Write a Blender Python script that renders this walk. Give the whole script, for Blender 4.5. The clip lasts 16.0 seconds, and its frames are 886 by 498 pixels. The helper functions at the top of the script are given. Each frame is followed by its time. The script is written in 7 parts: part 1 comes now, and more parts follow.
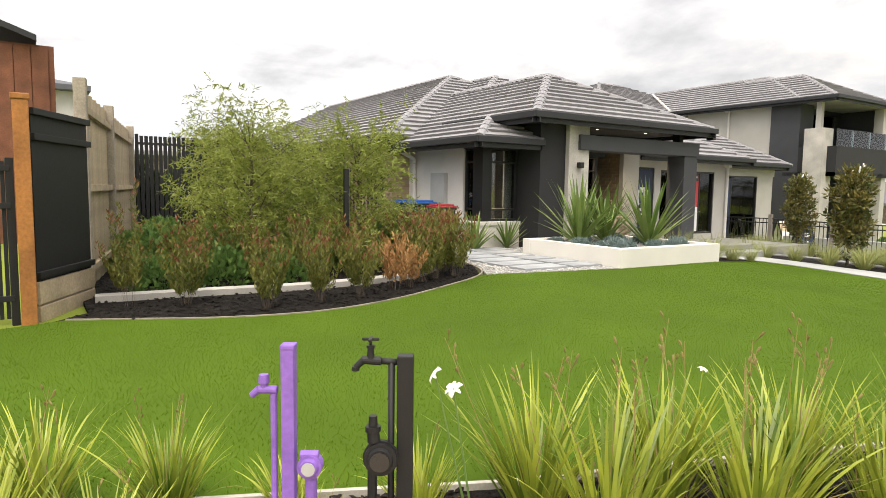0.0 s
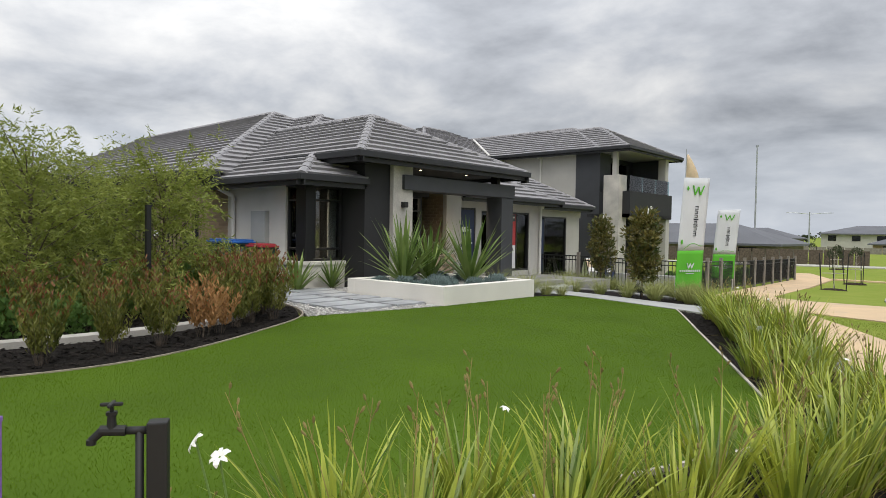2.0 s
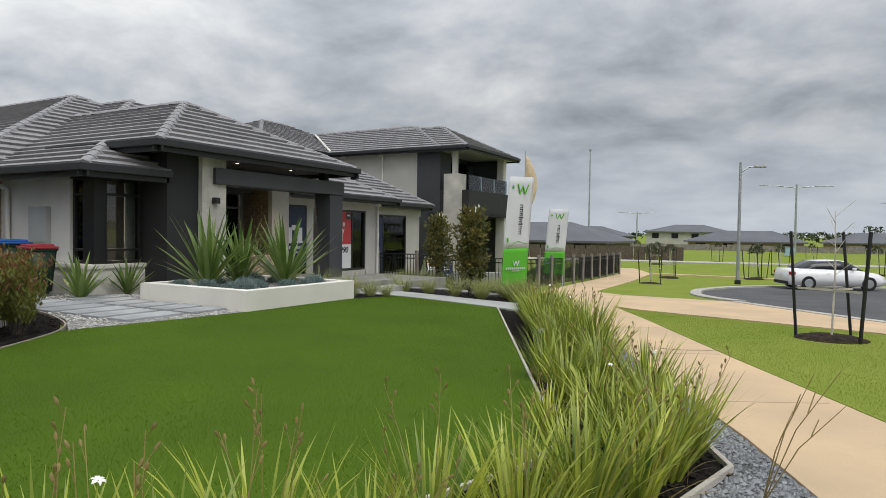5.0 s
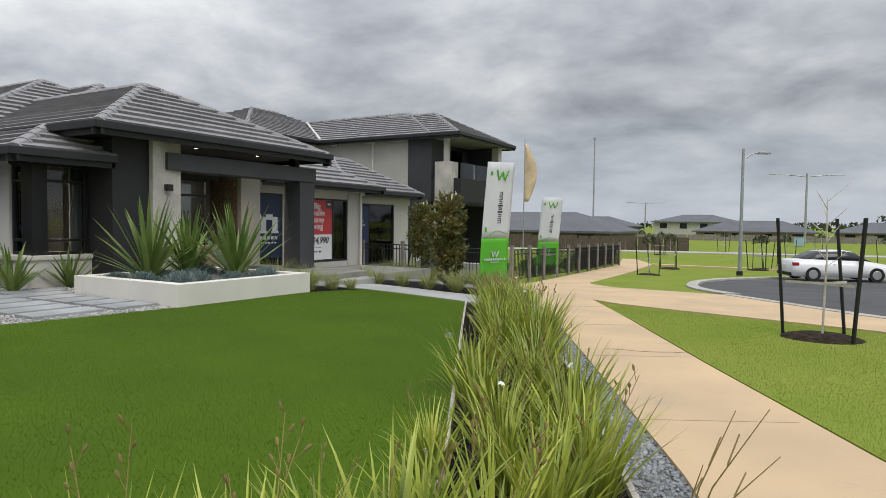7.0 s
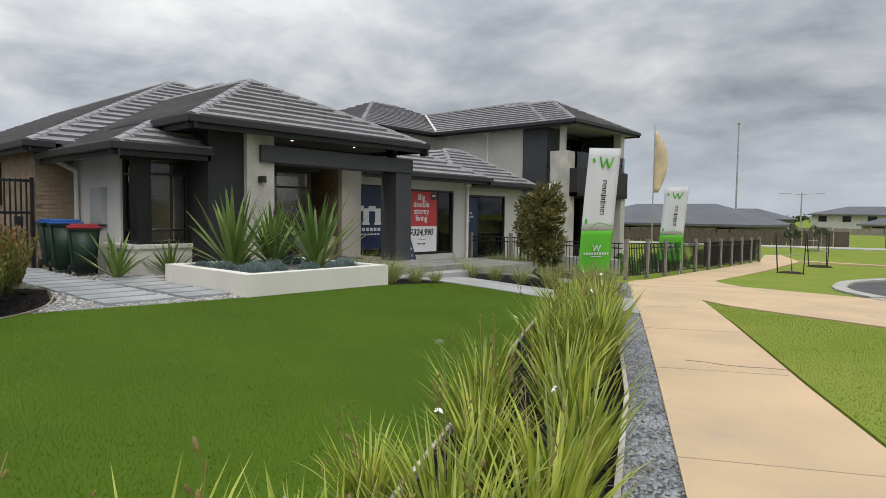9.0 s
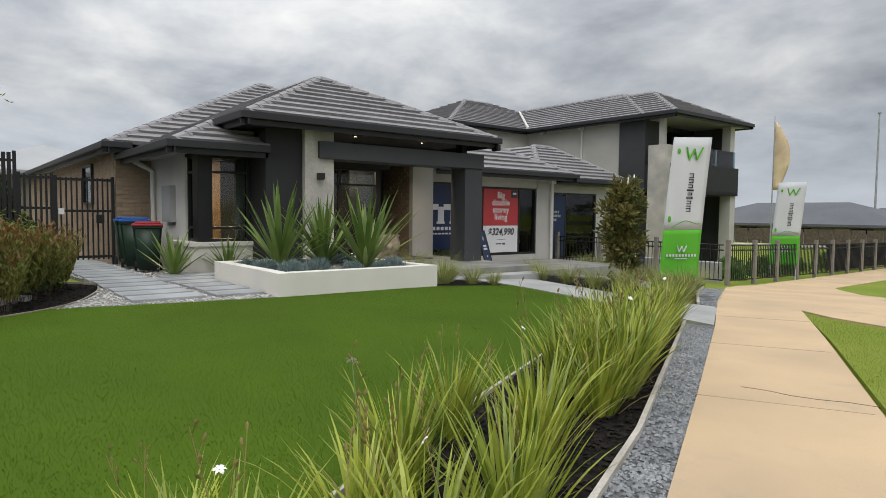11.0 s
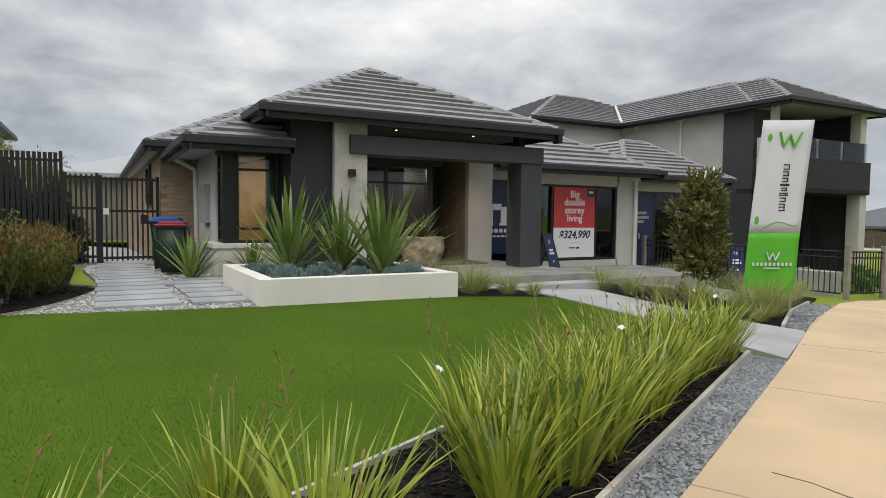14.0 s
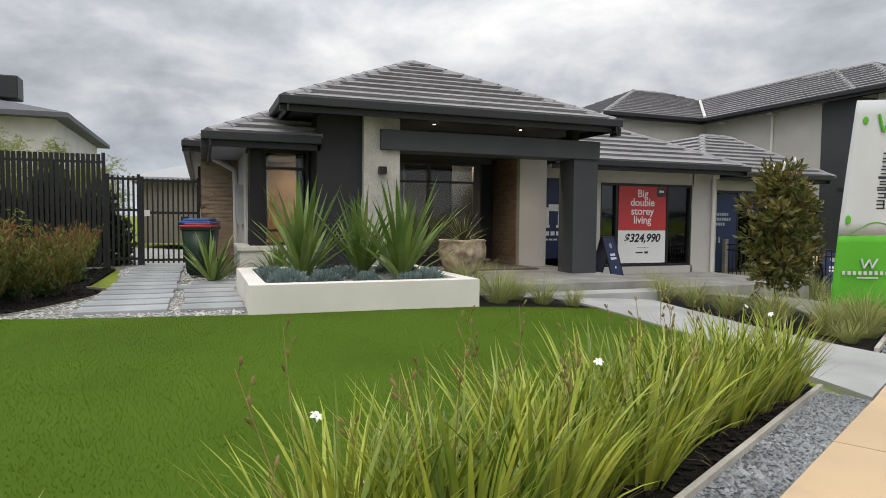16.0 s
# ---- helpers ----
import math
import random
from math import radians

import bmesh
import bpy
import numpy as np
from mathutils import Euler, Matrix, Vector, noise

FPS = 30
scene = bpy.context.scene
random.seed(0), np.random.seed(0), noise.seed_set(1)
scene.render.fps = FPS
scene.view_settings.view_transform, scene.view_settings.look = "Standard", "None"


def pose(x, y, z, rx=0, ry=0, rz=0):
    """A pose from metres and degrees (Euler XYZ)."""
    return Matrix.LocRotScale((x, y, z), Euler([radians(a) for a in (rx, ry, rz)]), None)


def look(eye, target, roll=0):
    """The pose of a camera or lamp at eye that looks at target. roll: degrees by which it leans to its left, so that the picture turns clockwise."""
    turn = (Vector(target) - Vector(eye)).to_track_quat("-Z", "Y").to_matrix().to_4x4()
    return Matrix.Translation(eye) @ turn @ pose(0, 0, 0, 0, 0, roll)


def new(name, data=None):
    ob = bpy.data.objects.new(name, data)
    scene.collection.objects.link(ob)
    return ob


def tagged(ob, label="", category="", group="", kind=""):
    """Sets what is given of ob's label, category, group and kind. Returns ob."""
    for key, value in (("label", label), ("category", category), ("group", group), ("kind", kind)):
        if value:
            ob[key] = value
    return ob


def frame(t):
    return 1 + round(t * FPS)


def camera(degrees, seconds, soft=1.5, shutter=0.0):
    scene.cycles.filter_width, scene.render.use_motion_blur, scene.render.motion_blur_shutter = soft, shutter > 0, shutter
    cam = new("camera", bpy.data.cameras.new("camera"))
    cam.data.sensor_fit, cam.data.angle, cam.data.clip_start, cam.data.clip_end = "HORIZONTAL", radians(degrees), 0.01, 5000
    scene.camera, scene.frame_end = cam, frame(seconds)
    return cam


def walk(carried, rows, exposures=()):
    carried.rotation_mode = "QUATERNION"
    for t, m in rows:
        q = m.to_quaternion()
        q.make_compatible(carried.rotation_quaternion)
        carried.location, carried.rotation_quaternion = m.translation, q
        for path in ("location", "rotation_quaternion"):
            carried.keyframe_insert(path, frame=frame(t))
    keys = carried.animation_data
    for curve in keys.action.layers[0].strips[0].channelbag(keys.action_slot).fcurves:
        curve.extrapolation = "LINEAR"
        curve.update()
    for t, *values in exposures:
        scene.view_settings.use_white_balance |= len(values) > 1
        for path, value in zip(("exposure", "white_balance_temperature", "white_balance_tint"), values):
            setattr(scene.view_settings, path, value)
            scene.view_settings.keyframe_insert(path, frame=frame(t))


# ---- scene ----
cam = camera(69.6, 16.0, 0.7)
PATH = [
    (0, (-0.317, 0.455, 1.496), (-1.984, 1.544, 1.308), 0.8),
    (0.5, (-0.35, 0.496, 1.478), (-1.946, 1.695, 1.349), 0.9),
    (1, (-0.349, 0.53, 1.474), (-1.861, 1.836, 1.389), 0.8),
    (1.5, (-0.339, 0.585, 1.481), (-1.761, 1.99, 1.417), 0.9),
    (2, (-0.374, 0.678, 1.48), (-1.708, 2.167, 1.424), 0.9),
    (2.5, (-0.431, 0.799, 1.467), (-1.686, 2.355, 1.413), 0.8),
    (3, (-0.382, 0.936, 1.466), (-1.574, 2.541, 1.413), 0.9),
    (3.5, (-0.32, 1.098, 1.475), (-1.46, 2.74, 1.419), 0.7),
    (4, (-0.313, 1.194, 1.468), (-1.394, 2.876, 1.416), 0.8),
    (4.5, (-0.299, 1.351, 1.486), (-1.319, 3.07, 1.433), 0.8),
    (5, (-0.183, 1.569, 1.487), (-1.153, 3.317, 1.433), 0.8),
    (7.5, (0.151, 2.927, 1.451), (-0.87, 4.644, 1.352), 0.7),
    (8, (0.241, 3.148, 1.448), (-0.879, 4.801, 1.341), 0.8),
    (8.5, (0.325, 3.395, 1.456), (-0.904, 4.97, 1.347), 0.8),
    (9, (0.402, 3.66, 1.433), (-0.927, 5.15, 1.322), 0.7),
    (11.5, (0.481, 5.13, 1.375), (-1.121, 6.322, 1.264), 0.6),
    (12, (0.427, 5.446, 1.375), (-1.212, 6.587, 1.265), 0.6),
    (12.5, (0.411, 5.756, 1.359), (-1.26, 6.85, 1.251), 0.6),
    (13, (0.301, 6.038, 1.345), (-1.399, 7.087, 1.238), 0.6),
    (13.5, (0.183, 6.311, 1.333), (-1.544, 7.313, 1.226), 0.6),
    (14, (0.102, 6.582, 1.341), (-1.653, 7.536, 1.234), 0.6),
    (14.5, (-0.012, 6.885, 1.326), (-1.796, 7.782, 1.22), 0.6),
    (15, (-0.149, 7.196, 1.292), (-1.962, 8.034, 1.188), 0.6),
    (15.5, (-0.253, 7.453, 1.289), (-2.094, 8.228, 1.186), 0.5),
    (16, (-0.407, 7.708, 1.288), (-2.274, 8.42, 1.192), 0.5),
]
EXPO = [(0.0, 0.9, 7150, 12), (0.5, 0.62, 7200, 12), (1.0, 0.32, 6900, 11), (1.5, 0.22, 6600, 10), (2.5, 0.08, 6450, 10), (5.0, -0.03, 6400, 9), (11.5, -0.03, 6450, 9), (14.0, 0.02, 6500, 9), (16.0, 0.12, 6550, 10)]
walk(cam, [(t, look(eye, target, roll)) for t, eye, target, roll in PATH], EXPO)

# ---- world and sun: a broken overcast, thinner beyond the house, the sun high behind cloud ----
SUN_DIR = Vector((0.42, -0.36, 0.83)).normalized()
GAP_DIR = Vector((-0.86, 0.28, 0.42)).normalized()
world = bpy.data.worlds.new("sky")
scene.world = world
world.use_nodes = True
wn, wl = world.node_tree.nodes, world.node_tree.links
wn.clear()


def wnode(kind, **values):
    n = wn.new(kind)
    for k, v in values.items():
        n.inputs[k].default_value = v
    return n


def wmath(op, a, b):
    n = wn.new("ShaderNodeMath")
    n.operation = op
    for i, v in enumerate((a, b)):
        if isinstance(v, (int, float)):
            n.inputs[i].default_value = v
        else:
            wl.new(v, n.inputs[i])
    return n.outputs[0]


coord = wn.new("ShaderNodeTexCoord")
sky = wn.new("ShaderNodeTexSky")
sky.sky_type, sky.sun_disc = "NISHITA", False
sky.sun_elevation = math.asin(SUN_DIR.z)
sky.sun_rotation = math.atan2(SUN_DIR.x, SUN_DIR.y)
split = wn.new("ShaderNodeSeparateXYZ")
wl.new(coord.outputs["Generated"], split.inputs[0])
up = wmath("MAXIMUM", split.outputs[2], 0.0)
lift = wmath("ADD", up, 0.26)
flat = wn.new("ShaderNodeCombineXYZ")
wl.new(wmath("DIVIDE", split.outputs[0], lift), flat.inputs[0])
wl.new(wmath("DIVIDE", split.outputs[1], lift), flat.inputs[1])
clouds = wnode("ShaderNodeTexNoise", Scale=1.9, Detail=8.0, Roughness=0.55, Distortion=0.2)
wl.new(flat.outputs[0], clouds.inputs["Vector"])
broad = wnode("ShaderNodeTexNoise", Scale=0.55, Detail=3.0, Roughness=0.5)
wl.new(flat.outputs[0], broad.inputs["Vector"])
both = wmath("ADD", wmath("MULTIPLY", clouds.outputs[0], 0.65), wmath("MULTIPLY", broad.outputs[0], 0.35))
ramp = wn.new("ShaderNodeValToRGB")
wl.new(both, ramp.inputs[0])
ramp.color_ramp.elements[0].position, ramp.color_ramp.elements[0].color = 0.35, (0.24, 0.255, 0.285, 1)
ramp.color_ramp.elements[1].position, ramp.color_ramp.elements[1].color = 0.655, (0.90, 0.89, 0.87, 1)
mid = ramp.color_ramp.elements.new(0.50)
mid.color = (0.53, 0.55, 0.585, 1)
dotn = wn.new("ShaderNodeVectorMath")
dotn.operation = "DOT_PRODUCT"
wl.new(coord.outputs["Generated"], dotn.inputs[0])
dotn.inputs[1].default_value = GAP_DIR
thin_cloud = wmath("POWER", wmath("MAXIMUM", dotn.outputs["Value"], 0.0), 7.0)
zenith = wmath("MULTIPLY", wmath("POWER", up, 1.5), 2.1)
gain = wmath("ADD", wmath("ADD", wmath("MULTIPLY", thin_cloud, 0.2), 0.73), zenith)
glow = wn.new("ShaderNodeVectorMath")
glow.operation = "SCALE"
haze = wn.new("ShaderNodeMix")
haze.data_type = "RGBA"
wl.new(wmath("MULTIPLY", wmath("MAXIMUM", wmath("SUBTRACT", 1.0, wmath("MULTIPLY", up, 6.0)), 0.0), 0.7), haze.inputs[0])
wl.new(ramp.outputs[0], haze.inputs[6])
haze.inputs[7].default_value = (0.86, 0.93, 1.05, 1)
wl.new(haze.outputs[2], glow.inputs[0])
wl.new(gain, glow.inputs["Scale"])
cloud_light = wnode("ShaderNodeBackground", Strength=1.0)
wl.new(glow.outputs[0], cloud_light.inputs[0])
sky_light = wnode("ShaderNodeBackground", Strength=0.06)
wl.new(sky.outputs[0], sky_light.inputs[0])
veil = wn.new("ShaderNodeMixShader")
veil.inputs[0].default_value = 0.9
wl.new(sky_light.outputs[0], veil.inputs[1])
wl.new(cloud_light.outputs[0], veil.inputs[2])
wl.new(veil.outputs[0], wn.new("ShaderNodeOutputWorld").inputs[0])

sun = new("sun", bpy.data.lights.new("sun", "SUN"))
sun.data.energy, sun.data.angle, sun.data.color = 1.5, radians(45), (1.0, 0.95, 0.88)
sun.matrix_world = look(SUN_DIR * 60, (0, 0, 0))


room_lamp = new("room_lamp", bpy.data.lights.new("room_lamp", "AREA"))
room_lamp.data.energy, room_lamp.data.size, room_lamp.data.color = 110, 0.5, (1.0, 0.82, 0.6)
room_lamp.matrix_world = look((-12.7, 9.6, 2.5), (-12.7, 9.6, 0))
hall_lamp = new("hall_lamp", bpy.data.lights.new("hall_lamp", "AREA"))
hall_lamp.data.energy, hall_lamp.data.size, hall_lamp.data.color = 80, 0.4, (1.0, 0.82, 0.6)
hall_lamp.matrix_world = look((-14.0, 12.2, 2.5), (-14.0, 12.2, 0))
# the two downlights in the porch ceiling
for y in (11.5, 13.17):
    spot = new("porch_lamp", bpy.data.lights.new("porch_lamp", "SPOT"))
    spot.data.energy, spot.data.spot_size, spot.data.spot_blend, spot.data.shadow_soft_size, spot.data.color = 60, radians(130), 0.7, 0.03, (1.0, 0.8, 0.58)
    spot.matrix_world = look((-10.82, y, 2.88), (-10.84, y, 0))


# ---- materials ----
def mat(name, col, rough=0.7, var=0.18, scale=6.0, fine=60.0, bump=0.15, metal=0.0, tint=None, spec=0.5, rand=0.0, dist=0.004):
    """A surface with stains at `scale` and grain at `fine` per metre; tint: the colour it is blotched with."""
    m = bpy.data.materials.new(name)
    m.use_nodes = True
    n, l = m.node_tree.nodes, m.node_tree.links
    bsdf = n["Principled BSDF"]
    bsdf.inputs["Roughness"].default_value = rough
    bsdf.inputs["Metallic"].default_value = metal
    bsdf.inputs["Specular IOR Level"].default_value = spec
    tc = n.new("ShaderNodeTexCoord")
    big, small = n.new("ShaderNodeTexNoise"), n.new("ShaderNodeTexNoise")
    for t, s in ((big, scale), (small, fine)):
        t.inputs["Scale"].default_value, t.inputs["Detail"].default_value = s, 4.0
        l.new(tc.outputs["Object"], t.inputs["Vector"])
    mix = n.new("ShaderNodeMix")
    mix.data_type = "RGBA"
    tint = tint or tuple(c * (1 - 1.6 * var) for c in col)
    mix.inputs[6].default_value, mix.inputs[7].default_value = (*[min(1, c * (1 + 0.6 * var)) for c in col], 1), (*tint, 1)
    mr = n.new("ShaderNodeMapRange")
    mr.inputs[1].default_value, mr.inputs[2].default_value = 0.3, 0.7
    l.new(big.outputs[0], mr.inputs[0])
    l.new(mr.outputs[0], mix.inputs[0])
    grain = n.new("ShaderNodeMix")
    grain.data_type, grain.blend_type = "RGBA", "MULTIPLY"
    gr = n.new("ShaderNodeMapRange")
    gr.inputs[1].default_value, gr.inputs[2].default_value = 0.25, 0.75
    gr.inputs[3].default_value, gr.inputs[4].default_value = 1 - var, 1 + var * 0.6
    l.new(small.outputs[0], gr.inputs[0])
    grain.inputs[0].default_value = 1.0
    l.new(mix.outputs[2], grain.inputs[6])
    l.new(gr.outputs[0], grain.inputs[7])
    out = grain.outputs[2]
    if rand:
        info = n.new("ShaderNodeObjectInfo")
        hsv = n.new("ShaderNodeHueSaturation")
        rr = n.new("ShaderNodeMapRange")
        rr.inputs[3].default_value, rr.inputs[4].default_value = 1 - rand, 1 + rand
        l.new(info.outputs["Random"], rr.inputs[0])
        l.new(rr.outputs[0], hsv.inputs["Value"])
        l.new(out, hsv.inputs["Color"])
        out = hsv.outputs[0]
    l.new(out, bsdf.inputs["Base Color"])
    b = n.new("ShaderNodeBump")
    b.inputs["Strength"].default_value, b.inputs["Distance"].default_value = bump, dist
    l.new(small.outputs[0], b.inputs["Height"])
    l.new(b.outputs[0], bsdf.inputs["Normal"])
    return m


def leafy(name, a, b, rough=0.5, trans=0.25, spec=0.4):
    """Foliage: every leaf its own mix of two greens, and some light let through."""
    m = bpy.data.materials.new(name)
    m.use_nodes = True
    n, l = m.node_tree.nodes, m.node_tree.links
    bsdf = n["Principled BSDF"]
    bsdf.inputs["Roughness"].default_value, bsdf.inputs["Specular IOR Level"].default_value = rough, spec
    geo = n.new("ShaderNodeNewGeometry")
    noise_t = n.new("ShaderNodeTexNoise")
    noise_t.inputs["Scale"].default_value = 3.0
    l.new(geo.outputs["Position"], noise_t.inputs["Vector"])
    add = n.new("ShaderNodeMath")
    add.operation = "MULTIPLY_ADD"
    l.new(geo.outputs["Random Per Island"], add.inputs[0])
    add.inputs[1].default_value = 0.6
    l.new(noise_t.outputs[0], add.inputs[2])
    sub = n.new("ShaderNodeMath")
    sub.operation = "SUBTRACT"
    l.new(add.outputs[0], sub.inputs[0])
    sub.inputs[1].default_value = 0.3
    mix = n.new("ShaderNodeMix")
    mix.data_type = "RGBA"
    l.new(sub.outputs[0], mix.inputs[0])
    mix.inputs[6].default_value, mix.inputs[7].default_value = (*a, 1), (*b, 1)
    l.new(mix.outputs[2], bsdf.inputs["Base Color"])
    tr = n.new("ShaderNodeBsdfTranslucent")
    l.new(mix.outputs[2], tr.inputs[0])
    ms = n.new("ShaderNodeMixShader")
    ms.inputs[0].default_value = trans
    l.new(bsdf.outputs[0], ms.inputs[1])
    l.new(tr.outputs[0], ms.inputs[2])
    l.new(ms.outputs[0], n["Material Output"].inputs[0])
    return m


def glassy(name, tone=(0.9, 0.95, 0.95), rough=0.02):
    """A pane: mirror by Fresnel over a clear, faintly toned sheet."""
    m = bpy.data.materials.new(name)
    m.use_nodes = True
    n, l = m.node_tree.nodes, m.node_tree.links
    n.remove(n["Principled BSDF"])
    t, g, mx, f = n.new("ShaderNodeBsdfTransparent"), n.new("ShaderNodeBsdfGlossy"), n.new("ShaderNodeMixShader"), n.new("ShaderNodeFresnel")
    t.inputs[0].default_value = (*tone, 1)
    g.inputs["Roughness"].default_value = rough
    f.inputs[0].default_value = 1.55
    l.new(f.outputs[0], mx.inputs[0])
    l.new(t.outputs[0], mx.inputs[1])
    l.new(g.outputs[0], mx.inputs[2])
    l.new(mx.outputs[0], n["Material Output"].inputs[0])
    return m


def lit(name, col, power):
    m = bpy.data.materials.new(name)
    m.use_nodes = True
    b = m.node_tree.nodes["Principled BSDF"]
    b.inputs["Emission Color"].default_value, b.inputs["Emission Strength"].default_value = (*col, 1), power
    return m


M_TURF = mat("synthetic turf", (0.067, 0.122, 0.006), 0.9, 0.14, 0.9, 160, 0.35, tint=(0.055, 0.102, 0.005), spec=0.15, dist=0.004)
M_BLADE = leafy("turf blades", (0.085, 0.152, 0.005), (0.115, 0.19, 0.009), 0.7, 0.45, 0.15)
M_VERGE = mat("verge grass", (0.16, 0.22, 0.028), 0.95, 0.16, 0.7, 45, 0.9, tint=(0.23, 0.27, 0.05), spec=0.1, dist=0.008)
M_PATH = mat("buff concrete", (0.60, 0.44, 0.27), 0.85, 0.10, 0.9, 180, 0.2, tint=(0.50, 0.375, 0.245), spec=0.3)
# grey scuffs and spills on the concrete, here and there
pn, pl = M_PATH.node_tree.nodes, M_PATH.node_tree.links
bs = pn["Principled BSDF"]
was = bs.inputs["Base Color"].links[0].from_socket
tc, spill, level, tone = pn.new("ShaderNodeTexCoord"), pn.new("ShaderNodeTexNoise"), pn.new("ShaderNodeMapRange"), pn.new("ShaderNodeMix")
spill.inputs["Scale"].default_value, spill.inputs["Detail"].default_value, spill.inputs["Roughness"].default_value = 1.3, 6.0, 0.62
pl.new(tc.outputs["Object"], spill.inputs["Vector"])
level.inputs[1].default_value, level.inputs[2].default_value, level.inputs[4].default_value = 0.60, 0.72, 0.55
pl.new(spill.outputs[0], level.inputs[0])
tone.data_type = "RGBA"
pl.new(level.outputs[0], tone.inputs[0])
pl.new(was, tone.inputs[6])
tone.inputs[7].default_value = (0.36, 0.31, 0.255, 1)
pl.new(tone.outputs[2], bs.inputs["Base Color"])
M_ROAD = mat("asphalt", (0.085, 0.085, 0.088), 0.9, 0.2, 0.8, 120, 0.4)
M_KERB = mat("kerb concrete", (0.45, 0.43, 0.39), 0.85, 0.15, 2, 90, 0.2)
M_MULCH = mat("black mulch", (0.026, 0.022, 0.019), 0.95, 0.5, 14, 90, 1.0, spec=0.15, dist=0.03)
M_EARTH = mat("brown bark mulch", (0.06, 0.042, 0.03), 0.95, 0.5, 12, 60, 1.0, spec=0.15, dist=0.04)
M_CHIP = mat("mulch chips", (0.022, 0.018, 0.015), 0.95, 0.5, 9, 70, 0.4, spec=0.2, rand=0.4)
M_VBLADE = leafy("verge blades", (0.15, 0.215, 0.025), (0.26, 0.30, 0.06), 0.7, 0.5, 0.2)
M_STONE = leafy("grey pebbles", (0.12, 0.13, 0.14), (0.40, 0.415, 0.43), 0.8, 0.0, 0.3)
M_GRAVEL = mat("crushed bluestone", (0.17, 0.175, 0.18), 0.9, 0.4, 20, 60, 1.0, dist=0.02)
M_SCORIA = leafy("pale pebbles", (0.33, 0.32, 0.30), (0.62, 0.61, 0.58), 0.85, 0.0, 0.3)
M_BED = mat("pebble bed", (0.34, 0.33, 0.31), 0.95, 0.4, 18, 70, 1.0, dist=0.02)
M_PAVER = mat("bluestone paver", (0.36, 0.375, 0.385), 0.75, 0.16, 1.6, 60, 0.25, spec=0.4, rand=0.08)
M_CONC = mat("grey concrete", (0.38, 0.385, 0.375), 0.75, 0.14, 1.2, 80, 0.2)
M_AGG = mat("exposed aggregate", (0.30, 0.295, 0.28), 0.6, 0.25, 2, 220, 0.4)
M_TIMBER = mat("grey edging timber", (0.54, 0.50, 0.44), 0.9, 0.2, 3, 60, 0.3)
M_RENDER = mat("white planter render", (0.74, 0.71, 0.65), 0.8, 0.05, 1.5, 160, 0.15)
M_WHITE = mat("pale render", (0.68, 0.665, 0.63), 0.85, 0.07, 1.3, 140, 0.2)
M_TAUPE = mat("taupe render", (0.30, 0.285, 0.26), 0.85, 0.07, 1.3, 140, 0.2)
M_GREYR = mat("grey render", (0.50, 0.485, 0.45), 0.85, 0.06, 1.3, 140, 0.2)
M_COL = mat("raw concrete column", (0.56, 0.53, 0.48), 0.8, 0.16, 1.6, 30, 0.25, tint=(0.36, 0.345, 0.32))
M_BRICK = mat("tan brick", (0.36, 0.265, 0.18), 0.85, 0.16, 5, 70, 0.3, rand=0.12)
M_MORTAR = mat("mortar", (0.36, 0.28, 0.20), 0.95, 0.1, 6, 90, 0.3)
M_CHAR = mat("charcoal render", (0.020, 0.020, 0.022), 0.7, 0.12, 1.5, 120, 0.15)
M_GREY = mat("slate grey paint", (0.050, 0.053, 0.060), 0.6, 0.1, 1.5, 100, 0.12)
M_TILE = mat("slate roof tile", (0.245, 0.238, 0.246), 0.5, 0.16, 2.0, 40, 0.2, tint=(0.20, 0.193, 0.20), spec=0.45, rand=0.07)
M_GUTTER = mat("charcoal steel", (0.020, 0.021, 0.024), 0.5, 0.08, 1.5, 50, 0.05)
M_SOFFIT = mat("soffit sheet", (0.42, 0.42, 0.41), 0.8, 0.06, 1, 60, 0.05)
M_SOFFITD = mat("dark soffit lining", (0.05, 0.048, 0.047), 0.75, 0.08, 1, 60, 0.05)
M_FRAME = mat("black aluminium", (0.017, 0.017, 0.018), 0.4, 0.1, 2, 40, 0.03, spec=0.4)
M_GLASS = glassy("window glass", (0.62, 0.66, 0.67))
M_RAILGL = glassy("balcony glass", (0.72, 0.84, 0.84))
M_ROOM = mat("room wall", (0.30, 0.25, 0.20), 0.9, 0.1, 1, 30, 0.05)
# darker copy of the room wall: indoor shade put into the colour
M_ROOM_DIM = mat("room wall with dimness in its colour", (0.10, 0.09, 0.08), 0.9, 0.1, 1, 30, 0.05)
M_OAK = mat("warm timber panel", (0.40, 0.23, 0.11), 0.5, 0.25, 4, 50, 0.1)
M_CURT = mat("sheer curtain", (0.70, 0.69, 0.66), 0.9, 0.05, 3, 80, 0.1)
M_PINE = mat("raw pine paling", (0.47, 0.37, 0.245), 0.85, 0.2, 3, 40, 0.3, rand=0.12)
M_PINEG = mat("weathered pine post", (0.36, 0.31, 0.25), 0.9, 0.25, 3, 50, 0.3)
M_CEDAR = mat("orange stained post", (0.42, 0.165, 0.04), 0.7, 0.25, 3, 40, 0.2)
M_REDWD = mat("red stained boards", (0.20, 0.075, 0.04), 0.8, 0.25, 2.5, 40, 0.2, rand=0.15)
M_BLACK = mat("black painted steel", (0.010, 0.010, 0.011), 0.6, 0.15, 3, 50, 0.05)
M_FPOST = mat("grey timber fence post", (0.27, 0.245, 0.215), 0.9, 0.2, 3, 50, 0.3)
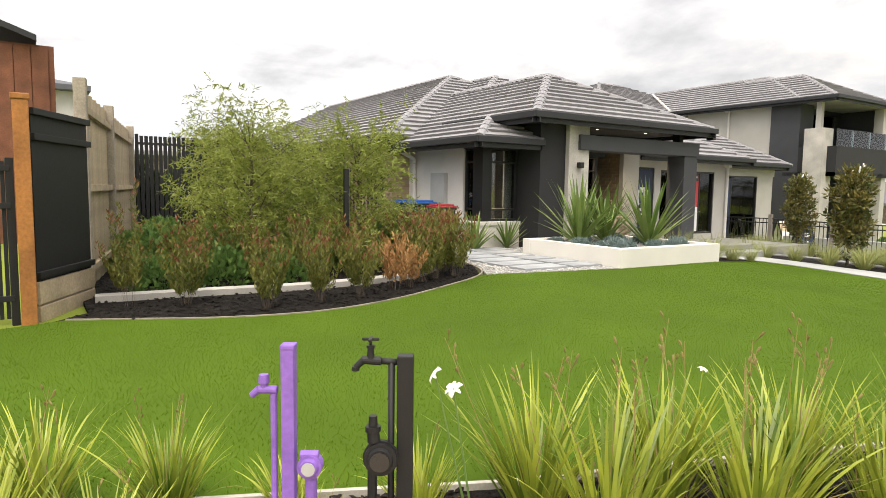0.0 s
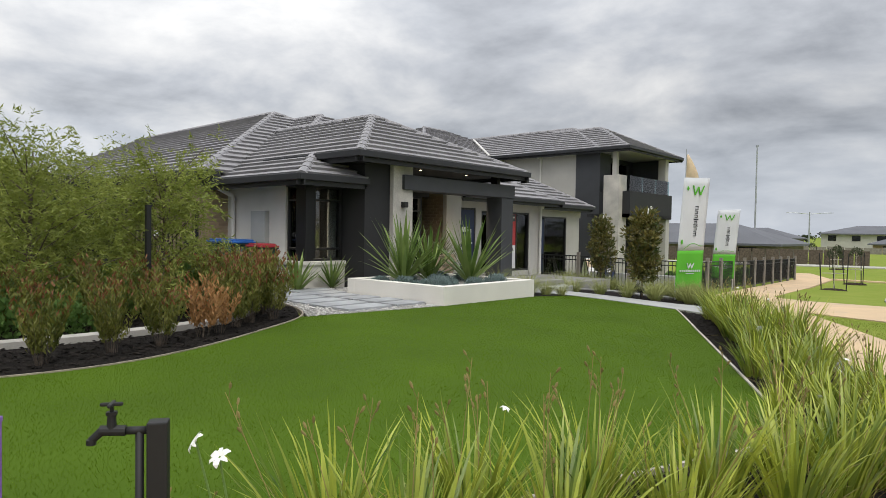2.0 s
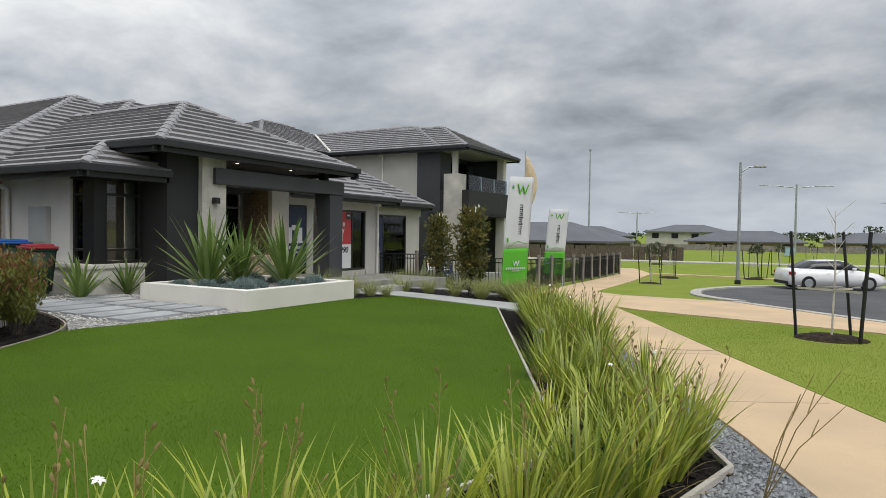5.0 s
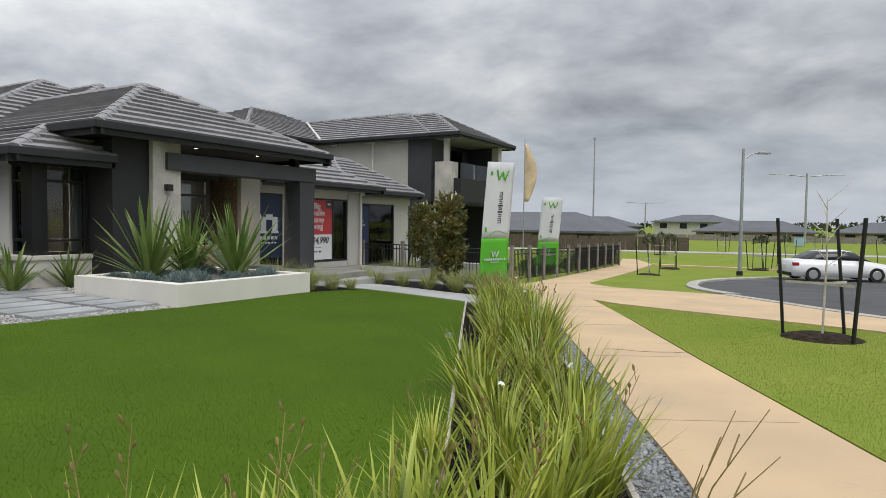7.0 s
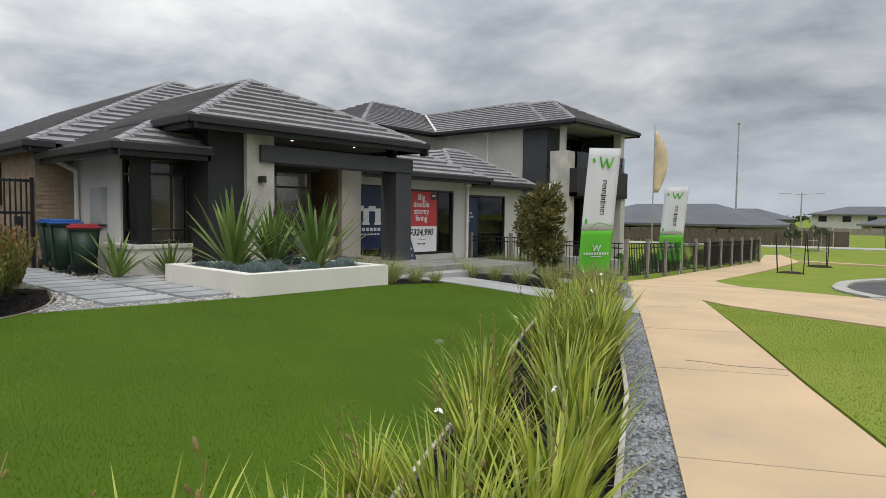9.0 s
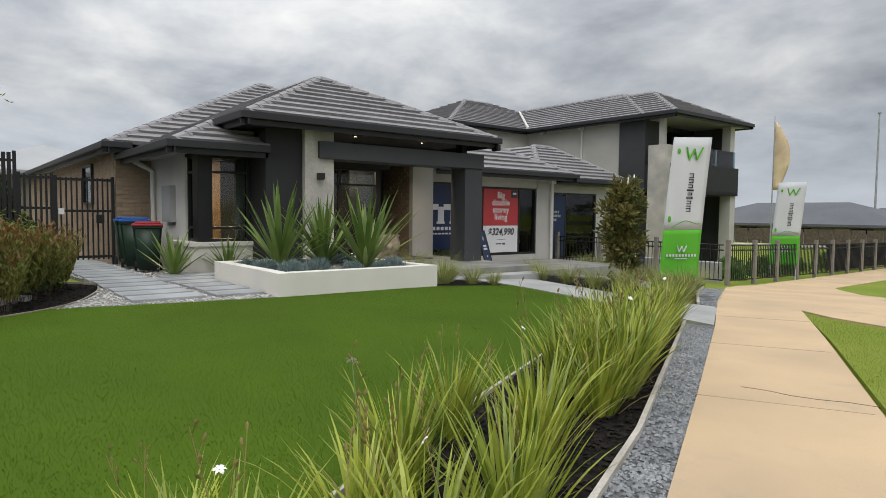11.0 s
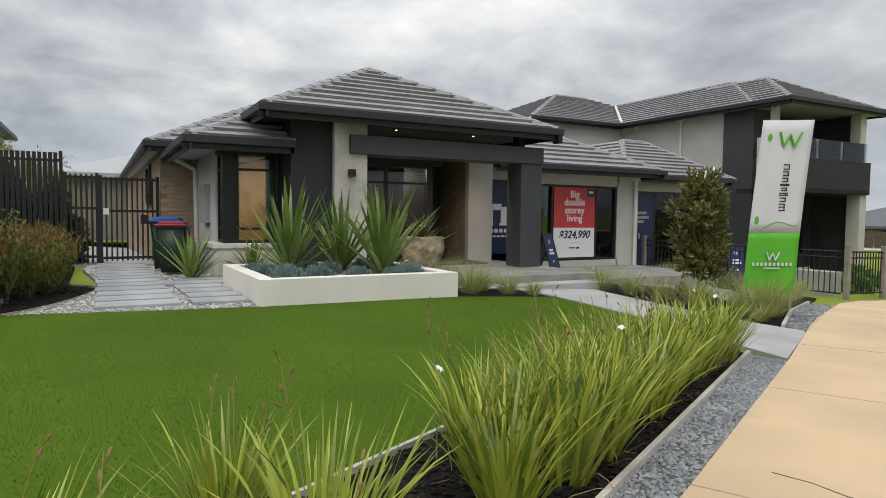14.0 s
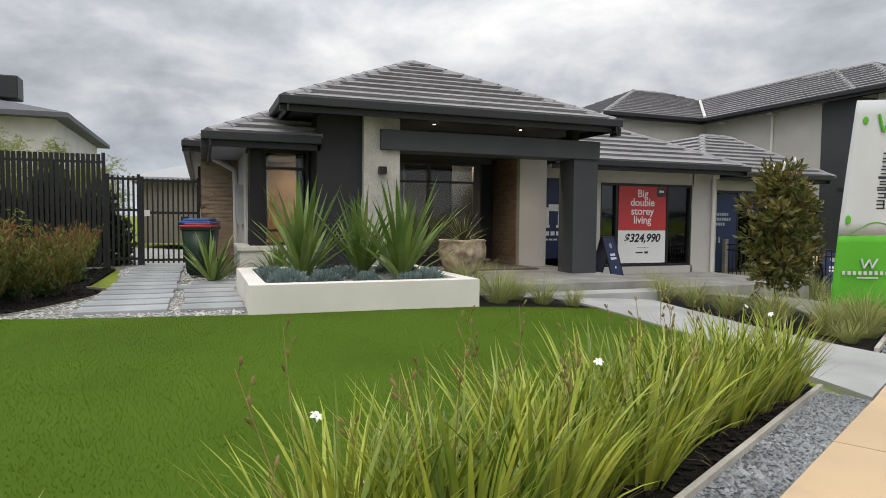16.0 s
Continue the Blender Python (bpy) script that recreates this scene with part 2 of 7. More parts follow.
M_NAVY = mat("navy vinyl", (0.008, 0.02, 0.075), 0.5, 0.08, 1, 30, 0.02)
M_RED = mat("red poster", (0.50, 0.045, 0.05), 0.5, 0.05, 1, 30, 0.02)
M_PAPER = mat("white poster", (0.74, 0.74, 0.74), 0.55, 0.03, 1, 30, 0.02)
M_INK = mat("dark ink", (0.02, 0.022, 0.03), 0.6, 0.05, 2, 30, 0.02)
M_LIME = mat("lime green cloth", (0.09, 0.40, 0.02), 0.75, 0.06, 1.5, 300, 0.1)
M_CLOTH = mat("white cloth", (0.57, 0.59, 0.61), 0.8, 0.05, 1.5, 300, 0.1)
M_PEACH = mat("faded orange cloth", (0.72, 0.56, 0.38), 0.85, 0.15, 1.5, 200, 0.1)
M_ALU = mat("galvanised steel", (0.42, 0.44, 0.45), 0.45, 0.12, 3, 60, 0.05, metal=0.6)
M_BINGREEN = mat("dark green bin plastic", (0.012, 0.035, 0.02), 0.5, 0.15, 2, 60, 0.05)
M_BLUE = mat("blue bin lid", (0.012, 0.10, 0.36), 0.45, 0.1, 3, 60, 0.05)
M_BINRED = mat("red bin lid", (0.34, 0.02, 0.03), 0.45, 0.1, 3, 60, 0.05)
M_PURPLE = mat("lilac painted timber", (0.26, 0.13, 0.52), 0.6, 0.18, 7, 60, 0.15)
M_TAP = mat("black tap plastic", (0.008, 0.008, 0.009), 0.6, 0.2, 6, 60, 0.05)
M_LAMP = lit("downlight", (1.0, 0.72, 0.42), 6.0)
M_BARK = mat("bark", (0.13, 0.10, 0.075), 0.9, 0.3, 8, 60, 0.5)
M_STRAP = leafy("strap leaves", (0.045, 0.115, 0.010), (0.56, 0.60, 0.085), 0.36, 0.25, 0.5)
M_DRY = leafy("dry stalks", (0.13, 0.11, 0.035), (0.36, 0.28, 0.11), 0.8, 0.1)
M_PETAL = mat("white petals", (0.82, 0.82, 0.78), 0.6, 0.04, 9, 60, 0.05)
M_YUCCA = leafy("sword leaves", (0.06, 0.125, 0.022), (0.25, 0.33, 0.085), 0.4, 0.2)
M_SILVER = leafy("silver foliage", (0.13, 0.19, 0.175), (0.26, 0.33, 0.32), 0.7, 0.15)
M_WILLOW = leafy("feathery foliage", (0.135, 0.18, 0.03), (0.36, 0.40, 0.085), 0.6, 0.4)
M_SHRUB = leafy("shrub leaves", (0.065, 0.09, 0.014), (0.24, 0.23, 0.05), 0.6, 0.25)
M_TIP = leafy("red leaf tips", (0.15, 0.05, 0.02), (0.27, 0.12, 0.05), 0.6, 0.25)
M_RUST = leafy("rusty dry leaves", (0.30, 0.14, 0.05), (0.46, 0.27, 0.11), 0.8, 0.2)
M_JADE = leafy("round leaf shrub", (0.07, 0.15, 0.035), (0.20, 0.32, 0.09), 0.4, 0.2)
M_MAGN = leafy("magnolia leaves", (0.03, 0.065, 0.014), (0.20, 0.155, 0.04), 0.35, 0.15)
M_HEDGE = leafy("dark hedge leaves", (0.02, 0.04, 0.012), (0.07, 0.11, 0.03), 0.5, 0.12)
M_PALM = leafy("dark palm fronds", (0.045, 0.065, 0.025), (0.14, 0.14, 0.06), 0.5, 0.15)
M_FEATHER = leafy("fine grass", (0.20, 0.25, 0.06), (0.42, 0.42, 0.17), 0.7, 0.3)
M_FAR = leafy("far tree", (0.03, 0.045, 0.02), (0.075, 0.09, 0.045), 0.9, 0.1)
M_CARWHITE = mat("white car paint", (0.78, 0.78, 0.79), 0.15, 0.02, 1, 20, 0.0, spec=0.6)
M_CARGLASS = mat("dark car glass", (0.015, 0.017, 0.02), 0.08, 0.05, 1, 20, 0.0, spec=0.6)
M_TYRE = mat("tyre rubber", (0.015, 0.015, 0.015), 0.85, 0.2, 5, 60, 0.2)
M_TAILRED = mat("red lens", (0.35, 0.01, 0.01), 0.2, 0.05, 1, 20, 0.0)
M_POT = mat("glazed pot", (0.09, 0.055, 0.04), 0.5, 0.3, 7, 60, 0.4, tint=(0.62, 0.50, 0.34))
M_FARROOF = mat("far roof", (0.12, 0.125, 0.14), 0.7, 0.1, 0.5, 6, 0.1)
M_FARWALL = mat("far wall", (0.25, 0.22, 0.19), 0.9, 0.1, 0.5, 6, 0.1)
M_PALE = mat("light metal roof", (0.40, 0.41, 0.42), 0.55, 0.06, 0.6, 20, 0.1)
M_CABIN = mat("pale blue plastic", (0.36, 0.50, 0.60), 0.5, 0.06, 2, 40, 0.03)
M_METER = mat("meter box enamel", (0.40, 0.41, 0.40), 0.5, 0.06, 2, 60, 0.03)


# ---- mesh helpers ----
def box(bm, x0, x1, y0, y1, z0, z1, bevel=0.0):
    r = bmesh.ops.create_cube(bm, size=1.0, matrix=Matrix.LocRotScale(((x0 + x1) / 2, (y0 + y1) / 2, (z0 + z1) / 2), None, (abs(x1 - x0), abs(y1 - y0), abs(z1 - z0))))
    if bevel:
        es = list({e for v in r["verts"] for e in v.link_edges})
        bmesh.ops.bevel(bm, geom=es, offset=bevel, segments=2, affect="EDGES", profile=0.6)
    return bm


def tube(bm, a, b, r0, r1=None, seg=10):
    a, b = Vector(a), Vector(b)
    d = b - a
    m = Matrix.Translation((a + b) / 2) @ d.to_track_quat("Z", "Y").to_matrix().to_4x4()
    bmesh.ops.create_cone(bm, cap_ends=True, segments=seg, radius1=r0, radius2=r0 if r1 is None else r1, depth=d.length, matrix=m)
    return bm


def lathe(bm, profile, seg=20, at=(0, 0, 0)):
    """A closed turned shape from (radius, z) pairs."""
    rings = [[bm.verts.new((at[0] + r * math.cos(2 * math.pi * i / seg), at[1] + r * math.sin(2 * math.pi * i / seg), at[2] + z)) for i in range(seg)] for r, z in profile]
    for p, q in zip(rings, rings[1:]):
        for i in range(seg):
            bm.faces.new((p[i], p[(i + 1) % seg], q[(i + 1) % seg], q[i]))
    bm.faces.new(rings[0][::-1])
    bm.faces.new(rings[-1])
    return bm


def mesh_of(bm, name, material, smooth=False):
    me = bpy.data.meshes.new(name)
    bm.to_mesh(me)
    bm.free()
    me.materials.append(material)
    if smooth:
        me.shade_smooth()
    return me


def part(name, bm, material, parent, label="", smooth=False):
    ob = new(name, mesh_of(bm, name, material, smooth))
    ob.parent = parent
    if label:
        ob["label"] = label
    return ob


def share(name, me, parent, m):
    """One more piece on a mesh that others use too."""
    ob = new(name, me)
    ob.parent = parent
    ob.matrix_basis = m
    return ob


def thing(name, label, category, group="", kind="", at=None):
    ob = new(name)
    ob.empty_display_size = 0.1
    if at is not None:
        ob.matrix_basis = at
    return tagged(ob, label, category, group, kind)


def solid(name, bm, material, label, category, group="", kind="", smooth=False):
    return tagged(new(name, mesh_of(bm, name, material, smooth)), label, category, group, kind)


def raw(name, verts, faces, material, smooth=False):
    me = bpy.data.meshes.new(name)
    me.from_pydata([tuple(v) for v in verts], [], faces)
    me.materials.append(material)
    if smooth:
        me.shade_smooth()
    return me


# ---- lie of the land ----
PATH_FALL = ((-3000, 0.3), (0, 0.27), (7, 0.17), (12, 0.09), (16, 0.0), (23, -0.47), (30, -0.62), (37, -0.7), (60, -0.75), (5000, -0.75))
LOT_FALL = ((-3000, 0.3), (9, 0.31), (12.7, 0.285), (14.3, 0.2), (18, 0.0), (23, -0.35), (37, -0.7), (60, -0.75), (5000, -0.75))


def slope_at(a, table):
    for (a0, z0), (a1, z1) in zip(table, table[1:]):
        if a <= a1:
            return z0 + (z1 - z0) * max(0.0, a - a0) / (a1 - a0)
    return table[-1][1]


def ground_z(x, y):
    along, across = -0.47 * x + 0.883 * y, 0.883 * x + 0.47 * y
    w = min(1.0, max(0.0, (2.4 - across) / 3.9))
    w = w * w * (3 - 2 * w)
    return slope_at(along, PATH_FALL) * (1 - w) + slope_at(along, LOT_FALL) * w


def inside(p, poly):
    x, y = p
    hit = False
    for (x0, y0), (x1, y1) in zip(poly, poly[1:] + poly[:1]):
        if (y0 > y) != (y1 > y) and x < (x1 - x0) * (y - y0) / (y1 - y0) + x0:
            hit = not hit
    return hit


def drape(poly, step, off, skirt=0.12):
    """A sheet over the ground within a polygon, with a skirt down its rim."""
    from mathutils import geometry
    rim = []
    for (x0, y0), (x1, y1) in zip(poly, poly[1:] + poly[:1]):
        n = max(1, int(math.hypot(x1 - x0, y1 - y0) / step))
        rim += [(x0 + (x1 - x0) * i / n, y0 + (y1 - y0) * i / n) for i in range(n)]
    xs, ys = [p[0] for p in poly], [p[1] for p in poly]
    pts = [(x, y) for x in np.arange(min(xs), max(xs), step) for y in np.arange(min(ys), max(ys), step) if inside((x, y), poly)]
    vs, _, fs, *_ = geometry.delaunay_2d_cdt([Vector(p) for p in rim + pts], [], [list(range(len(rim)))], 1, 0.001)
    verts = [(v.x, v.y, ground_z(v.x, v.y) + off) for v in vs]
    faces = [tuple(f) for f in fs]
    n = len(rim)
    base = len(verts)
    verts += [(x, y, ground_z(x, y) + off - skirt) for x, y in rim]
    faces += [(i, base + i, base + (i + 1) % n, (i + 1) % n) for i in range(n)]
    return verts, faces


def sheet(name, poly, step, off, material, label, category, kind="structure"):
    return tagged(new(name, raw(name, *drape(poly, step, off), material)), label, category, "", kind)


# ---- ground ----
def grid_ground():
    def marks(c):
        near = list(np.arange(-45, 60.1, 1.5))
        return [c - 2500, c - 900, c - 300, c - 140, c - 80] + [c + v for v in near] + [c + 90, c + 160, c + 320, c + 900, c + 2500]
    xs, ys = marks(-5), marks(15)
    verts = [(x, y, ground_z(x, y) - 0.05) for x in xs for y in ys]
    n = len(ys)
    faces = [(i * n + j, (i + 1) * n + j, (i + 1) * n + j + 1, i * n + j + 1) for i in range(len(xs) - 1) for j in range(n - 1)]
    return verts, faces


tagged(new("ground", raw("ground", *grid_ground(), M_VERGE)), "green and straw coloured mown verge grass", "ground", "", "structure")

INNER = [(-7.2, 12.36), (-5.0, 12.36), (-3.72, 9.83), (-1.40, 5.28), (-1.42, 4.8), (-2.25, 2.05), (-3.02, 0.32), (-4.1, -0.95)]
LAWN = INNER + [(-6.2, -0.9), (-6.68, 0.7), (-6.42, 1.25), (-6.12, 1.95), (-6.0, 2.75), (-6.2, 3.6), (-6.7, 4.6), (-7.42, 5.72), (-7.2, 7.0), (-7.05, 8.2), (-7.06, 10.69)]
sheet("lawn", LAWN, 0.4, 0.0, M_TURF, "bright green synthetic turf front lawn", "lawn")
BED_FRONT = [(-5.0, 12.3), (-1.35, 5.25), (-2.25, 2.05), (-3.02, 0.32), (-4.1, -0.95), (-3.2, -0.9), (-2.1, 0.6), (-1.35, 2.0), (-0.9, 3.6), (-0.45, 5.4), (-1.6, 7.9), (-3.72, 11.9)]
sheet("planting_bed", BED_FRONT, 0.4, -0.015, M_MULCH, "black mulch bed along the footpath", "garden bed")
GRAVEL = [(-3.72, 11.9), (-1.6, 7.9), (-0.45, 5.4), (-0.9, 3.6), (-1.35, 2.0), (-2.1, 0.6), (-3.2, -0.9), (-2.8, -0.9), (-1.7, 0.6), (-0.95, 2.0), (-0.52, 3.6), (-0.02, 5.1), (-0.43, 6.07), (-1.88, 9.02), (-3.36, 11.97)]
sheet("gravel_strip", GRAVEL, 0.4, -0.02, M_GRAVEL, "strip of crushed grey stone beside the footpath", "gravel")
GRAVEL2 = [(-4.6, 13.75), (-5.6, 15.45), (-7.0, 18.2), (-6.5, 18.2), (-5.2, 15.6), (-4.3, 13.85)]
sheet("gravel_strip_far", GRAVEL2, 0.5, -0.01, M_GRAVEL, "crushed grey stone strip past the walkway", "gravel")
FOOTPATH = [(-2.8, -0.9), (-1.7, 0.6), (-0.95, 2.0), (-0.52, 3.6), (-0.02, 5.1), (-0.43, 6.07), (-1.88, 9.02), (-3.39, 12.04), (-4.63, 14.38), (-7.0, 19.2), (-7.6, 21.0), (-8.2, 28.0), (-8.7, 37.0), (-10.2, 43.5), (-9.4, 43.8), (-7.3, 38.6), (-6.6, 30.0), (-6.17, 23.25), (-4.5, 20.1), (-2.72, 18.45), (-1.45, 17.3), (-0.3, 15.9), (0.55, 14.9), (1.1, 14.3), (4.5, 11.2), (12, 5.6), (12, 4.0), (3.0, 11.0), (0.9, 12.7), (-0.6, 13.2), (-2.0, 13.7), (-2.9, 14.1), (-3.45, 14.55), (-2.2, 12.1), (-0.73, 9.15), (0.42, 6.95), (1.7, 4.6), (2.0, 2.0), (0.5, -1.5)]
sheet("footpath", FOOTPATH, 0.8, 0.0, M_PATH, "buff coloured concrete footpath with pale stains", "footpath")
VERGE = [(-3.4, 14.43), (-2.15, 12.1), (-0.68, 9.15), (0.47, 6.95), (1.8, 4.7), (4.4, 9.6), (0.88, 12.63), (-0.6, 13.13), (-2.0, 13.63), (-2.9, 14.03)]
sheet("verge", VERGE, 0.8, -0.012, M_VERGE, "mown bright green verge between the paths", "grass")
BOWL_VERGE = [(-6.2, 23.25), (-4.45, 20.2), (-2.72, 18.55), (-1.55, 17.5), (-2.4, 20.0), (-2.97, 22.4), (-3.34, 24.6), (-3.39, 26.6), (-2.72, 29.0), (-6.6, 29.5)]
sheet("verge_bowl", BOWL_VERGE, 0.8, -0.012, M_VERGE, "mown green verge beside the turning bowl", "grass")
ROAD = [(-2.98, 24.6), (-3.05, 26.5), (-2.4, 28.8), (-0.7, 31.2), (2.4, 33.0), (8, 34.3), (40, 36), (40, -4), (12, 5.85), (4.7, 11.35), (1.25, 14.45), (0.7, 15.05), (-0.15, 16.05), (-1.25, 17.4), (-2.1, 20.2), (-2.65, 22.4)]
sheet("road", ROAD, 1.2, -0.02, M_ROAD, "grey asphalt turning bowl of the street", "road")


def ribbon(line, w, h0, h1, bevel=0.0, name="strip"):
    """An upright-sided band along a line over the ground."""
    verts, faces = [], []
    pts = [Vector(p) for p in line]
    for i, p in enumerate(pts):
        d = (pts[min(i + 1, len(pts) - 1)] - pts[max(i - 1, 0)]).normalized()
        s = Vector((-d.y, d.x)) * w / 2
        z = ground_z(p.x, p.y)
        verts += [(p.x - s.x, p.y - s.y, z + h0), (p.x - s.x, p.y - s.y, z + h1), (p.x + s.x, p.y + s.y, z + h1), (p.x + s.x, p.y + s.y, z + h0)]
    for i in range(len(pts) - 1):
        a, b = 4 * i, 4 * i + 4
        faces += [(a + k, b + k, b + k + 1, a + k + 1) for k in range(3)]
    faces += [(0, 1, 2, 3), tuple(4 * len(pts) - 4 + k for k in (3, 2, 1, 0))]
    return verts, faces


def spaced(line, step):
    out = []
    for a, b in zip(line, line[1:]):
        n = max(1, int((Vector(b) - Vector(a)).length / step))
        out += [tuple(Vector(a).lerp(Vector(b), i / n)) for i in range(n)]
    return out + [line[-1]]


def smooth_line(line, n=6):
    pts = [Vector(p) for p in line]
    out = []
    for i in range(len(pts) - 1):
        p0, p1, p2, p3 = pts[max(i - 1, 0)], pts[i], pts[i + 1], pts[min(i + 2, len(pts) - 1)]
        for k in range(n):
            t = k / n
            out.append(tuple(0.5 * ((2 * p1) + (p2 - p0) * t + (2 * p0 - 5 * p1 + 4 * p2 - p3) * t * t + (3 * p1 - p0 - 3 * p2 + p3) * t ** 3)))
    return out + [tuple(pts[-1])]


KERB = [(-1.3, 17.42), (-2.2, 20.0), (-2.78, 22.4), (-3.15, 24.6), (-3.2, 26.6), (-2.5, 29.0), (-0.8, 31.4), (2.4, 33.2), (8, 34.5), (40, 36.3)]
tagged(new("kerb", raw("kerb", *ribbon(smooth_line(KERB), 0.34, -0.1, 0.03), M_KERB)), "pale concrete kerb round the turning bowl", "kerb", "", "structure")
CROSSOVER = [(-1.36, 17.33), (-0.24, 15.98), (0.6, 14.98), (1.16, 14.38), (4.6, 11.27), (12, 5.72)]
tagged(new("flush_kerb", raw("flush_kerb", *ribbon(smooth_line(CROSSOVER), 0.22, -0.1, 0.012), M_KERB)), "flush pale concrete kerb at the path crossing", "kerb", "", "structure")
tagged(new("lawn_edging", raw("lawn_edging", *ribbon(spaced(INNER[1:], 0.5), 0.025, -0.1, 0.014), M_TIMBER)), "weathered pale timber edging between turf and bed", "edging", "", "structure")
tagged(new("gravel_edging", raw("gravel_edging", *ribbon(spaced([(-3.72, 11.93), (-1.6, 7.9), (-0.47, 5.4), (-0.9, 3.6), (-1.35, 2.0), (-2.1, 0.6), (-3.2, -0.9)], 0.5), 0.032, -0.1, 0.02), M_TIMBER)), "weathered pale timber edging beside the gravel", "edging", "", "structure")
tagged(new("far_edging", raw("far_edging", *ribbon(spaced([(-4.6, 13.78), (-5.6, 15.5), (-7.0, 18.2)], 0.5), 0.04, -0.1, 0.04), M_TIMBER)), "timber edging of the far garden bed", "edging", "", "structure")
# entry walk and its garden
sheet("entry_walk", [(-3.38, 11.99), (-5.0, 12.42), (-7.2, 12.42), (-8.8, 12.5), (-8.8, 14.3), (-7.6, 13.95), (-6.2, 13.75), (-4.32, 13.75), (-4.19, 13.56)], 0.5, 0.006, M_CONC, "smooth grey concrete entry walk", "path")
sheet("entry_garden", [(-4.6, 13.85), (-6.2, 13.82), (-7.6, 14.02), (-9.9, 14.75), (-12.6, 19.6), (-12.2, 23.5), (-8.3, 20.6), (-7.0, 18.2), (-5.6, 15.5)], 0.6, -0.01, M_MULCH, "dark mulched garden beside the entry walk", "garden bed")
sheet("driveway", [(-6.75, 15.7), (-9.0, 17.5), (-10.4, 16.2), (-12.6, 16.3), (-12.6, 19.4), (-9.6, 19.3), (-7.6, 17.7), (-5.75, 15.6)], 0.6, 0.015, M_AGG, "speckled exposed aggregate strip of paving", "path")
sheet("porch_bed", [(-7.08, 10.75), (-7.15, 12.32), (-9.0, 12.4), (-9.0, 10.75)], 0.5, 0.0, M_MULCH, "dark mulch bed below the porch", "garden bed")
# side yard
sheet("pebble_yard", [(-7.36, 5.8), (-7.2, 7.0), (-7.05, 8.2), (-9.4, 8.2), (-9.4, 10.0), (-11.1, 10.0), (-11.1, 8.35), (-14.2, 8.35), (-15.2, 6.4), (-13.0, 6.35), (-9.9, 6.65), (-8.3, 6.32)], 0.5, 0.0, M_BED, "bed of pale grey pebbles between the pavers", "gravel")
sheet("side_path", [(-30, 5.0), (-30, 7.72), (-14.15, 7.72), (-14.15, 6.4), (-14.15, 2.4), (-17, 2.6)], 1.0, 0.0, M_CONC, "plain concrete side path behind the gate", "path")
SIDE_BED = [(-6.68, 0.6), (-6.42, 1.25), (-6.12, 1.95), (-6.0, 2.75), (-6.2, 3.6), (-6.7, 4.6), (-7.42, 5.72), (-8.3, 6.25), (-9.7, 6.6), (-10.3, 6.2), (-13.9, 6.2), (-13.9, 0.9), (-7, 0.9)]
sheet("side_bed", SIDE_BED, 0.5, -0.005, M_MULCH, "black mulch bed of the side garden", "garden bed")
tagged(new("bed_edging", raw("bed_edging", *ribbon(smooth_line([(-6.68, 0.7), (-6.42, 1.25), (-6.12, 1.95), (-6.0, 2.75), (-6.2, 3.6), (-6.7, 4.6), (-7.42, 5.72), (-8.3, 6.25), (-9.7, 6.6), (-10.3, 6.25)]), 0.02, -0.1, 0.012), M_PINEG)), "thin edging round the side garden bed", "edging", "", "structure")
tagged(new("concrete_strip", raw("concrete_strip", *ribbon(smooth_line([(-7.6, 1.0), (-7.5, 2.2), (-7.4, 3.2), (-7.6, 4.6), (-8.4, 5.6)]), 0.2, -0.1, 0.06), M_KERB)), "pale concrete garden strip in the side bed", "edging", "", "structure")


# ---- house ----
def wall(name, spans, material, label):
    bm = bmesh.new()
    for s in spans:
        box(bm, *s)
    return solid(name, bm, material, label, "wall", kind="structure")


house = thing("house", "single storey house with charcoal tiled roof and pale render walls", "house", at=pose(0, 0, 0))


def hwall(name, spans, material, label, parent=None, bevel=0.0):
    for s in spans:
        ob = part(name, box(bmesh.new(), *s, bevel), material, parent or house, label)
    return ob


F = 0.36
side = hwall("side_wall", [(-30, -14.12, 7.74, 7.95, -0.2, 2.62)], M_MORTAR, "tan brick side wall")
front_return = hwall("return_wall", [(-14.3, -14.12, 7.74, 8.44, -0.2, 2.62)], M_MORTAR, "tan brick return wall")
hwall("meter_wall", [(-14.3, -11.78, 8.44, 8.62, 0.0, 2.5)], M_WHITE, "pale rendered wall with a meter box")
hwall("bay_plinth", [(-12.1, -11.02, 8.3, 9.5, 0.0, 0.80), (-11.3, -11.02, 9.5, 10.9, 0.0, 0.80), (-12.2, -10.98, 8.26, 10.3, 0.74, 0.82)], M_RENDER, "white rendered plinth below the bay window", bevel=0.012)
hwall("blade_wall", [(-11.9, -10.4, 9.42, 10.13, 0.0, 2.96)], M_CHAR, "charcoal rendered blade wall")
hwall("column", [(-12.32, -10.29, 10.13, 10.72, 0.0, 2.96)], M_COL, "pale concrete column")
hwall("porch_wall", [(-12.3, -12.12, 10.72, 11.05, 0, 2.9), (-12.3, -12.12, 11.05, 13.2, 2.38, 2.96), (-12.3, -12.12, 11.05, 12.8, 0.2, 0.5), (-13.4, -12.2, 12.86, 13.0, 0.2, 2.9), (-13.5, -13.3, 13.0, 13.9, 2.5, 2.95)], M_CHAR, "charcoal porch wall")
hwall("pier", [(-12.16, -12.02, 13.8, 14.42, 0.0, 2.6)], M_GREYR, "pale rendered pier face")
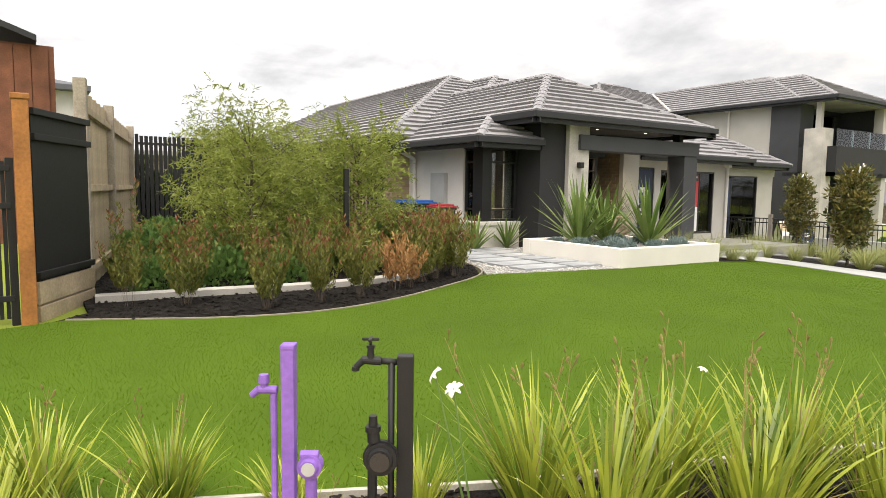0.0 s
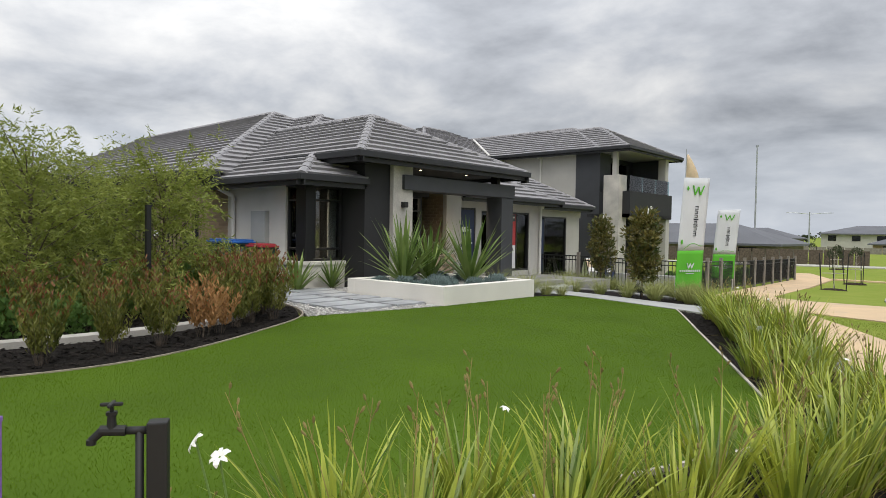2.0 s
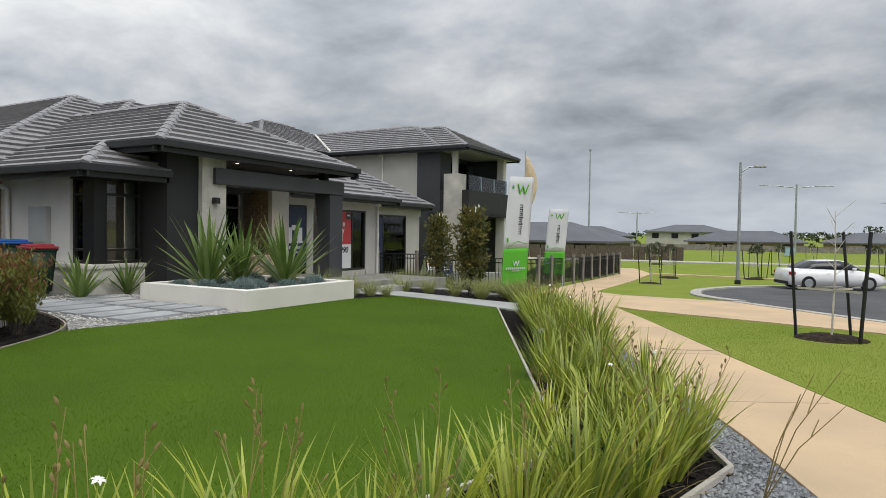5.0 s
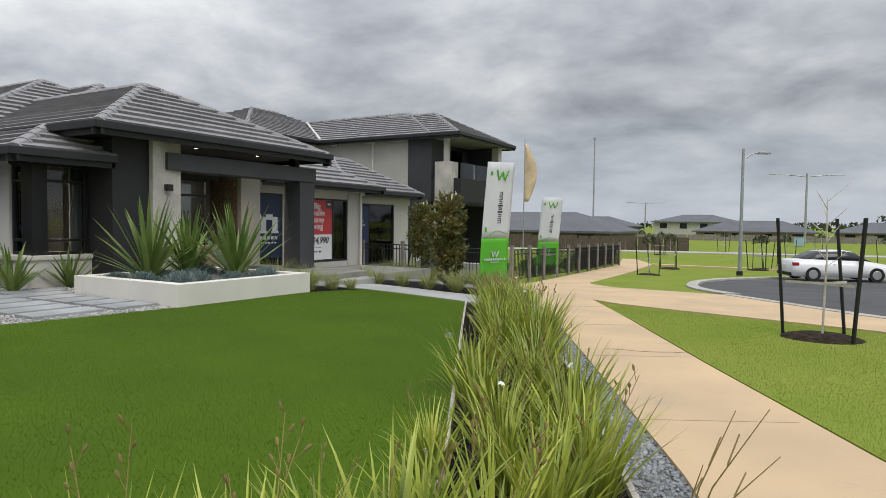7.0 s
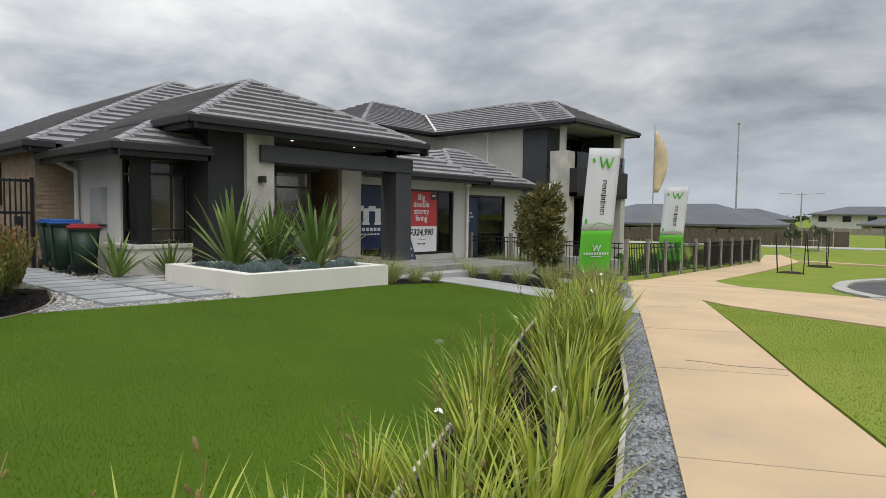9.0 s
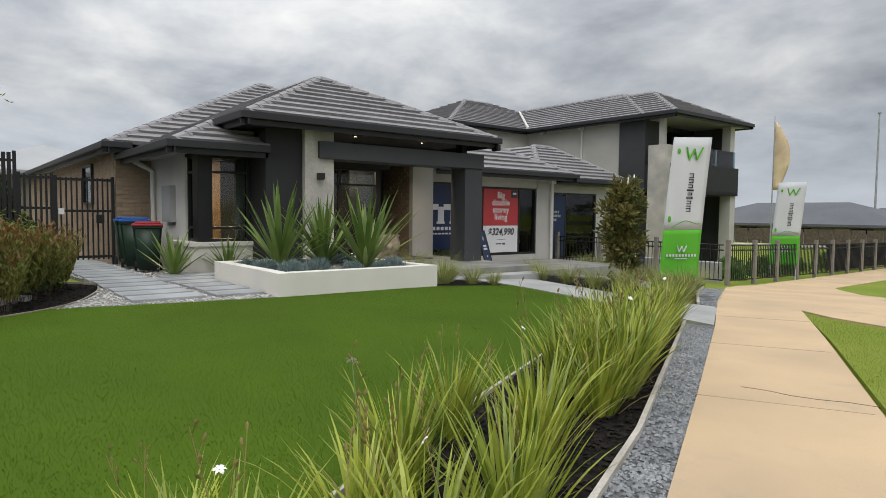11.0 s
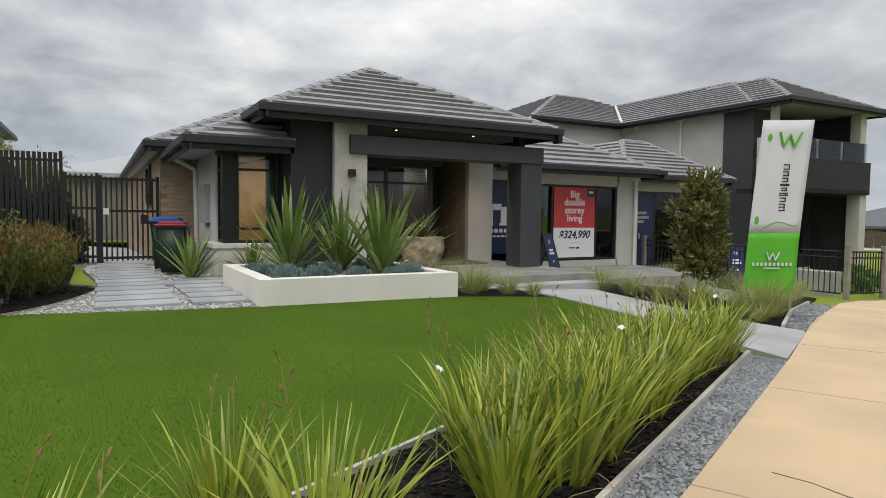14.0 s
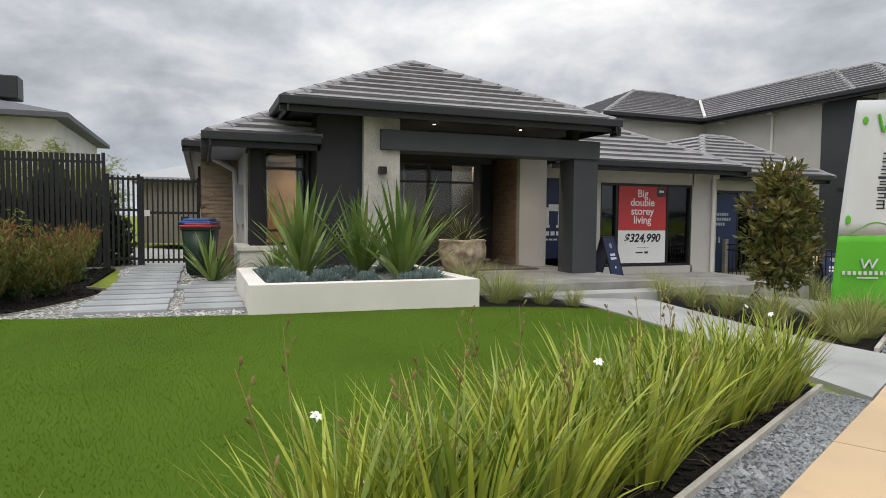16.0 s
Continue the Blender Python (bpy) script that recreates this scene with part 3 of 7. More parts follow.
pier_side = hwall("pier_side", [(-13.4, -12.16, 13.84, 14.38, 0.0, 2.6)], M_MORTAR, "tan brick pier")
hwall("garage_wall", [(-12.95, -12.73, 14.4, 16.2, 2.2, 2.75), (-12.95, -12.73, 15.95, 16.24, 0.0, 2.2), (-12.95, -12.73, 16.2, 18.9, 2.14, 2.75), (-12.95, -12.73, 18.86, 19.62, -0.2, 2.62), (-12.95, -12.73, 16.2, 18.9, -0.2, 0.2), (-14.5, -12.95, 19.4, 19.62, -0.3, 2.6)], M_GREYR, "grey rendered front wall")
hwall("rear_wall", [(-30, -29.8, 7.9, 19.0, -0.2, 2.6), (-30, -14, 18.9, 19.1, -0.2, 2.6)], M_GREYR, "grey rendered rear wall")
# walls, floors and ceilings all in the shaded tone, so the rooms read dim
hwall("room_shell", [(-16.2, -16.0, 8.0, 19.3, 0.1, 2.6), (-16.0, -11.2, 8.62, 13.8, 0.1, 0.35), (-16.0, -12.96, 14.4, 19.3, 0.05, 0.2), (-16, -12, 8.62, 13.8, 2.56, 2.6), (-16, -12.96, 14.4, 19.3, 2.5, 2.55), (-16, -13.5, 13.84, 14.0, 0.1, 2.5)], M_ROOM_DIM, "interior of the rooms, coloured dark to look dim")
hwall("room_panel", [(-14.2, -14.1, 8.7, 9.9, 0.35, 2.5)], M_OAK, "warm timber panel inside the bay room")
# portico
portico = hwall("portico_beam", [(-10.75, -10.21, 10.39, 14.46, 2.37, 2.69)], M_GREY, "slate grey portico beam", bevel=0.008)
hwall("portico_post", [(-10.75, -10.25, 13.95, 14.45, 0.0, 2.37)], M_GREY, "slate grey square portico post", bevel=0.008)
hwall("portico_stub", [(-10.7, -10.5, 14.05, 14.2, 2.69, 2.93), (-10.7, -10.5, 11.3, 13.4, 2.69, 2.75)], M_CHAR, "dark packing above the beam")
hwall("porch_soffit", [(-13.4, -10.05, 8.95, 14.6, 2.93, 2.97)], M_SOFFITD, "dark porch soffit")
hwall("bay_soffit", [(-14.0, -10.45, 7.9, 9.5, 2.42, 2.45)], M_SOFFIT, "pale bay soffit")
hwall("side_soffit", [(-30, -13.7, 7.52, 7.8, 2.6, 2.63), (-14.0, -13.7, 7.8, 8.44, 2.6, 2.63)], M_SOFFIT, "pale eave soffit")
hwall("garage_soffit", [(-12.8, -12.15, 14.6, 19.8, 2.44, 2.47), (-14, -12.15, 19.5, 19.8, 2.44, 2.47)], M_SOFFIT, "pale eave soffit")
hwall("bay_head", [(-11.9, -11.06, 8.44, 9.5, 2.36, 2.5)], M_CHAR, "charcoal head above the bay window")


def gutter(parent, a, b, z, out):
    """A square gutter from a to b; out: the side it faces."""
    bm = bmesh.new()
    (x0, y0), (x1, y1) = a, b
    ox, oy = out
    box(bm, min(x0, x1, x0 + ox * 0.11), max(x0, x1, x0 + ox * 0.11), min(y0, y1, y0 + oy * 0.11), max(y0, y1, y0 + oy * 0.11), z - 0.11, z + 0.015, 0.012)
    box(bm, min(x0, x1, x0 - ox * 0.03), max(x0, x1, x0 - ox * 0.03), min(y0, y1, y0 - oy * 0.03), max(y0, y1, y0 - oy * 0.03), z - 0.2, z)
    part("gutter", bm, M_GUTTER, parent)


def roof_plane(parent, p0, p1, q1, q0, course=0.33, name="tile_course", material=None):
    """Courses of flat tiles between an eave p0 p1 and a top q0 q1, each lapping the one below."""
    p0, p1, q1, q0 = (Vector(v) for v in (p0, p1, q1, q0))
    n = (p1 - p0).cross(q0 - p0).normalized()
    if n.z < 0:
        n.negate()
    rise = ((q0 + q1) / 2 - (p0 + p1) / 2).length
    e = (p1 - p0).normalized()
    rise = abs((q0 - p0 - e * (q0 - p0).dot(e)).length)
    rows = max(2, round(rise / course))
    for i in range(rows):
        a, b = i / rows, (i + 1.04) / rows
        l0, r0, l1, r1 = p0.lerp(q0, a), p1.lerp(q1, a), p0.lerp(q0, min(b, 1)), p1.lerp(q1, min(b, 1))
        hi, lo = n * 0.06, n * 0.006
        v = [l0 + hi, r0 + hi, r1 + lo, l1 + lo, l0 - n * 0.02, r0 - n * 0.02, r1 - n * 0.02, l1 - n * 0.02]
        f = [(0, 1, 2, 3), (4, 5, 1, 0), (5, 6, 2, 1), (7, 4, 0, 3), (7, 6, 5, 4)]
        if (v[1] - v[0]).cross(v[2] - v[0]).dot(n) < 0:
            f = [tuple(reversed(k)) for k in f]
        ob = new(name, raw(name, v, f, material or M_TILE))
        ob.parent = parent


def cap_mesh(length, name="ridge_cap"):
    bm = bmesh.new()
    sec = [(-0.12, -0.045), (-0.07, 0.018), (0.0, 0.04), (0.07, 0.018), (0.12, -0.045), (0.0, -0.03)]
    a = [bm.verts.new((0, y, z)) for y, z in sec]
    b = [bm.verts.new((length, y * 1.05, z + 0.012)) for y, z in sec]
    for i in range(6):
        bm.faces.new((a[i], b[i], b[(i + 1) % 6], a[(i + 1) % 6]))
    bm.faces.new(a[::-1])
    bm.faces.new(b)
    bmesh.ops.recalc_face_normals(bm, faces=bm.faces)
    return mesh_of(bm, name, M_TILE)


CAP = cap_mesh(0.4)


def ridge(parent, a, b):
    """A row of capping tiles; each laps the next towards b."""
    a, b = Vector(a), Vector(b)
    d = b - a
    n = max(1, round(d.length / 0.37))
    x = d.normalized()
    y = Vector((0, 0, 1)).cross(x).normalized()
    z = x.cross(y)
    for i in range(n):
        m = Matrix((x, y, z)).transposed().to_4x4()
        m.translation = a + d * (i / n) + z * 0.022
        share("ridge_cap", CAP, parent, m)


K = 0.486
roof = part("roof", box(bmesh.new(), -29, -15, 9, 17, 2.58, 2.66), M_GUTTER, house, "charcoal flat tile hipped roof")


def hip_front(parent, xe, y0, y1, z, xb, left=True, right=True):
    """A hipped roof end facing +x, its ridge running back to xb."""
    h = (y1 - y0) / 2
    top = z + h * K
    ap, back = (xe - h, (y0 + y1) / 2, top), (xb, (y0 + y1) / 2, top)
    roof_plane(parent, (xe, y0, z), (xe, y1, z), ap, ap)
    if left:
        roof_plane(parent, (xb, y0, z), (xe, y0, z), ap, back)
        ridge(parent, ap, (xe, y0, z))
    if right:
        roof_plane(parent, (xe, y1, z), (xb, y1, z), back, ap)
        ridge(parent, ap, (xe, y1, z))
    ridge(parent, ap, back)


# main roof, entry roof with its lower bay eave, front wing
hip_front(roof, -13.65, 7.5, 18.36, 2.727, -29.5)
hip_front(roof, -9.95, 8.89, 14.57, 3.03, -18.5)
BZ = 3.03 - 1.05 * K
roof_plane(roof, (-17.5, 7.84, BZ), (-10.4, 7.84, BZ), (-11.45, 8.89, 3.03), (-17.5, 8.89, 3.03))
roof_plane(roof, (-10.4, 7.84, BZ), (-10.4, 9.5, BZ), (-11.45, 9.5, 3.03), (-11.45, 8.89, 3.03))
ridge(roof, (-11.45, 8.89, 3.03), (-10.4, 7.84, BZ))
roof_plane(roof, (-12.1, 13.2, 2.56), (-12.1, 19.84, 2.56), (-15.4, 16.5, 4.16), (-15.4, 13.2, 4.16))
roof_plane(roof, (-12.1, 19.84, 2.56), (-20, 19.84, 2.56), (-20, 16.5, 4.16), (-15.4, 16.5, 4.16))
ridge(roof, (-15.4, 16.5, 4.16), (-12.1, 19.84, 2.56))
ridge(roof, (-15.4, 16.5, 4.16), (-15.4, 14.0, 4.16))
# a second crest behind the entry roof
roof_plane(roof, (-15.6, 11.8, 4.3), (-15.6, 15.4, 4.3), (-17.4, 13.6, 5.2), (-17.4, 13.6, 5.2))
roof_plane(roof, (-20, 11.8, 4.3), (-15.6, 11.8, 4.3), (-17.4, 13.6, 5.2), (-20, 13.6, 5.2))
roof_plane(roof, (-15.6, 15.4, 4.3), (-20, 15.4, 4.3), (-20, 13.6, 5.2), (-17.4, 13.6, 5.2))
ridge(roof, (-17.4, 13.6, 5.2), (-15.6, 11.8, 4.3))
ridge(roof, (-17.4, 13.6, 5.2), (-20, 13.6, 5.2))
for a, b, z, out in (((-9.95, 8.8), (-9.95, 14.66), 3.03, (1, 0)), ((-13.2, 8.89), (-9.85, 8.89), 3.03, (0, -1)), ((-13.2, 14.57), (-9.85, 14.57), 3.03, (0, 1)), ((-10.4, 7.75), (-10.4, 9.47), BZ, (1, 0)), ((-14.2, 7.84), (-10.3, 7.84), BZ, (0, -1)), ((-29.5, 7.5), (-13.56, 7.5), 2.727, (0, -1)), ((-13.65, 7.4), (-13.65, 7.95), 2.727, (1, 0)), ((-12.1, 14.6), (-12.1, 19.93), 2.56, (1, 0)), ((-14.5, 19.84), (-12.0, 19.84), 2.56, (0, 1))):
    gutter(house, a, b, z, out)
hwall("fascia_infill", [(-11.6, -10.1, 9.0, 9.45, 2.86, 2.93), (-13.0, -12.0, 14.45, 14.6, 2.5, 2.95)], M_GUTTER, "dark fascia infill")
# downpipes
for path in (((-13.85, 7.95, 2.42), (-13.85, 8.1, 2.35), (-13.75, 8.36, 2.2), (-13.75, 8.38, 0.3)), ((-12.66, 19.45, 2.46), (-12.66, 19.45, 2.3), (-12.66, 19.45, 0.0))):
    bm = bmesh.new()
    for a, b in zip(path, path[1:]):
        tube(bm, a, b, 0.045, seg=8)
    part("downpipe", bm, M_WHITE, house, "pale painted downpipe")
bm = box(bmesh.new(), -12.75, -12.57, 19.36, 19.54, 2.3, 2.46, 0.01)
part("rainhead", bm, M_WHITE, house, "pale rainwater head")
bm = box(bmesh.new(), -10.15, -9.95, 14.62, 14.72, 2.78, 2.92, 0.01)
part("rainhead", bm, M_GUTTER, house, "dark rainwater head")
for y in (11.5, 13.17):
    d = part("downlight", lathe(bmesh.new(), [(0.025, 0), (0.05, 0.004), (0.05, 0.02)], 14, (-10.82, y, 2.905)), M_FRAME, house)
    part("lamp", lathe(bmesh.new(), [(0.028, 0), (0.028, 0.003)], 14, (-10.82, y, 2.901)), M_LAMP, d, "glowing downlight")
bm = box(bmesh.new(), -10.29, -10.18, 10.36, 10.48, 1.98, 2.10, 0.01)
part("wall_light", bm, M_FRAME, house, "small dark cube wall light")
# bricks
BRICK_S = mesh_of(box(bmesh.new(), -0.115, 0.115, -0.006, 0.006, -0.038, 0.038, 0.003), "brick", M_BRICK)
count = 0
for row in range(27):
    z = 0.36 + row * 0.086
    if z > 2.58:
        break
    for i in range(3):
        y = 7.74 + 0.12 + i * 0.24 - (0.12 if row % 2 else 0)
        if 7.84 <= y <= 8.36:
            share("brick", BRICK_S, front_return, pose(-14.115, y, z, 0, 0, 90))
    for i in range(5):
        x = -12.3 - i * 0.24 - (0.12 if row % 2 else 0)
        if x > -13.3 and z < 2.5:
            share("brick", BRICK_S, pier_side, pose(x, 13.836, z))
verts, faces = [], []
for row in range(27):
    for i in range(58):
        x = -14.25 - i * 0.24 - (0.12 if row % 2 else 0)
        z = 0.36 + row * 0.086
        if z > 2.58:
            continue
        k = len(verts)
        verts += [(x - 0.115, 7.732, z - 0.038), (x + 0.115, 7.732, z - 0.038), (x + 0.115, 7.732, z + 0.038), (x - 0.115, 7.732, z + 0.038), (x - 0.115, 7.745, z - 0.038), (x + 0.115, 7.745, z - 0.038), (x + 0.115, 7.745, z + 0.038), (x - 0.115, 7.745, z + 0.038)]
        faces += [(k, k + 1, k + 2, k + 3), (k, k + 4, k + 5, k + 1), (k + 3, k + 2, k + 6, k + 7), (k, k + 3, k + 7, k + 4), (k + 1, k + 5, k + 6, k + 2)]
courses = new("brickwork", raw("brickwork", verts, faces, M_BRICK))
courses.parent = side
courses["kind"] = "stuff"


def window(name, axis, at, lo, hi, z0, z1, mull=(), trans=(), depth=0.1, fr=0.055, label="black framed fixed window"):
    """A framed pane in a wall: axis 'x' faces along x at that place and spans y lo..hi; axis 'y' the other way."""
    w = thing(name, label, "window", kind="structure")

    def bar(a, b, c, d, nm):
        bm = bmesh.new()
        if axis == "x":
            box(bm, at - depth / 2, at + depth / 2, a, b, c, d, 0.006)
        else:
            box(bm, a, b, at - depth / 2, at + depth / 2, c, d, 0.006)
        part(nm, bm, M_FRAME, w)
    bar(lo, hi, z1 - fr, z1, "window_frame")
    bar(lo, hi, z0, z0 + fr, "window_sill")
    bar(lo, lo + fr, z0 + fr, z1 - fr, "window_frame")
    bar(hi - fr, hi, z0 + fr, z1 - fr, "window_frame")
    for m in mull:
        bar(m - fr / 2, m + fr / 2, z0 + fr, z1 - fr, "mullion")
    for t in trans:
        bar(lo + fr, hi - fr, t - 0.022, t + 0.022, "transom")
    bm = bmesh.new()
    if axis == "x":
        box(bm, at - 0.008, at + 0.002, lo + 0.02, hi - 0.02, z0 + 0.02, z1 - 0.02)
    else:
        box(bm, lo + 0.02, hi - 0.02, at - 0.008, at + 0.002, z0 + 0.02, z1 - 0.02)
    p = part("pane", bm, M_GLASS, w)
    p.visible_shadow = False
    return w


window("window_1", "x", -11.16, 8.66, 9.41, 0.82, 2.38, trans=(2.08, 1.07))
window("window_2", "y", 8.52, -11.75, -11.4, 0.82, 2.38, trans=(2.08, 1.07))
bm = box(bmesh.new(), -11.4, -11.1, 8.46, 8.66, 0.82, 2.4, 0.006)
part("corner_post", bm, M_FRAME, house, "black corner post of the bay window")
window("window_3", "x", -12.15, 11.05, 12.86, 0.5, 2.38, mull=(11.87,), trans=(2.0,))
window("window_4", "x", -12.8, 14.46, 15.95, 0.12, 2.2)
window("window_5", "x", -12.82, 16.24, 18.86, 0.2, 2.14, depth=0.14, mull=(16.7, 18.15))
window("window_9", "y", 7.72, -17.6, -16.4, 1.5, 2.45, label="small black framed window in the brick side wall")
bm = bmesh.new()
box(bm, -13.45, -13.36, 13.0, 13.84, 0.4, 2.5, 0.006)
door = solid("door_1", bm, M_CHAR, "closed charcoal front door", "door", kind="structure")
bm = bmesh.new()
tube(bm, (-13.32, 13.12, 0.9), (-13.32, 13.12, 1.7), 0.018)
part("door_handle", bm, M_ALU, door, "long steel pull handle")


def curtain(y0, y1, x, z0, z1, axis="x"):
    n = 40
    v, f = [], []
    for i in range(n + 1):
        s = y0 + (y1 - y0) * i / n
        o = 0.035 * math.sin(i * 1.1) + 0.012 * math.sin(i * 2.7)
        p = (x + o, s) if axis == "x" else (s, x + o)
        v += [(*p, z0), (*p, z1)]
    f = [(2 * i, 2 * i + 2, 2 * i + 3, 2 * i + 1) for i in range(n)]
    ob = tagged(new("curtain", raw("curtain", v, f, M_CURT, True)), "white sheer curtain drawn aside behind the window", "curtain")
    s = ob.modifiers.new("thick", "SOLIDIFY")
    s.thickness = 0.004
    return ob


curtain(9.22, 9.44, -11.35, 0.35, 2.5)
curtain(-11.75, -11.58, 8.75, 0.35, 2.5, "y")
curtain(11.1, 11.5, -12.5, 0.35, 2.5)
bm = box(bmesh.new(), -12.95, -12.38, 8.33, 8.44, 1.15, 1.86, 0.01)
box(bm, -12.92, -12.41, 8.322, 8.34, 1.18, 1.83, 0.004)
meter = solid("meter_box", bm, M_METER, "grey enamelled electricity meter box on the side wall", "meter box")
# porch floor and step
bm = box(bmesh.new(), -13.3, -8.75, 10.9, 14.6, -0.1, 0.32, 0.008)
solid("porch_floor", bm, M_AGG, "dark polished concrete porch floor", "floor", kind="structure")
bm = box(bmesh.new(), -12.72, -10.0, 14.62, 19.5, -0.5, 0.03, 0.008)
solid("forecourt", bm, M_AGG, "speckled grey paving before the display window", "floor", kind="structure")
bm = box(bmesh.new(), -8.72, -8.3, 11.2, 14.5, -0.1, 0.205, 0.008)
solid("porch_step", bm, M_CONC, "grey concrete step up to the porch", "step", kind="structure")

# planter
planter = thing("planter", "white rendered low masonry planter at the lawn's edge", "planter")
for s in ((-9.22, -7.22, 8.165, 8.34), (-9.22, -7.22, 10.5, 10.685), (-7.22, -7.04, 8.16, 10.69), (-9.4, -9.22, 8.16, 10.69)):
    part("wall", box(bmesh.new(), *s, 0.15, 0.6, 0.004), M_RENDER, planter)
part("soil", box(bmesh.new(), -9.22, -7.22, 8.34, 10.5, 0.2, 0.52), M_BED, planter, "pale pebble topping")

# ---- second house ----
house2 = thing("house", "two storey grey and white house with a balcony", "house")


def h2(name, spans, material, label, bevel=0.0):
    return hwall(name, spans, material, label, house2, bevel)


h2("upper_side_wall", [(-20.4, -15.3, 26.35, 26.55, 2.0, 5.1)], M_GREYR, "pale grey rendered upper wall")
h2("wing_wall", [(-20.6, -20.4, 21.5, 26.4, 2.0, 5.1), (-27, -20.6, 21.5, 21.7, 0, 5.1)], M_GREYR, "pale grey rendered wing wall")
h2("dark_wall", [(-15.3, -14.1, 26.3, 26.6, -0.5, 5.1), (-14.3, -14.1, 26.6, 27.3, -0.5, 5.1)], M_GREY, "slate grey corner wall")
h2("rear_block", [(-27, -26.8, 19.7, 31.1, -0.5, 5.1), (-26.8, -14.6, 30.9, 31.1, -0.5, 5.1)], M_GREYR, "pale rendered rear walls")
h2("balcony_wall", [(-14.9, -14.7, 27.0, 31.1, 4.9, 5.1), (-14.9, -14.7, 27.0, 31.1, -0.5, 0.0), (-14.9, -14.7, 30.3, 31.1, 0, 5.0), (-14.9, -14.7, 27.2, 30.3, 2.3, 2.9)], M_GREY, "slate grey wall behind the balcony")
h2("end_wall", [(-14.7, -13.2, 30.77, 30.95, -0.6, 2.2), (-14.7, -13.2, 30.77, 30.95, 2.35, 5.05)], M_GREY, "slate grey end wall beside the balcony")
# added dark sheet close behind the glazing, in place of an unlit room
h2("dim_room_sheet", [(-15.3, -15.2, 26.6, 30.9, -0.5, 5)], M_ROOM_DIM, "dark sheet standing in for the unlit room behind the glazing")
h2("column", [(-13.75, -13.0, 26.0, 26.7, -0.5, 4.02)], M_COL, "raw concrete column", 0.01)
h2("column_post", [(-13.5, -13.3, 26.3, 26.5, 4.02, 5.05)], M_GREYR, "slim pale post under the eave")
h2("end_column", [(-13.2, -12.75, 30.35, 30.75, -0.6, 2.2), (-13.2, -12.85, 30.4, 30.75, 3.3, 5.05)], M_GREYR, "pale end column")
h2("balcony_band", [(-14.7, -12.65, 26.3, 30.75, 2.2, 2.35), (-12.85, -12.65, 26.3, 30.75, 2.2, 3.33), (-14.7, -12.85, 30.55, 30.75, 2.2, 3.33), (-14.1, -12.85, 26.3, 26.45, 2.2, 3.33)], M_CHAR, "charcoal balcony parapet")
for y0, y1 in ((26.45, 27.8), (27.83, 29.2), (29.23, 30.65)):
    g = part("balustrade_pane", box(bmesh.new(), -12.77, -12.755, y0, y1, 3.33, 4.0), M_RAILGL, house2, "clear glass balustrade")
    g.visible_shadow = False
h2("eave_soffit", [(-15.2, -12.7, 26.0, 31.45, 5.06, 5.1), (-20.4, -12.7, 25.95, 26.4, 5.06, 5.1), (-20.7, -20.2, 21.2, 26.2, 5.06, 5.1)], M_SOFFIT, "pale soffit")
# room surfaces with their dimness painted in
h2("interior", [(-17.5, -17.3, 26.6, 31, -0.5, 5), (-17.3, -14.9, 26.6, 30.9, 2.3, 2.4), (-17.3, -14.9, 26.6, 30.9, -0.4, -0.3)], M_ROOM_DIM, "rooms behind the glass, coloured dark to look dim")
window("window_6", "x", -14.8, 27.25, 30.3, 2.9, 4.9, mull=(28.2, 29.2), label="black framed sliding balcony doors")
window("window_7", "x", -14.8, 27.25, 30.3, 0.0, 2.3, mull=(28.2, 29.2), label="black framed ground floor glazing")
roof2 = part("roof", box(bmesh.new(), -26, -15, 27, 30, 5.1, 5.16), M_GUTTER, house2, "charcoal flat tile hipped roof")
hip_front(roof2, -12.57, 25.9, 31.54, 5.2, -18.0)
hip_front(roof2, -13.9, 25.9, 32.36, 5.185, -27)
WING = ((-20.1, 21.4, 5.2), (-20.1, 32.6, 5.2), (-24.9, 28.2, 7.2), (-24.9, 26.3, 7.2))
roof_plane(roof2, *WING)
roof_plane(roof2, (-29.7, 21.4, 5.2), (-20.1, 21.4, 5.2), (-24.9, 26.3, 7.2), (-24.9, 26.3, 7.2))
ridge(roof2, (-24.9, 26.3, 7.2), (-20.1, 21.4, 5.2))
ridge(roof2, (-24.9, 28.2, 7.2), (-24.9, 26.3, 7.2))
part("valley_flashing", tube(bmesh.new(), (-20.0, 25.95, 5.27), (-23.3, 28.7, 6.66), 0.06, seg=6), M_WHITE, house2, "pale metal valley flashing")
for a, b, out in (((-12.57, 25.8), (-12.57, 31.63), (1, 0)), ((-20.1, 25.9), (-12.48, 25.9), (0, -1)), ((-26, 31.54), (-12.48, 31.54), (0, 1)), ((-20.1, 21.4), (-20.1, 25.9), (1, 0))):
    gutter(house2, a, b, 5.2, out)
for x, z1 in ((-17.2, 5.05),):
    part("downpipe", tube(bmesh.new(), (x, 26.3, 2.6), (x, 26.3, z1), 0.045, seg=8), M_WHITE, house2, "pale downpipe")
for x in (-19.4, -17.2):
    part("rainhead", box(bmesh.new(), x - 0.1, x + 0.1, 26.14, 26.34, 4.95, 5.15, 0.01), M_WHITE, house2)
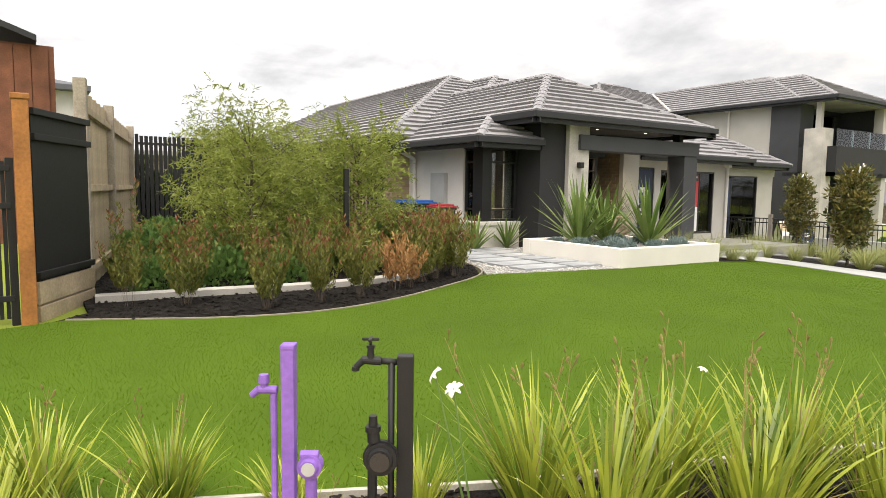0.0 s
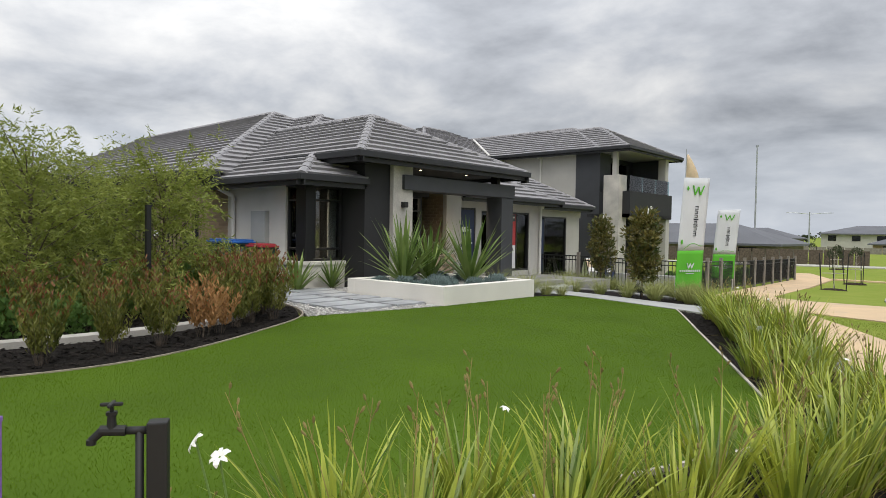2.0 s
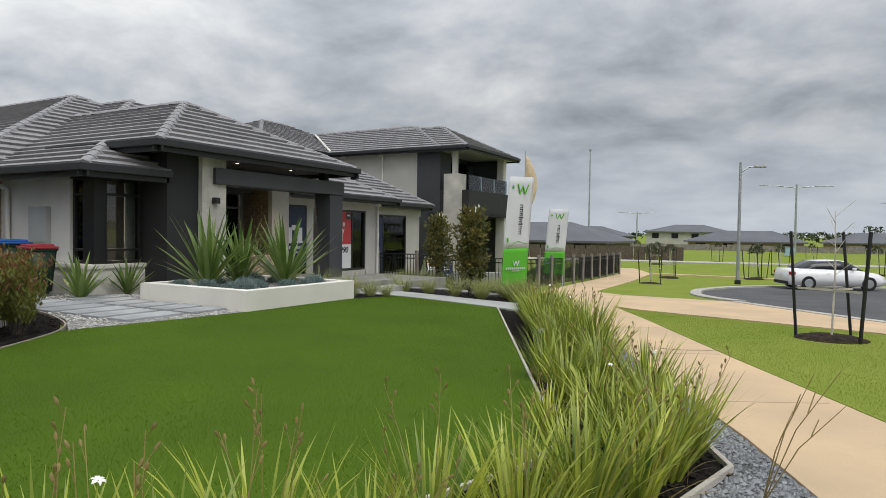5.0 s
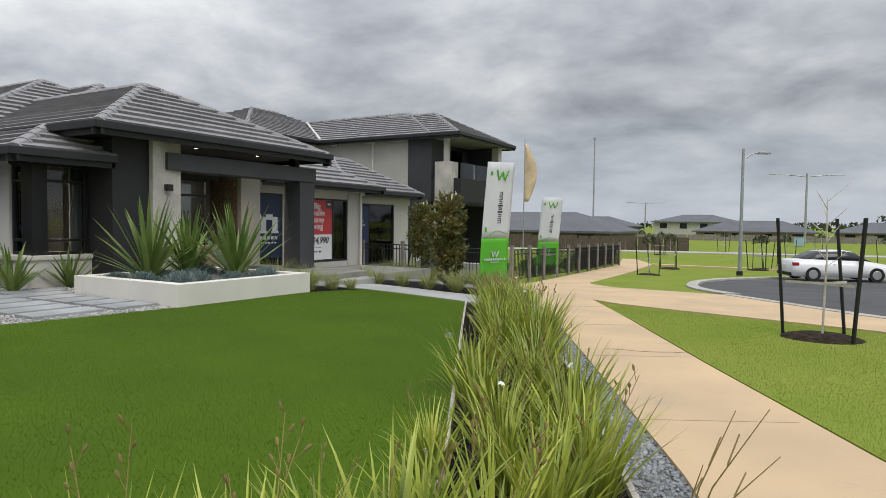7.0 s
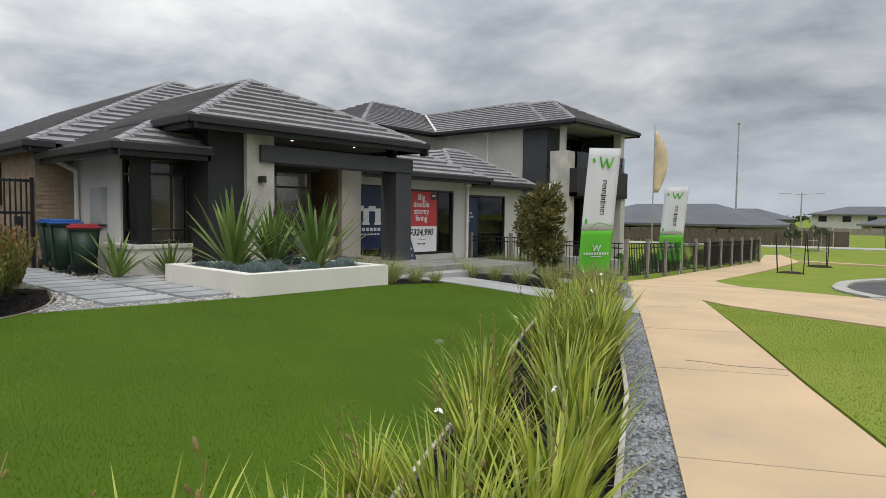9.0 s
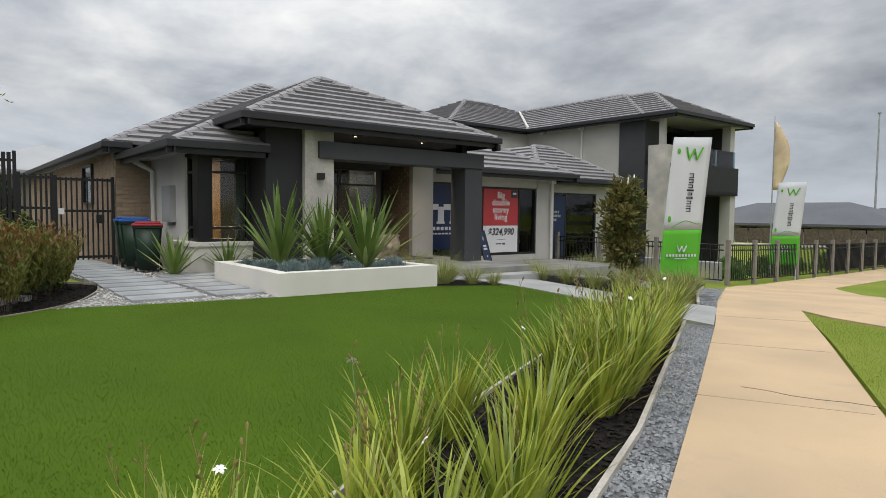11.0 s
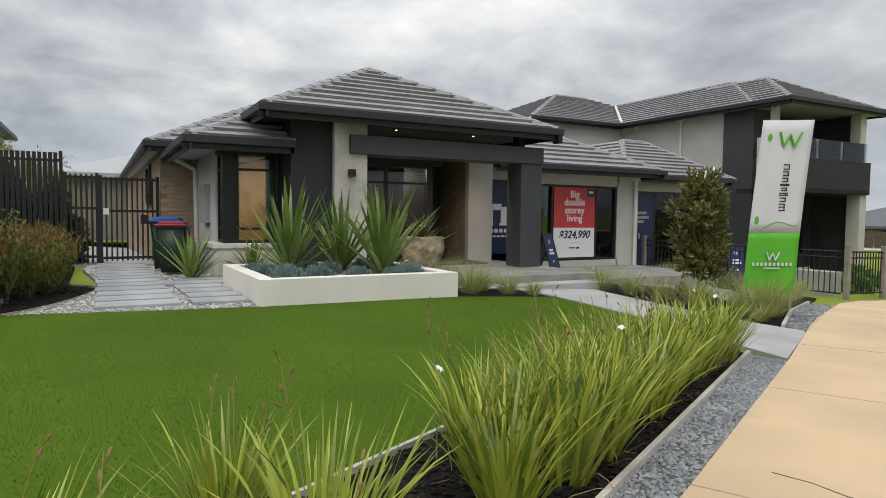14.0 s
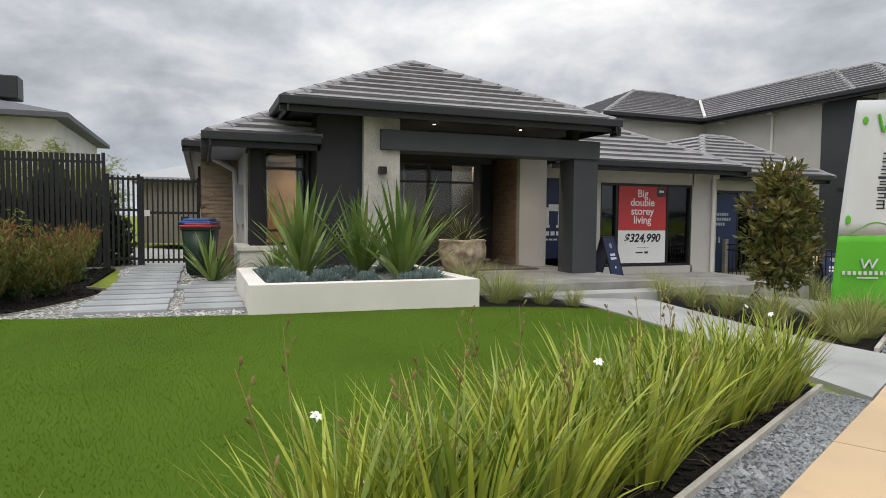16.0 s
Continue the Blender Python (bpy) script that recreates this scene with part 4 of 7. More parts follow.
# its low front wing
h2("garage_wall", [(-13.9, -13.7, 19.7, 24.0, 2.1, 2.5), (-13.9, -13.7, 22.9, 23.9, -0.4, 2.1), (-20.4, -13.9, 23.7, 23.9, -0.5, 2.5), (-15.6, -15.5, 19.7, 23.7, -0.4, 2.4), (-15.5, -13.8, 19.7, 23.7, -0.4, -0.2)], M_GREYR, "grey rendered low wing wall")
LOW_L, LOW_R = (-16.4, 22.5, 3.95), (-16.4, 23.5, 3.95)
roof_plane(roof2, (-13.28, 19.7, 2.54), (-13.28, 24.3, 2.54), LOW_R, LOW_L)
roof_plane(roof2, (-20.4, 19.7, 2.54), (-13.28, 19.7, 2.54), LOW_L, (-20.4, 22.5, 3.95))
roof_plane(roof2, (-13.28, 24.3, 2.54), (-20.4, 24.3, 2.54), (-20.4, 23.5, 3.95), LOW_R)
ridge(roof2, LOW_R, (-13.28, 24.3, 2.54))
ridge(roof2, LOW_L, (-13.28, 19.7, 2.54))
ridge(roof2, LOW_R, LOW_L)
gutter(house2, (-13.28, 19.9), (-13.28, 24.2), 2.54, (1, 0))
gutter(house2, (-20, 24.1), (-13.19, 24.1), 2.54, (0, 1))
window("window_8", "x", -13.75, 19.85, 22.9, -0.1, 2.1, mull=(21.3,), label="black framed wide office glazing")


# ---- boundary fences ----
def fence_y(x):
    return 0.69 + (-6.79 - x) * 0.205


def slat_run(owner, a, b, z0, z1, gap=0.075, w=0.045, t=0.016, rails=(), post=0.06, name="slat"):
    """Upright slats with rails and end posts between two plan points."""
    a, b = Vector(a), Vector(b)
    d = b - a
    turn = math.degrees(math.atan2(d.y, d.x))
    sl = mesh_of(box(bmesh.new(), -w / 2, w / 2, -t / 2, t / 2, 0, z1 - z0, 0.003), name, M_BLACK)
    n = int(d.length / gap)
    for i in range(1, n):
        p = a + d * i / n
        share(name, sl, owner, pose(p.x, p.y, z0, 0, 0, turn))
    for r in rails:
        m = part("rail", box(bmesh.new(), 0, d.length, t / 2, t / 2 + 0.03, r - 0.025, r + 0.025, 0.004), M_BLACK, owner)
        m.matrix_basis = pose(a.x, a.y, 0, 0, 0, turn)
    for p in (a, b):
        m = part("post", box(bmesh.new(), -post / 2, post / 2, -post / 2, post / 2, 0.1, z1 + 0.03, 0.004), M_BLACK, owner)
        m.matrix_basis = pose(p.x, p.y, 0, 0, 0, turn)


fence = thing("slat_fence", "black steel slat fence across the side yard", "fence")
slat_run(fence, (-14.12, 2.3), (-14.12, 6.0), 0.35, 2.45, 0.085, 0.066, rails=(0.6, 1.5, 2.3))
low_fence = thing("slat_fence", "low black steel slat fence beside the gate", "fence")
slat_run(low_fence, (-14.12, 6.06), (-14.12, 6.6), 0.32, 2.06, 0.08, 0.04, rails=(0.45, 1.4, 2.0))
gate = thing("gate", "closed black steel slat side gate", "gate")
slat_run(gate, (-14.12, 6.66), (-14.12, 7.68), 0.36, 2.02, 0.085, 0.032, rails=(0.42, 1.35, 1.98))
part("latch", box(bmesh.new(), -14.09, -14.02, 7.36, 7.5, 1.1, 1.28, 0.006), M_BLACK, gate)
part("letter_plate", box(bmesh.new(), -14.09, -14.05, 6.7, 6.8, 1.28, 1.4, 0.006), M_PAPER, gate, "small pale notice plate")

street_fence = thing("front_fence", "black steel slat fence of the neighbouring front yard", "fence")
slat_run(street_fence, (-6.93, 0.34), (-6.6, -2.6), 0.32, 1.68, 0.05, 0.03, rails=(0.5, 1.3, 1.62))
panel_fence = thing("panel_fence", "black vertical board fence on a timber sleeper base", "fence")
ax, bx = -6.98, -7.92
skew = 27.4


def panel_y(x):
    return 0.50 + (-6.98 - x) * 0.519


n = 14
board = mesh_of(box(bmesh.new(), -0.04, 0.04, -0.012, 0.012, 0.62, 2.12, 0.004), "board", M_BLACK)
for i in range(n):
    x = ax + (bx - ax) * (i + 0.5) / n
    share("board", board, panel_fence, pose(x, panel_y(x), 0, 0, 0, -skew))
for z in (0.68, 1.9, 2.12):
    m = part("rail", box(bmesh.new(), -0.55, 0.55, 0.012, 0.05, z - 0.03, z + 0.03, 0.005), M_BLACK, panel_fence)
    m.matrix_basis = pose((ax + bx) / 2, panel_y((ax + bx) / 2), 0, 0, 0, -skew)
for z in (0.2, 0.42):
    m = part("sleeper", box(bmesh.new(), -0.55, 0.55, -0.04, 0.04, z, z + 0.2, 0.008), M_PINE, panel_fence, "pale treated pine sleeper")
    m.matrix_basis = pose((ax + bx) / 2, panel_y((ax + bx) / 2), 0, 0, 0, -skew)
bm = box(bmesh.new(), -6.93, -6.82, 0.38, 0.5, 0.0, 2.2, 0.008)
box(bm, -6.94, -6.81, 0.37, 0.51, 2.2, 2.25, 0.01)
solid("gate_post", bm, M_CEDAR, "orange stained square timber fence post", "post")
paling = thing("paling_fence", "raw treated pine paling fence with grey posts", "fence")
pal = mesh_of(box(bmesh.new(), -0.062, 0.062, -0.008, 0.008, 0.3, 2.52, 0.003), "paling", M_PINE)
length = 14.0 - 8.1
for i in range(46):
    x = -8.15 - length * i / 46
    share("paling", pal, paling, pose(x, fence_y(x) - 0.03, 0.012 * (i % 3), 0, 0, -11.6))
for x in (-8.12, -10.6, -13.95):
    m = part("post", box(bmesh.new(), -0.065, 0.065, -0.05, 0.07, 0.1, 2.6, 0.008), M_PINEG, paling, "grey weathered pine post")
    m.matrix_basis = pose(x, fence_y(x), 0, 0, 0, -11.6)
for z in (0.55, 1.45, 2.3):
    for x0, x1 in ((-10.55, -8.2), (-13.9, -10.65)):
        m = part("rail", box(bmesh.new(), 0, (x1 - x0) / math.cos(radians(11.6)), 0.0, 0.04, z - 0.04, z + 0.04, 0.006), M_PINE, paling)
        m.matrix_basis = pose(x0, fence_y(x0) + 0.002, 0, 0, 0, -11.6)
# the neighbour behind the fence
neighbour = thing("neighbour_house", "red stained timber clad neighbouring house with dark roof", "house")
for i in range(16):
    part("cladding_board", box(bmesh.new(), -16.0, -15.97, 0.95 - 0.3 * (i + 1), 0.95 - 0.3 * i - 0.012, 0.2, 4.25, 0.004), M_REDWD, neighbour)
part("wall", box(bmesh.new(), -24, -16.02, -4.0, 1.05, 0.0, 4.3), M_REDWD, neighbour)
bm = bmesh.new()
for p in ((-15.7, 0.75, 4.32), (-15.7, -4.4, 6.2), (-24.4, -4.4, 6.9), (-24.4, 0.75, 5.0), (-15.7, 0.75, 4.44), (-15.7, -4.4, 6.32), (-24.4, -4.4, 7.0), (-24.4, 0.75, 5.12)):
    bm.verts.new(p)
bm.verts.ensure_lookup_table()
for f in ((0, 1, 2, 3), (7, 6, 5, 4), (0, 4, 5, 1), (1, 5, 6, 2), (2, 6, 7, 3), (3, 7, 4, 0)):
    bm.faces.new([bm.verts[i] for i in f])
part("roof", bm, M_GUTTER, neighbour, "dark steel roof edge")


def simple_house(name, x0, x1, y0, y1, z0, z1, rise, wall_m, roof_m, label, over=0.5, wins=()):
    """A distant hip-roofed house with its windows."""
    h = thing(name, label, "house", "houses across the estate")
    part("wall", box(bmesh.new(), x0, x1, y0, y1, z0, z1), wall_m, h)
    a0, a1, b0, b1 = x0 - over, x1 + over, y0 - over, y1 + over
    bm = bmesh.new()
    half = min(a1 - a0, b1 - b0) / 2
    if a1 - a0 > b1 - b0:
        r = ((a0 + half, (b0 + b1) / 2), (a1 - half, (b0 + b1) / 2))
    else:
        r = (((a0 + a1) / 2, b0 + half), ((a0 + a1) / 2, b1 - half))
    v = [bm.verts.new(p) for p in ((a0, b0, z1), (a1, b0, z1), (a1, b1, z1), (a0, b1, z1))] + [bm.verts.new((*p, z1 + rise)) for p in r]
    lo = [bm.verts.new((p[0], p[1], z1 - 0.2)) for p in ((a0, b0), (a1, b0), (a1, b1), (a0, b1))]
    if a1 - a0 > b1 - b0:
        fs = ((0, 1, 5, 4), (1, 2, 5), (2, 3, 4, 5), (3, 0, 4))
    else:
        fs = ((0, 1, 4), (1, 2, 5, 4), (2, 3, 5), (3, 0, 4, 5))
    for f in fs:
        bm.faces.new([v[i] for i in f])
    for i in range(4):
        bm.faces.new((lo[i], lo[(i + 1) % 4], v[(i + 1) % 4], v[i]))
    bm.faces.new(lo[::-1])
    part("roof", bm, roof_m, h)
    for side, u0, u1, w0, w1 in wins:
        bm = bmesh.new()
        if side == "y":
            box(bm, u0, u1, y0 - 0.04, y0 + 0.02, w0, w1)
        else:
            box(bm, x1 - 0.02, x1 + 0.04, u0, u1, w0, w1)
        part("window", bm, M_CARGLASS, h, "dark window")
    return h


simple_house("neighbour_house", -42, -33.5, 5.2, 13, 0, 3.1, 1.5, M_FARWALL, M_PALE, "neighbouring house with pale grey metal roof")
h = simple_house("neighbour_house", -42, -30.5, -8, 2.2, 0, 5.4, 1.5, M_WHITE, M_FARROOF, "two storey white neighbouring house with dark roof", 0.6)
part("cooling_unit", box(bmesh.new(), -34.0, -33.0, -0.6, 0.4, 6.3, 7.3, 0.06), M_GUTTER, h, "dark rooftop cooling unit")
h = simple_house("neighbour_house", -52, -44, 8.5, 18, 0, 3.4, 1.6, M_FARWALL, M_PALE, "far house with pale roof and cooling unit")
part("cooling_unit", box(bmesh.new(), -44.6, -43.8, 8.6, 9.6, 3.6, 4.6, 0.06), M_GUTTER, h, "dark rooftop cooling unit")

back_fence = thing("paling_fence", "weathered timber paling fence along the rear side yard", "fence")
for i in range(60):
    x = -14.2 - 0.27 * i
    share("paling", pal, back_fence, pose(x, fence_y(-14.0) + 0.05 * (i % 2) * 0.2, 0.0, 0, 0, 0) @ Matrix.Diagonal((2.1, 1, 0.93, 1)))
# ---- pavers in the side yard ----
random.seed(4)
PAVER = mesh_of(box(bmesh.new(), -0.2, 0.2, -0.42, 0.42, -0.05, 0.036, 0.008), "paver", M_PAVER)
yard = bpy.data.objects["pebble_yard"]
for i in range(13):
    for j, y in enumerate((6.98, 8.0)):
        x = -7.62 - i * 0.53
        if j == 1 and x < -10.6:
            continue
        if j == 1 and x > -9.75 and y > 7.95:
            y = 7.83
        if j == 1 and x > -9.5:
            s = Matrix.Diagonal((1, 0.74, 1, 1))
        else:
            s = Matrix()
        share("paver", PAVER, yard, pose(x, y + random.uniform(-0.02, 0.02), ground_z(x, y) + 0.004, 0, 0, random.uniform(-1, 1)) @ s)


# ---- bins ----
def bin_thing(x, y, lid_m, turn, label, size=0.88):
    b = thing("wheelie_bin", label, "bin", "bins by the side gate", at=pose(x, y, 0.3, 0, 0, turn) @ Matrix.Scale(size, 4))
    bm = bmesh.new()
    lo = [bm.verts.new((sx * 0.21, sy * 0.25, 0.05)) for sx, sy in ((-1, -1), (1, -1), (1, 1), (-1, 1))]
    hi = [bm.verts.new((sx * 0.285, sy * 0.345, 0.98)) for sx, sy in ((-1, -1), (1, -1), (1, 1), (-1, 1))]
    for i in range(4):
        bm.faces.new((lo[i], lo[(i + 1) % 4], hi[(i + 1) % 4], hi[i]))
    bm.faces.new(lo[::-1])
    bm.faces.new(hi)
    bmesh.ops.bevel(bm, geom=list(bm.edges), offset=0.04, segments=3, affect="EDGES")
    part("body", bm, M_BINGREEN, b, smooth=True)
    part("rim", box(bmesh.new(), -0.3, 0.3, -0.36, 0.37, 0.94, 0.985, 0.012), M_BINGREEN, b)
    bm = bmesh.new()
    box(bm, -0.305, 0.305, -0.39, 0.37, 0.985, 1.03, 0.018)
    box(bm, -0.25, 0.25, -0.3, 0.3, 1.02, 1.075, 0.025)
    part("lid", bm, lid_m, b)
    bm = tube(bmesh.new(), (-0.25, 0.4, 0.97), (0.25, 0.4, 0.97), 0.018)
    part("handle", bm, M_BINGREEN, b)
    for sx in (-0.25, 0.25):
        part("wheel", tube(bmesh.new(), (sx - 0.025, 0.26, 0.1), (sx + 0.025, 0.26, 0.1), 0.1, seg=18), M_TYRE, b)
    return b


bin_thing(-11.52, 7.72, M_BINRED, 75, "small dark green wheelie bin with closed red lid", 0.82)
bin_thing(-12.35, 7.7, M_BLUE, 78, "dark green wheelie bin with closed blue lid")
bin_thing(-13.08, 7.76, M_BLUE, 82, "dark green wheelie bin with blue lid, behind the others")


# ---- plants ----
def blades(specs, seg=5):
    """Arching strap leaves. Each: base, heading, length, width, lean at the base, lean at the tip (degrees from upright)."""
    v, f = [], []
    for base, head, length, width, a0, a1, tw in specs:
        p = np.array(base, float)
        hx, hy = math.cos(head), math.sin(head)
        sx, sy = -math.sin(head + tw), math.cos(head + tw)
        k = len(v)
        for i in range(seg + 1):
            s = i / seg
            w = width * (0.75 + 0.6 * s - 1.35 * s ** 2.4) * 0.5 if i < seg else 0.0006
            v += [(p[0] + sx * w, p[1] + sy * w, p[2]), (p[0] - sx * w, p[1] - sy * w, p[2])]
            a = radians(a0 + (a1 - a0) * s ** 1.4)
            p = p + np.array((hx * math.sin(a), hy * math.sin(a), math.cos(a))) * length / seg
        f += [(k + 2 * i, k + 2 * i + 1, k + 2 * i + 3, k + 2 * i + 2) for i in range(seg)]
    return v, f


def tuft(n, spread, lmin, lmax, width, lean, droop, seg=5, rng=random):
    out = []
    for _ in range(n):
        h = rng.uniform(0, 2 * math.pi)
        r = spread * math.sqrt(rng.random())
        a0 = lean * (0.25 + r / spread) * rng.uniform(0.5, 1.1)
        out.append(((r * math.cos(h), r * math.sin(h), 0), h + rng.uniform(-0.5, 0.5), rng.uniform(lmin, lmax), width * rng.uniform(0.7, 1.2), a0, a0 + droop * rng.uniform(0.2, 1.2), rng.uniform(-0.6, 0.6)))
    return blades(out, seg)


def stalk_mesh(rng, tall):
    """A thin bare stalk with a forked dry seed head."""
    bm = bmesh.new()
    lean = Vector((rng.uniform(-0.2, 0.2), rng.uniform(-0.2, 0.2), 1)).normalized()
    top = lean * tall
    tube(bm, (0, 0, 0), top * 0.6, 0.0035, 0.003, 5)
    tube(bm, top * 0.6, top, 0.003, 0.0022, 5)
    for _ in range(rng.randint(2, 4)):
        q = top * rng.uniform(0.75, 0.97)
        d = Vector((rng.uniform(-1, 1), rng.uniform(-1, 1), 1.3)).normalized()
        e = q + d * rng.uniform(0.05, 0.12)
        tube(bm, q, e, 0.002, 0.002, 5)
        m = Matrix.Translation(e) @ d.to_track_quat("Z", "Y").to_matrix().to_4x4() @ Matrix.Diagonal((0.0095, 0.0095, 0.025, 1))
        bmesh.ops.create_icosphere(bm, subdivisions=1, radius=1.0, matrix=m)
    return mesh_of(bm, "seed_stalk", M_DRY)


def flower_mesh(rng):
    v, f = [], []
    for i in range(6):
        a = i * math.pi / 3
        w = 0.014 if i % 2 else 0.009
        c, s = math.cos(a), math.sin(a)
        k = len(v)
        for d, ww, z in ((0.004, 0.003, 0), (0.02, w, 0.008), (0.034, w * 0.8, 0.006), (0.042, 0.002, -0.004)):
            v += [(c * d - s * ww, s * d + c * ww, z), (c * d + s * ww, s * d - c * ww, z)]
        f += [(k + 2 * j, k + 2 * j + 1, k + 2 * j + 3, k + 2 * j + 2) for j in range(3)]
    return raw("flower", v, f, M_PETAL)


rng = random.Random(11)
TUFTS = [raw("leaves", *tuft(105, 0.15, 0.5, 1.04, 0.033, 24, 44, 6, rng), M_STRAP) for _ in range(6)]
DRYS = [raw("dry_leaves", *tuft(12, 0.17, 0.3, 0.8, 0.014, 40, 80, 5, rng), M_DRY) for _ in range(3)]
STALKS = [stalk_mesh(rng, t) for t in (0.9, 1.08, 1.2, 1.0)]
FLOWER = flower_mesh(rng)
GREENSTEM = mesh_of(tube(bmesh.new(), (0, 0, 0), (0.1, 0.03, 0.92), 0.004, 0.003, 5), "flower_stem", M_STRAP)


def strap_plant(x, y, size, stalks, flowers=0):
    t = thing("strap_leaf_plant", "clump of arching green strap leaves with dry seed stalks", "plant", "strap leaf plants along the footpath", at=pose(x, y, ground_z(x, y) - 0.02, 0, 0, rng.uniform(0, 360)) @ Matrix.Diagonal((size, size, size * rng.uniform(0.9, 1.08), 1)))
    share("leaves", rng.choice(TUFTS), t, Matrix())
    share("dry_leaves", rng.choice(DRYS), t, Matrix())
    for _ in range(stalks + 1):
        share("seed_stalk", rng.choice(STALKS), t, pose(rng.uniform(-0.15, 0.15), rng.uniform(-0.15, 0.15), 0, rng.uniform(-12, 12), rng.uniform(-12, 12), rng.uniform(0, 360)))
    for _ in range(flowers):
        a = rng.uniform(0, 360)
        o = (rng.uniform(-0.15, 0.15), rng.uniform(-0.15, 0.15))
        s = share("flower_stem", GREENSTEM, t, pose(*o, 0, 0, 0, a))
        m = s.matrix_basis @ Vector((0.1, 0.03, 0.92))
        share("flower", FLOWER, t, pose(*m, rng.uniform(20, 70), 0, rng.uniform(0, 360)) @ Matrix.Scale(0.8, 4))
    return t


# bed beside the straight footpath: a close double row, its lawn side left open
P, Q = Vector((-2.72, 7.95)), Vector((-4.55, 11.6))
for i in range(10):
    for lane in (0.4, 0.7):
        c = P.lerp(Q, (i + (0.45 if lane > 0.5 else 0)) / 10) + Vector((0.89, 0.456)) * (lane + rng.uniform(-0.05, 0.05))
        strap_plant(c.x, c.y, rng.uniform(0.6, 0.74), rng.choice((0, 1, 1, 2)), 1 if rng.random() < 0.2 else 0)
# single clumps nearer the corner
for x, y, s, st, fl in ((-1.98, 8.02, 0.7, 1, 0), (-2.3, 8.3, 0.6, 1, 0), (-2.12, 6.95, 0.55, 2, 0), (-1.68, 7.15, 0.66, 1, 0), (-1.72, 6.35, 0.6, 2, 0), (-1.15, 6.45, 0.62, 1, 0), (-0.98, 5.95, 0.64, 1, 1), (-1.4, 5.95, 0.56, 2, 0), (-0.74, 5.45, 0.62, 1, 0), (-1.12, 5.4, 0.58, 2, 1), (-1.5, 5.35, 0.42, 2, 0)):
    strap_plant(x, y, s, st, fl)
# bed round the corner
for x, y, s, st, fl in ((-2.02, 2.0, 0.6, 3, 0), (-1.72, 2.05, 0.58, 2, 0), (-1.85, 2.5, 0.62, 4, 1), (-1.52, 2.6, 0.6, 3, 0), (-1.62, 3.02, 0.6, 4, 0), (-1.3, 3.1, 0.58, 3, 0), (-1.32, 3.55, 0.6, 3, 0), (-1.05, 3.72, 0.62, 2, 0), (-0.95, 4.2, 0.62, 2, 0), (-1.22, 4.2, 0.46, 3, 0), (-0.82, 4.62, 0.62, 2, 0), (-1.18, 4.75, 0.46, 2, 1), (-0.78, 5.05, 0.64, 2, 0), (-2.2, 1.6, 0.34, 1, 0), (-2.45, 1.2, 0.3, 1, 0), (-2.15, 1.15, 0.26, 0, 0), (-2.75, 0.85, 0.42, 2, 0), (-2.95, 0.45, 0.48, 3, 0), (-2.6, 0.3, 0.44, 2, 0), (-2.35, 0.6, 0.4, 1, 0), (-3.3, -0.1, 0.55, 3, 0), (-3.0, -0.4, 0.55, 2, 0), (-3.7, -0.6, 0.6, 2, 0)):
    strap_plant(x, y, s, st, fl)


def white_iris(base, tips):
    """Bare green stems, each with one open white flower."""
    t = thing("white_iris", "white three petalled iris flower on a thin green stem", "flower", "white irises in the bed", at=pose(*base, ground_z(*base)))
    for x, y, z in tips:
        e = Vector((x - base[0], y - base[1], z - ground_z(*base)))
        m = e * 0.5 + Vector((0.02, -0.015, 0))
        bm = tube(bmesh.new(), (0, 0, -0.03), m, 0.004, 0.0035, 6)
        tube(bm, m, e, 0.0035, 0.003, 6)
        part("flower_stem", bm, M_JADE, t)
        share("flower", FLOWER, t, pose(*e, rng.uniform(25, 60), rng.uniform(-20, 20), rng.uniform(0, 360)) @ Matrix.Scale(0.7, 4))


white_iris((-1.86, 1.62), ((-1.81, 1.41, 0.97), (-1.79, 1.46, 0.925)))
white_iris((-2.55, 8.0), ((-2.72, 8.1, 0.56),))
white_iris((-1.75, 6.2), ((-1.88, 6.2, 0.74),))
# dead twigs leaning over the gravel
twigs = thing("dead_twigs", "bare brown dead stalks leaning over the gravel", "twigs", at=pose(-0.3, 5.0, ground_z(-0.3, 5.0)))
for dx, dy, h in ((0.3, -0.18, 0.7), (0.2, -0.1, 0.66), (0.12, -0.2, 0.5), (0.33, -0.05, 0.52)):
    bm = tube(bmesh.new(), (0, 0, -0.03), (dx * 0.45, dy * 0.4, h * 0.55), 0.0032, 0.0028, 6)
    tube(bm, (dx * 0.45, dy * 0.4, h * 0.55), (dx, dy, h), 0.0028, 0.0015, 6)
    tube(bm, (dx * 0.6, dy * 0.55, h * 0.68), (dx * 0.6 + 0.03, dy * 0.55 + 0.04, h * 0.82), 0.003, 0.0025, 6)
    part("stalk", bm, M_DRY, twigs)


def fan(n, lmin, lmax, width, spread, rng, up=10, out=75):
    specs = []
    for i in range(n):
        h = i * 2.399 + rng.uniform(-0.3, 0.3)
        k = (i / n)
        a0 = up + (out - up) * (1 - k) * rng.uniform(0.7, 1.1)
        specs.append(((0.03 * math.cos(h), 0.03 * math.sin(h), 0.1 * k), h, rng.uniform(lmin, lmax), width * rng.uniform(0.8, 1.15), a0, a0 + rng.uniform(3, 22), 0.0))
    return blades(specs, 5)


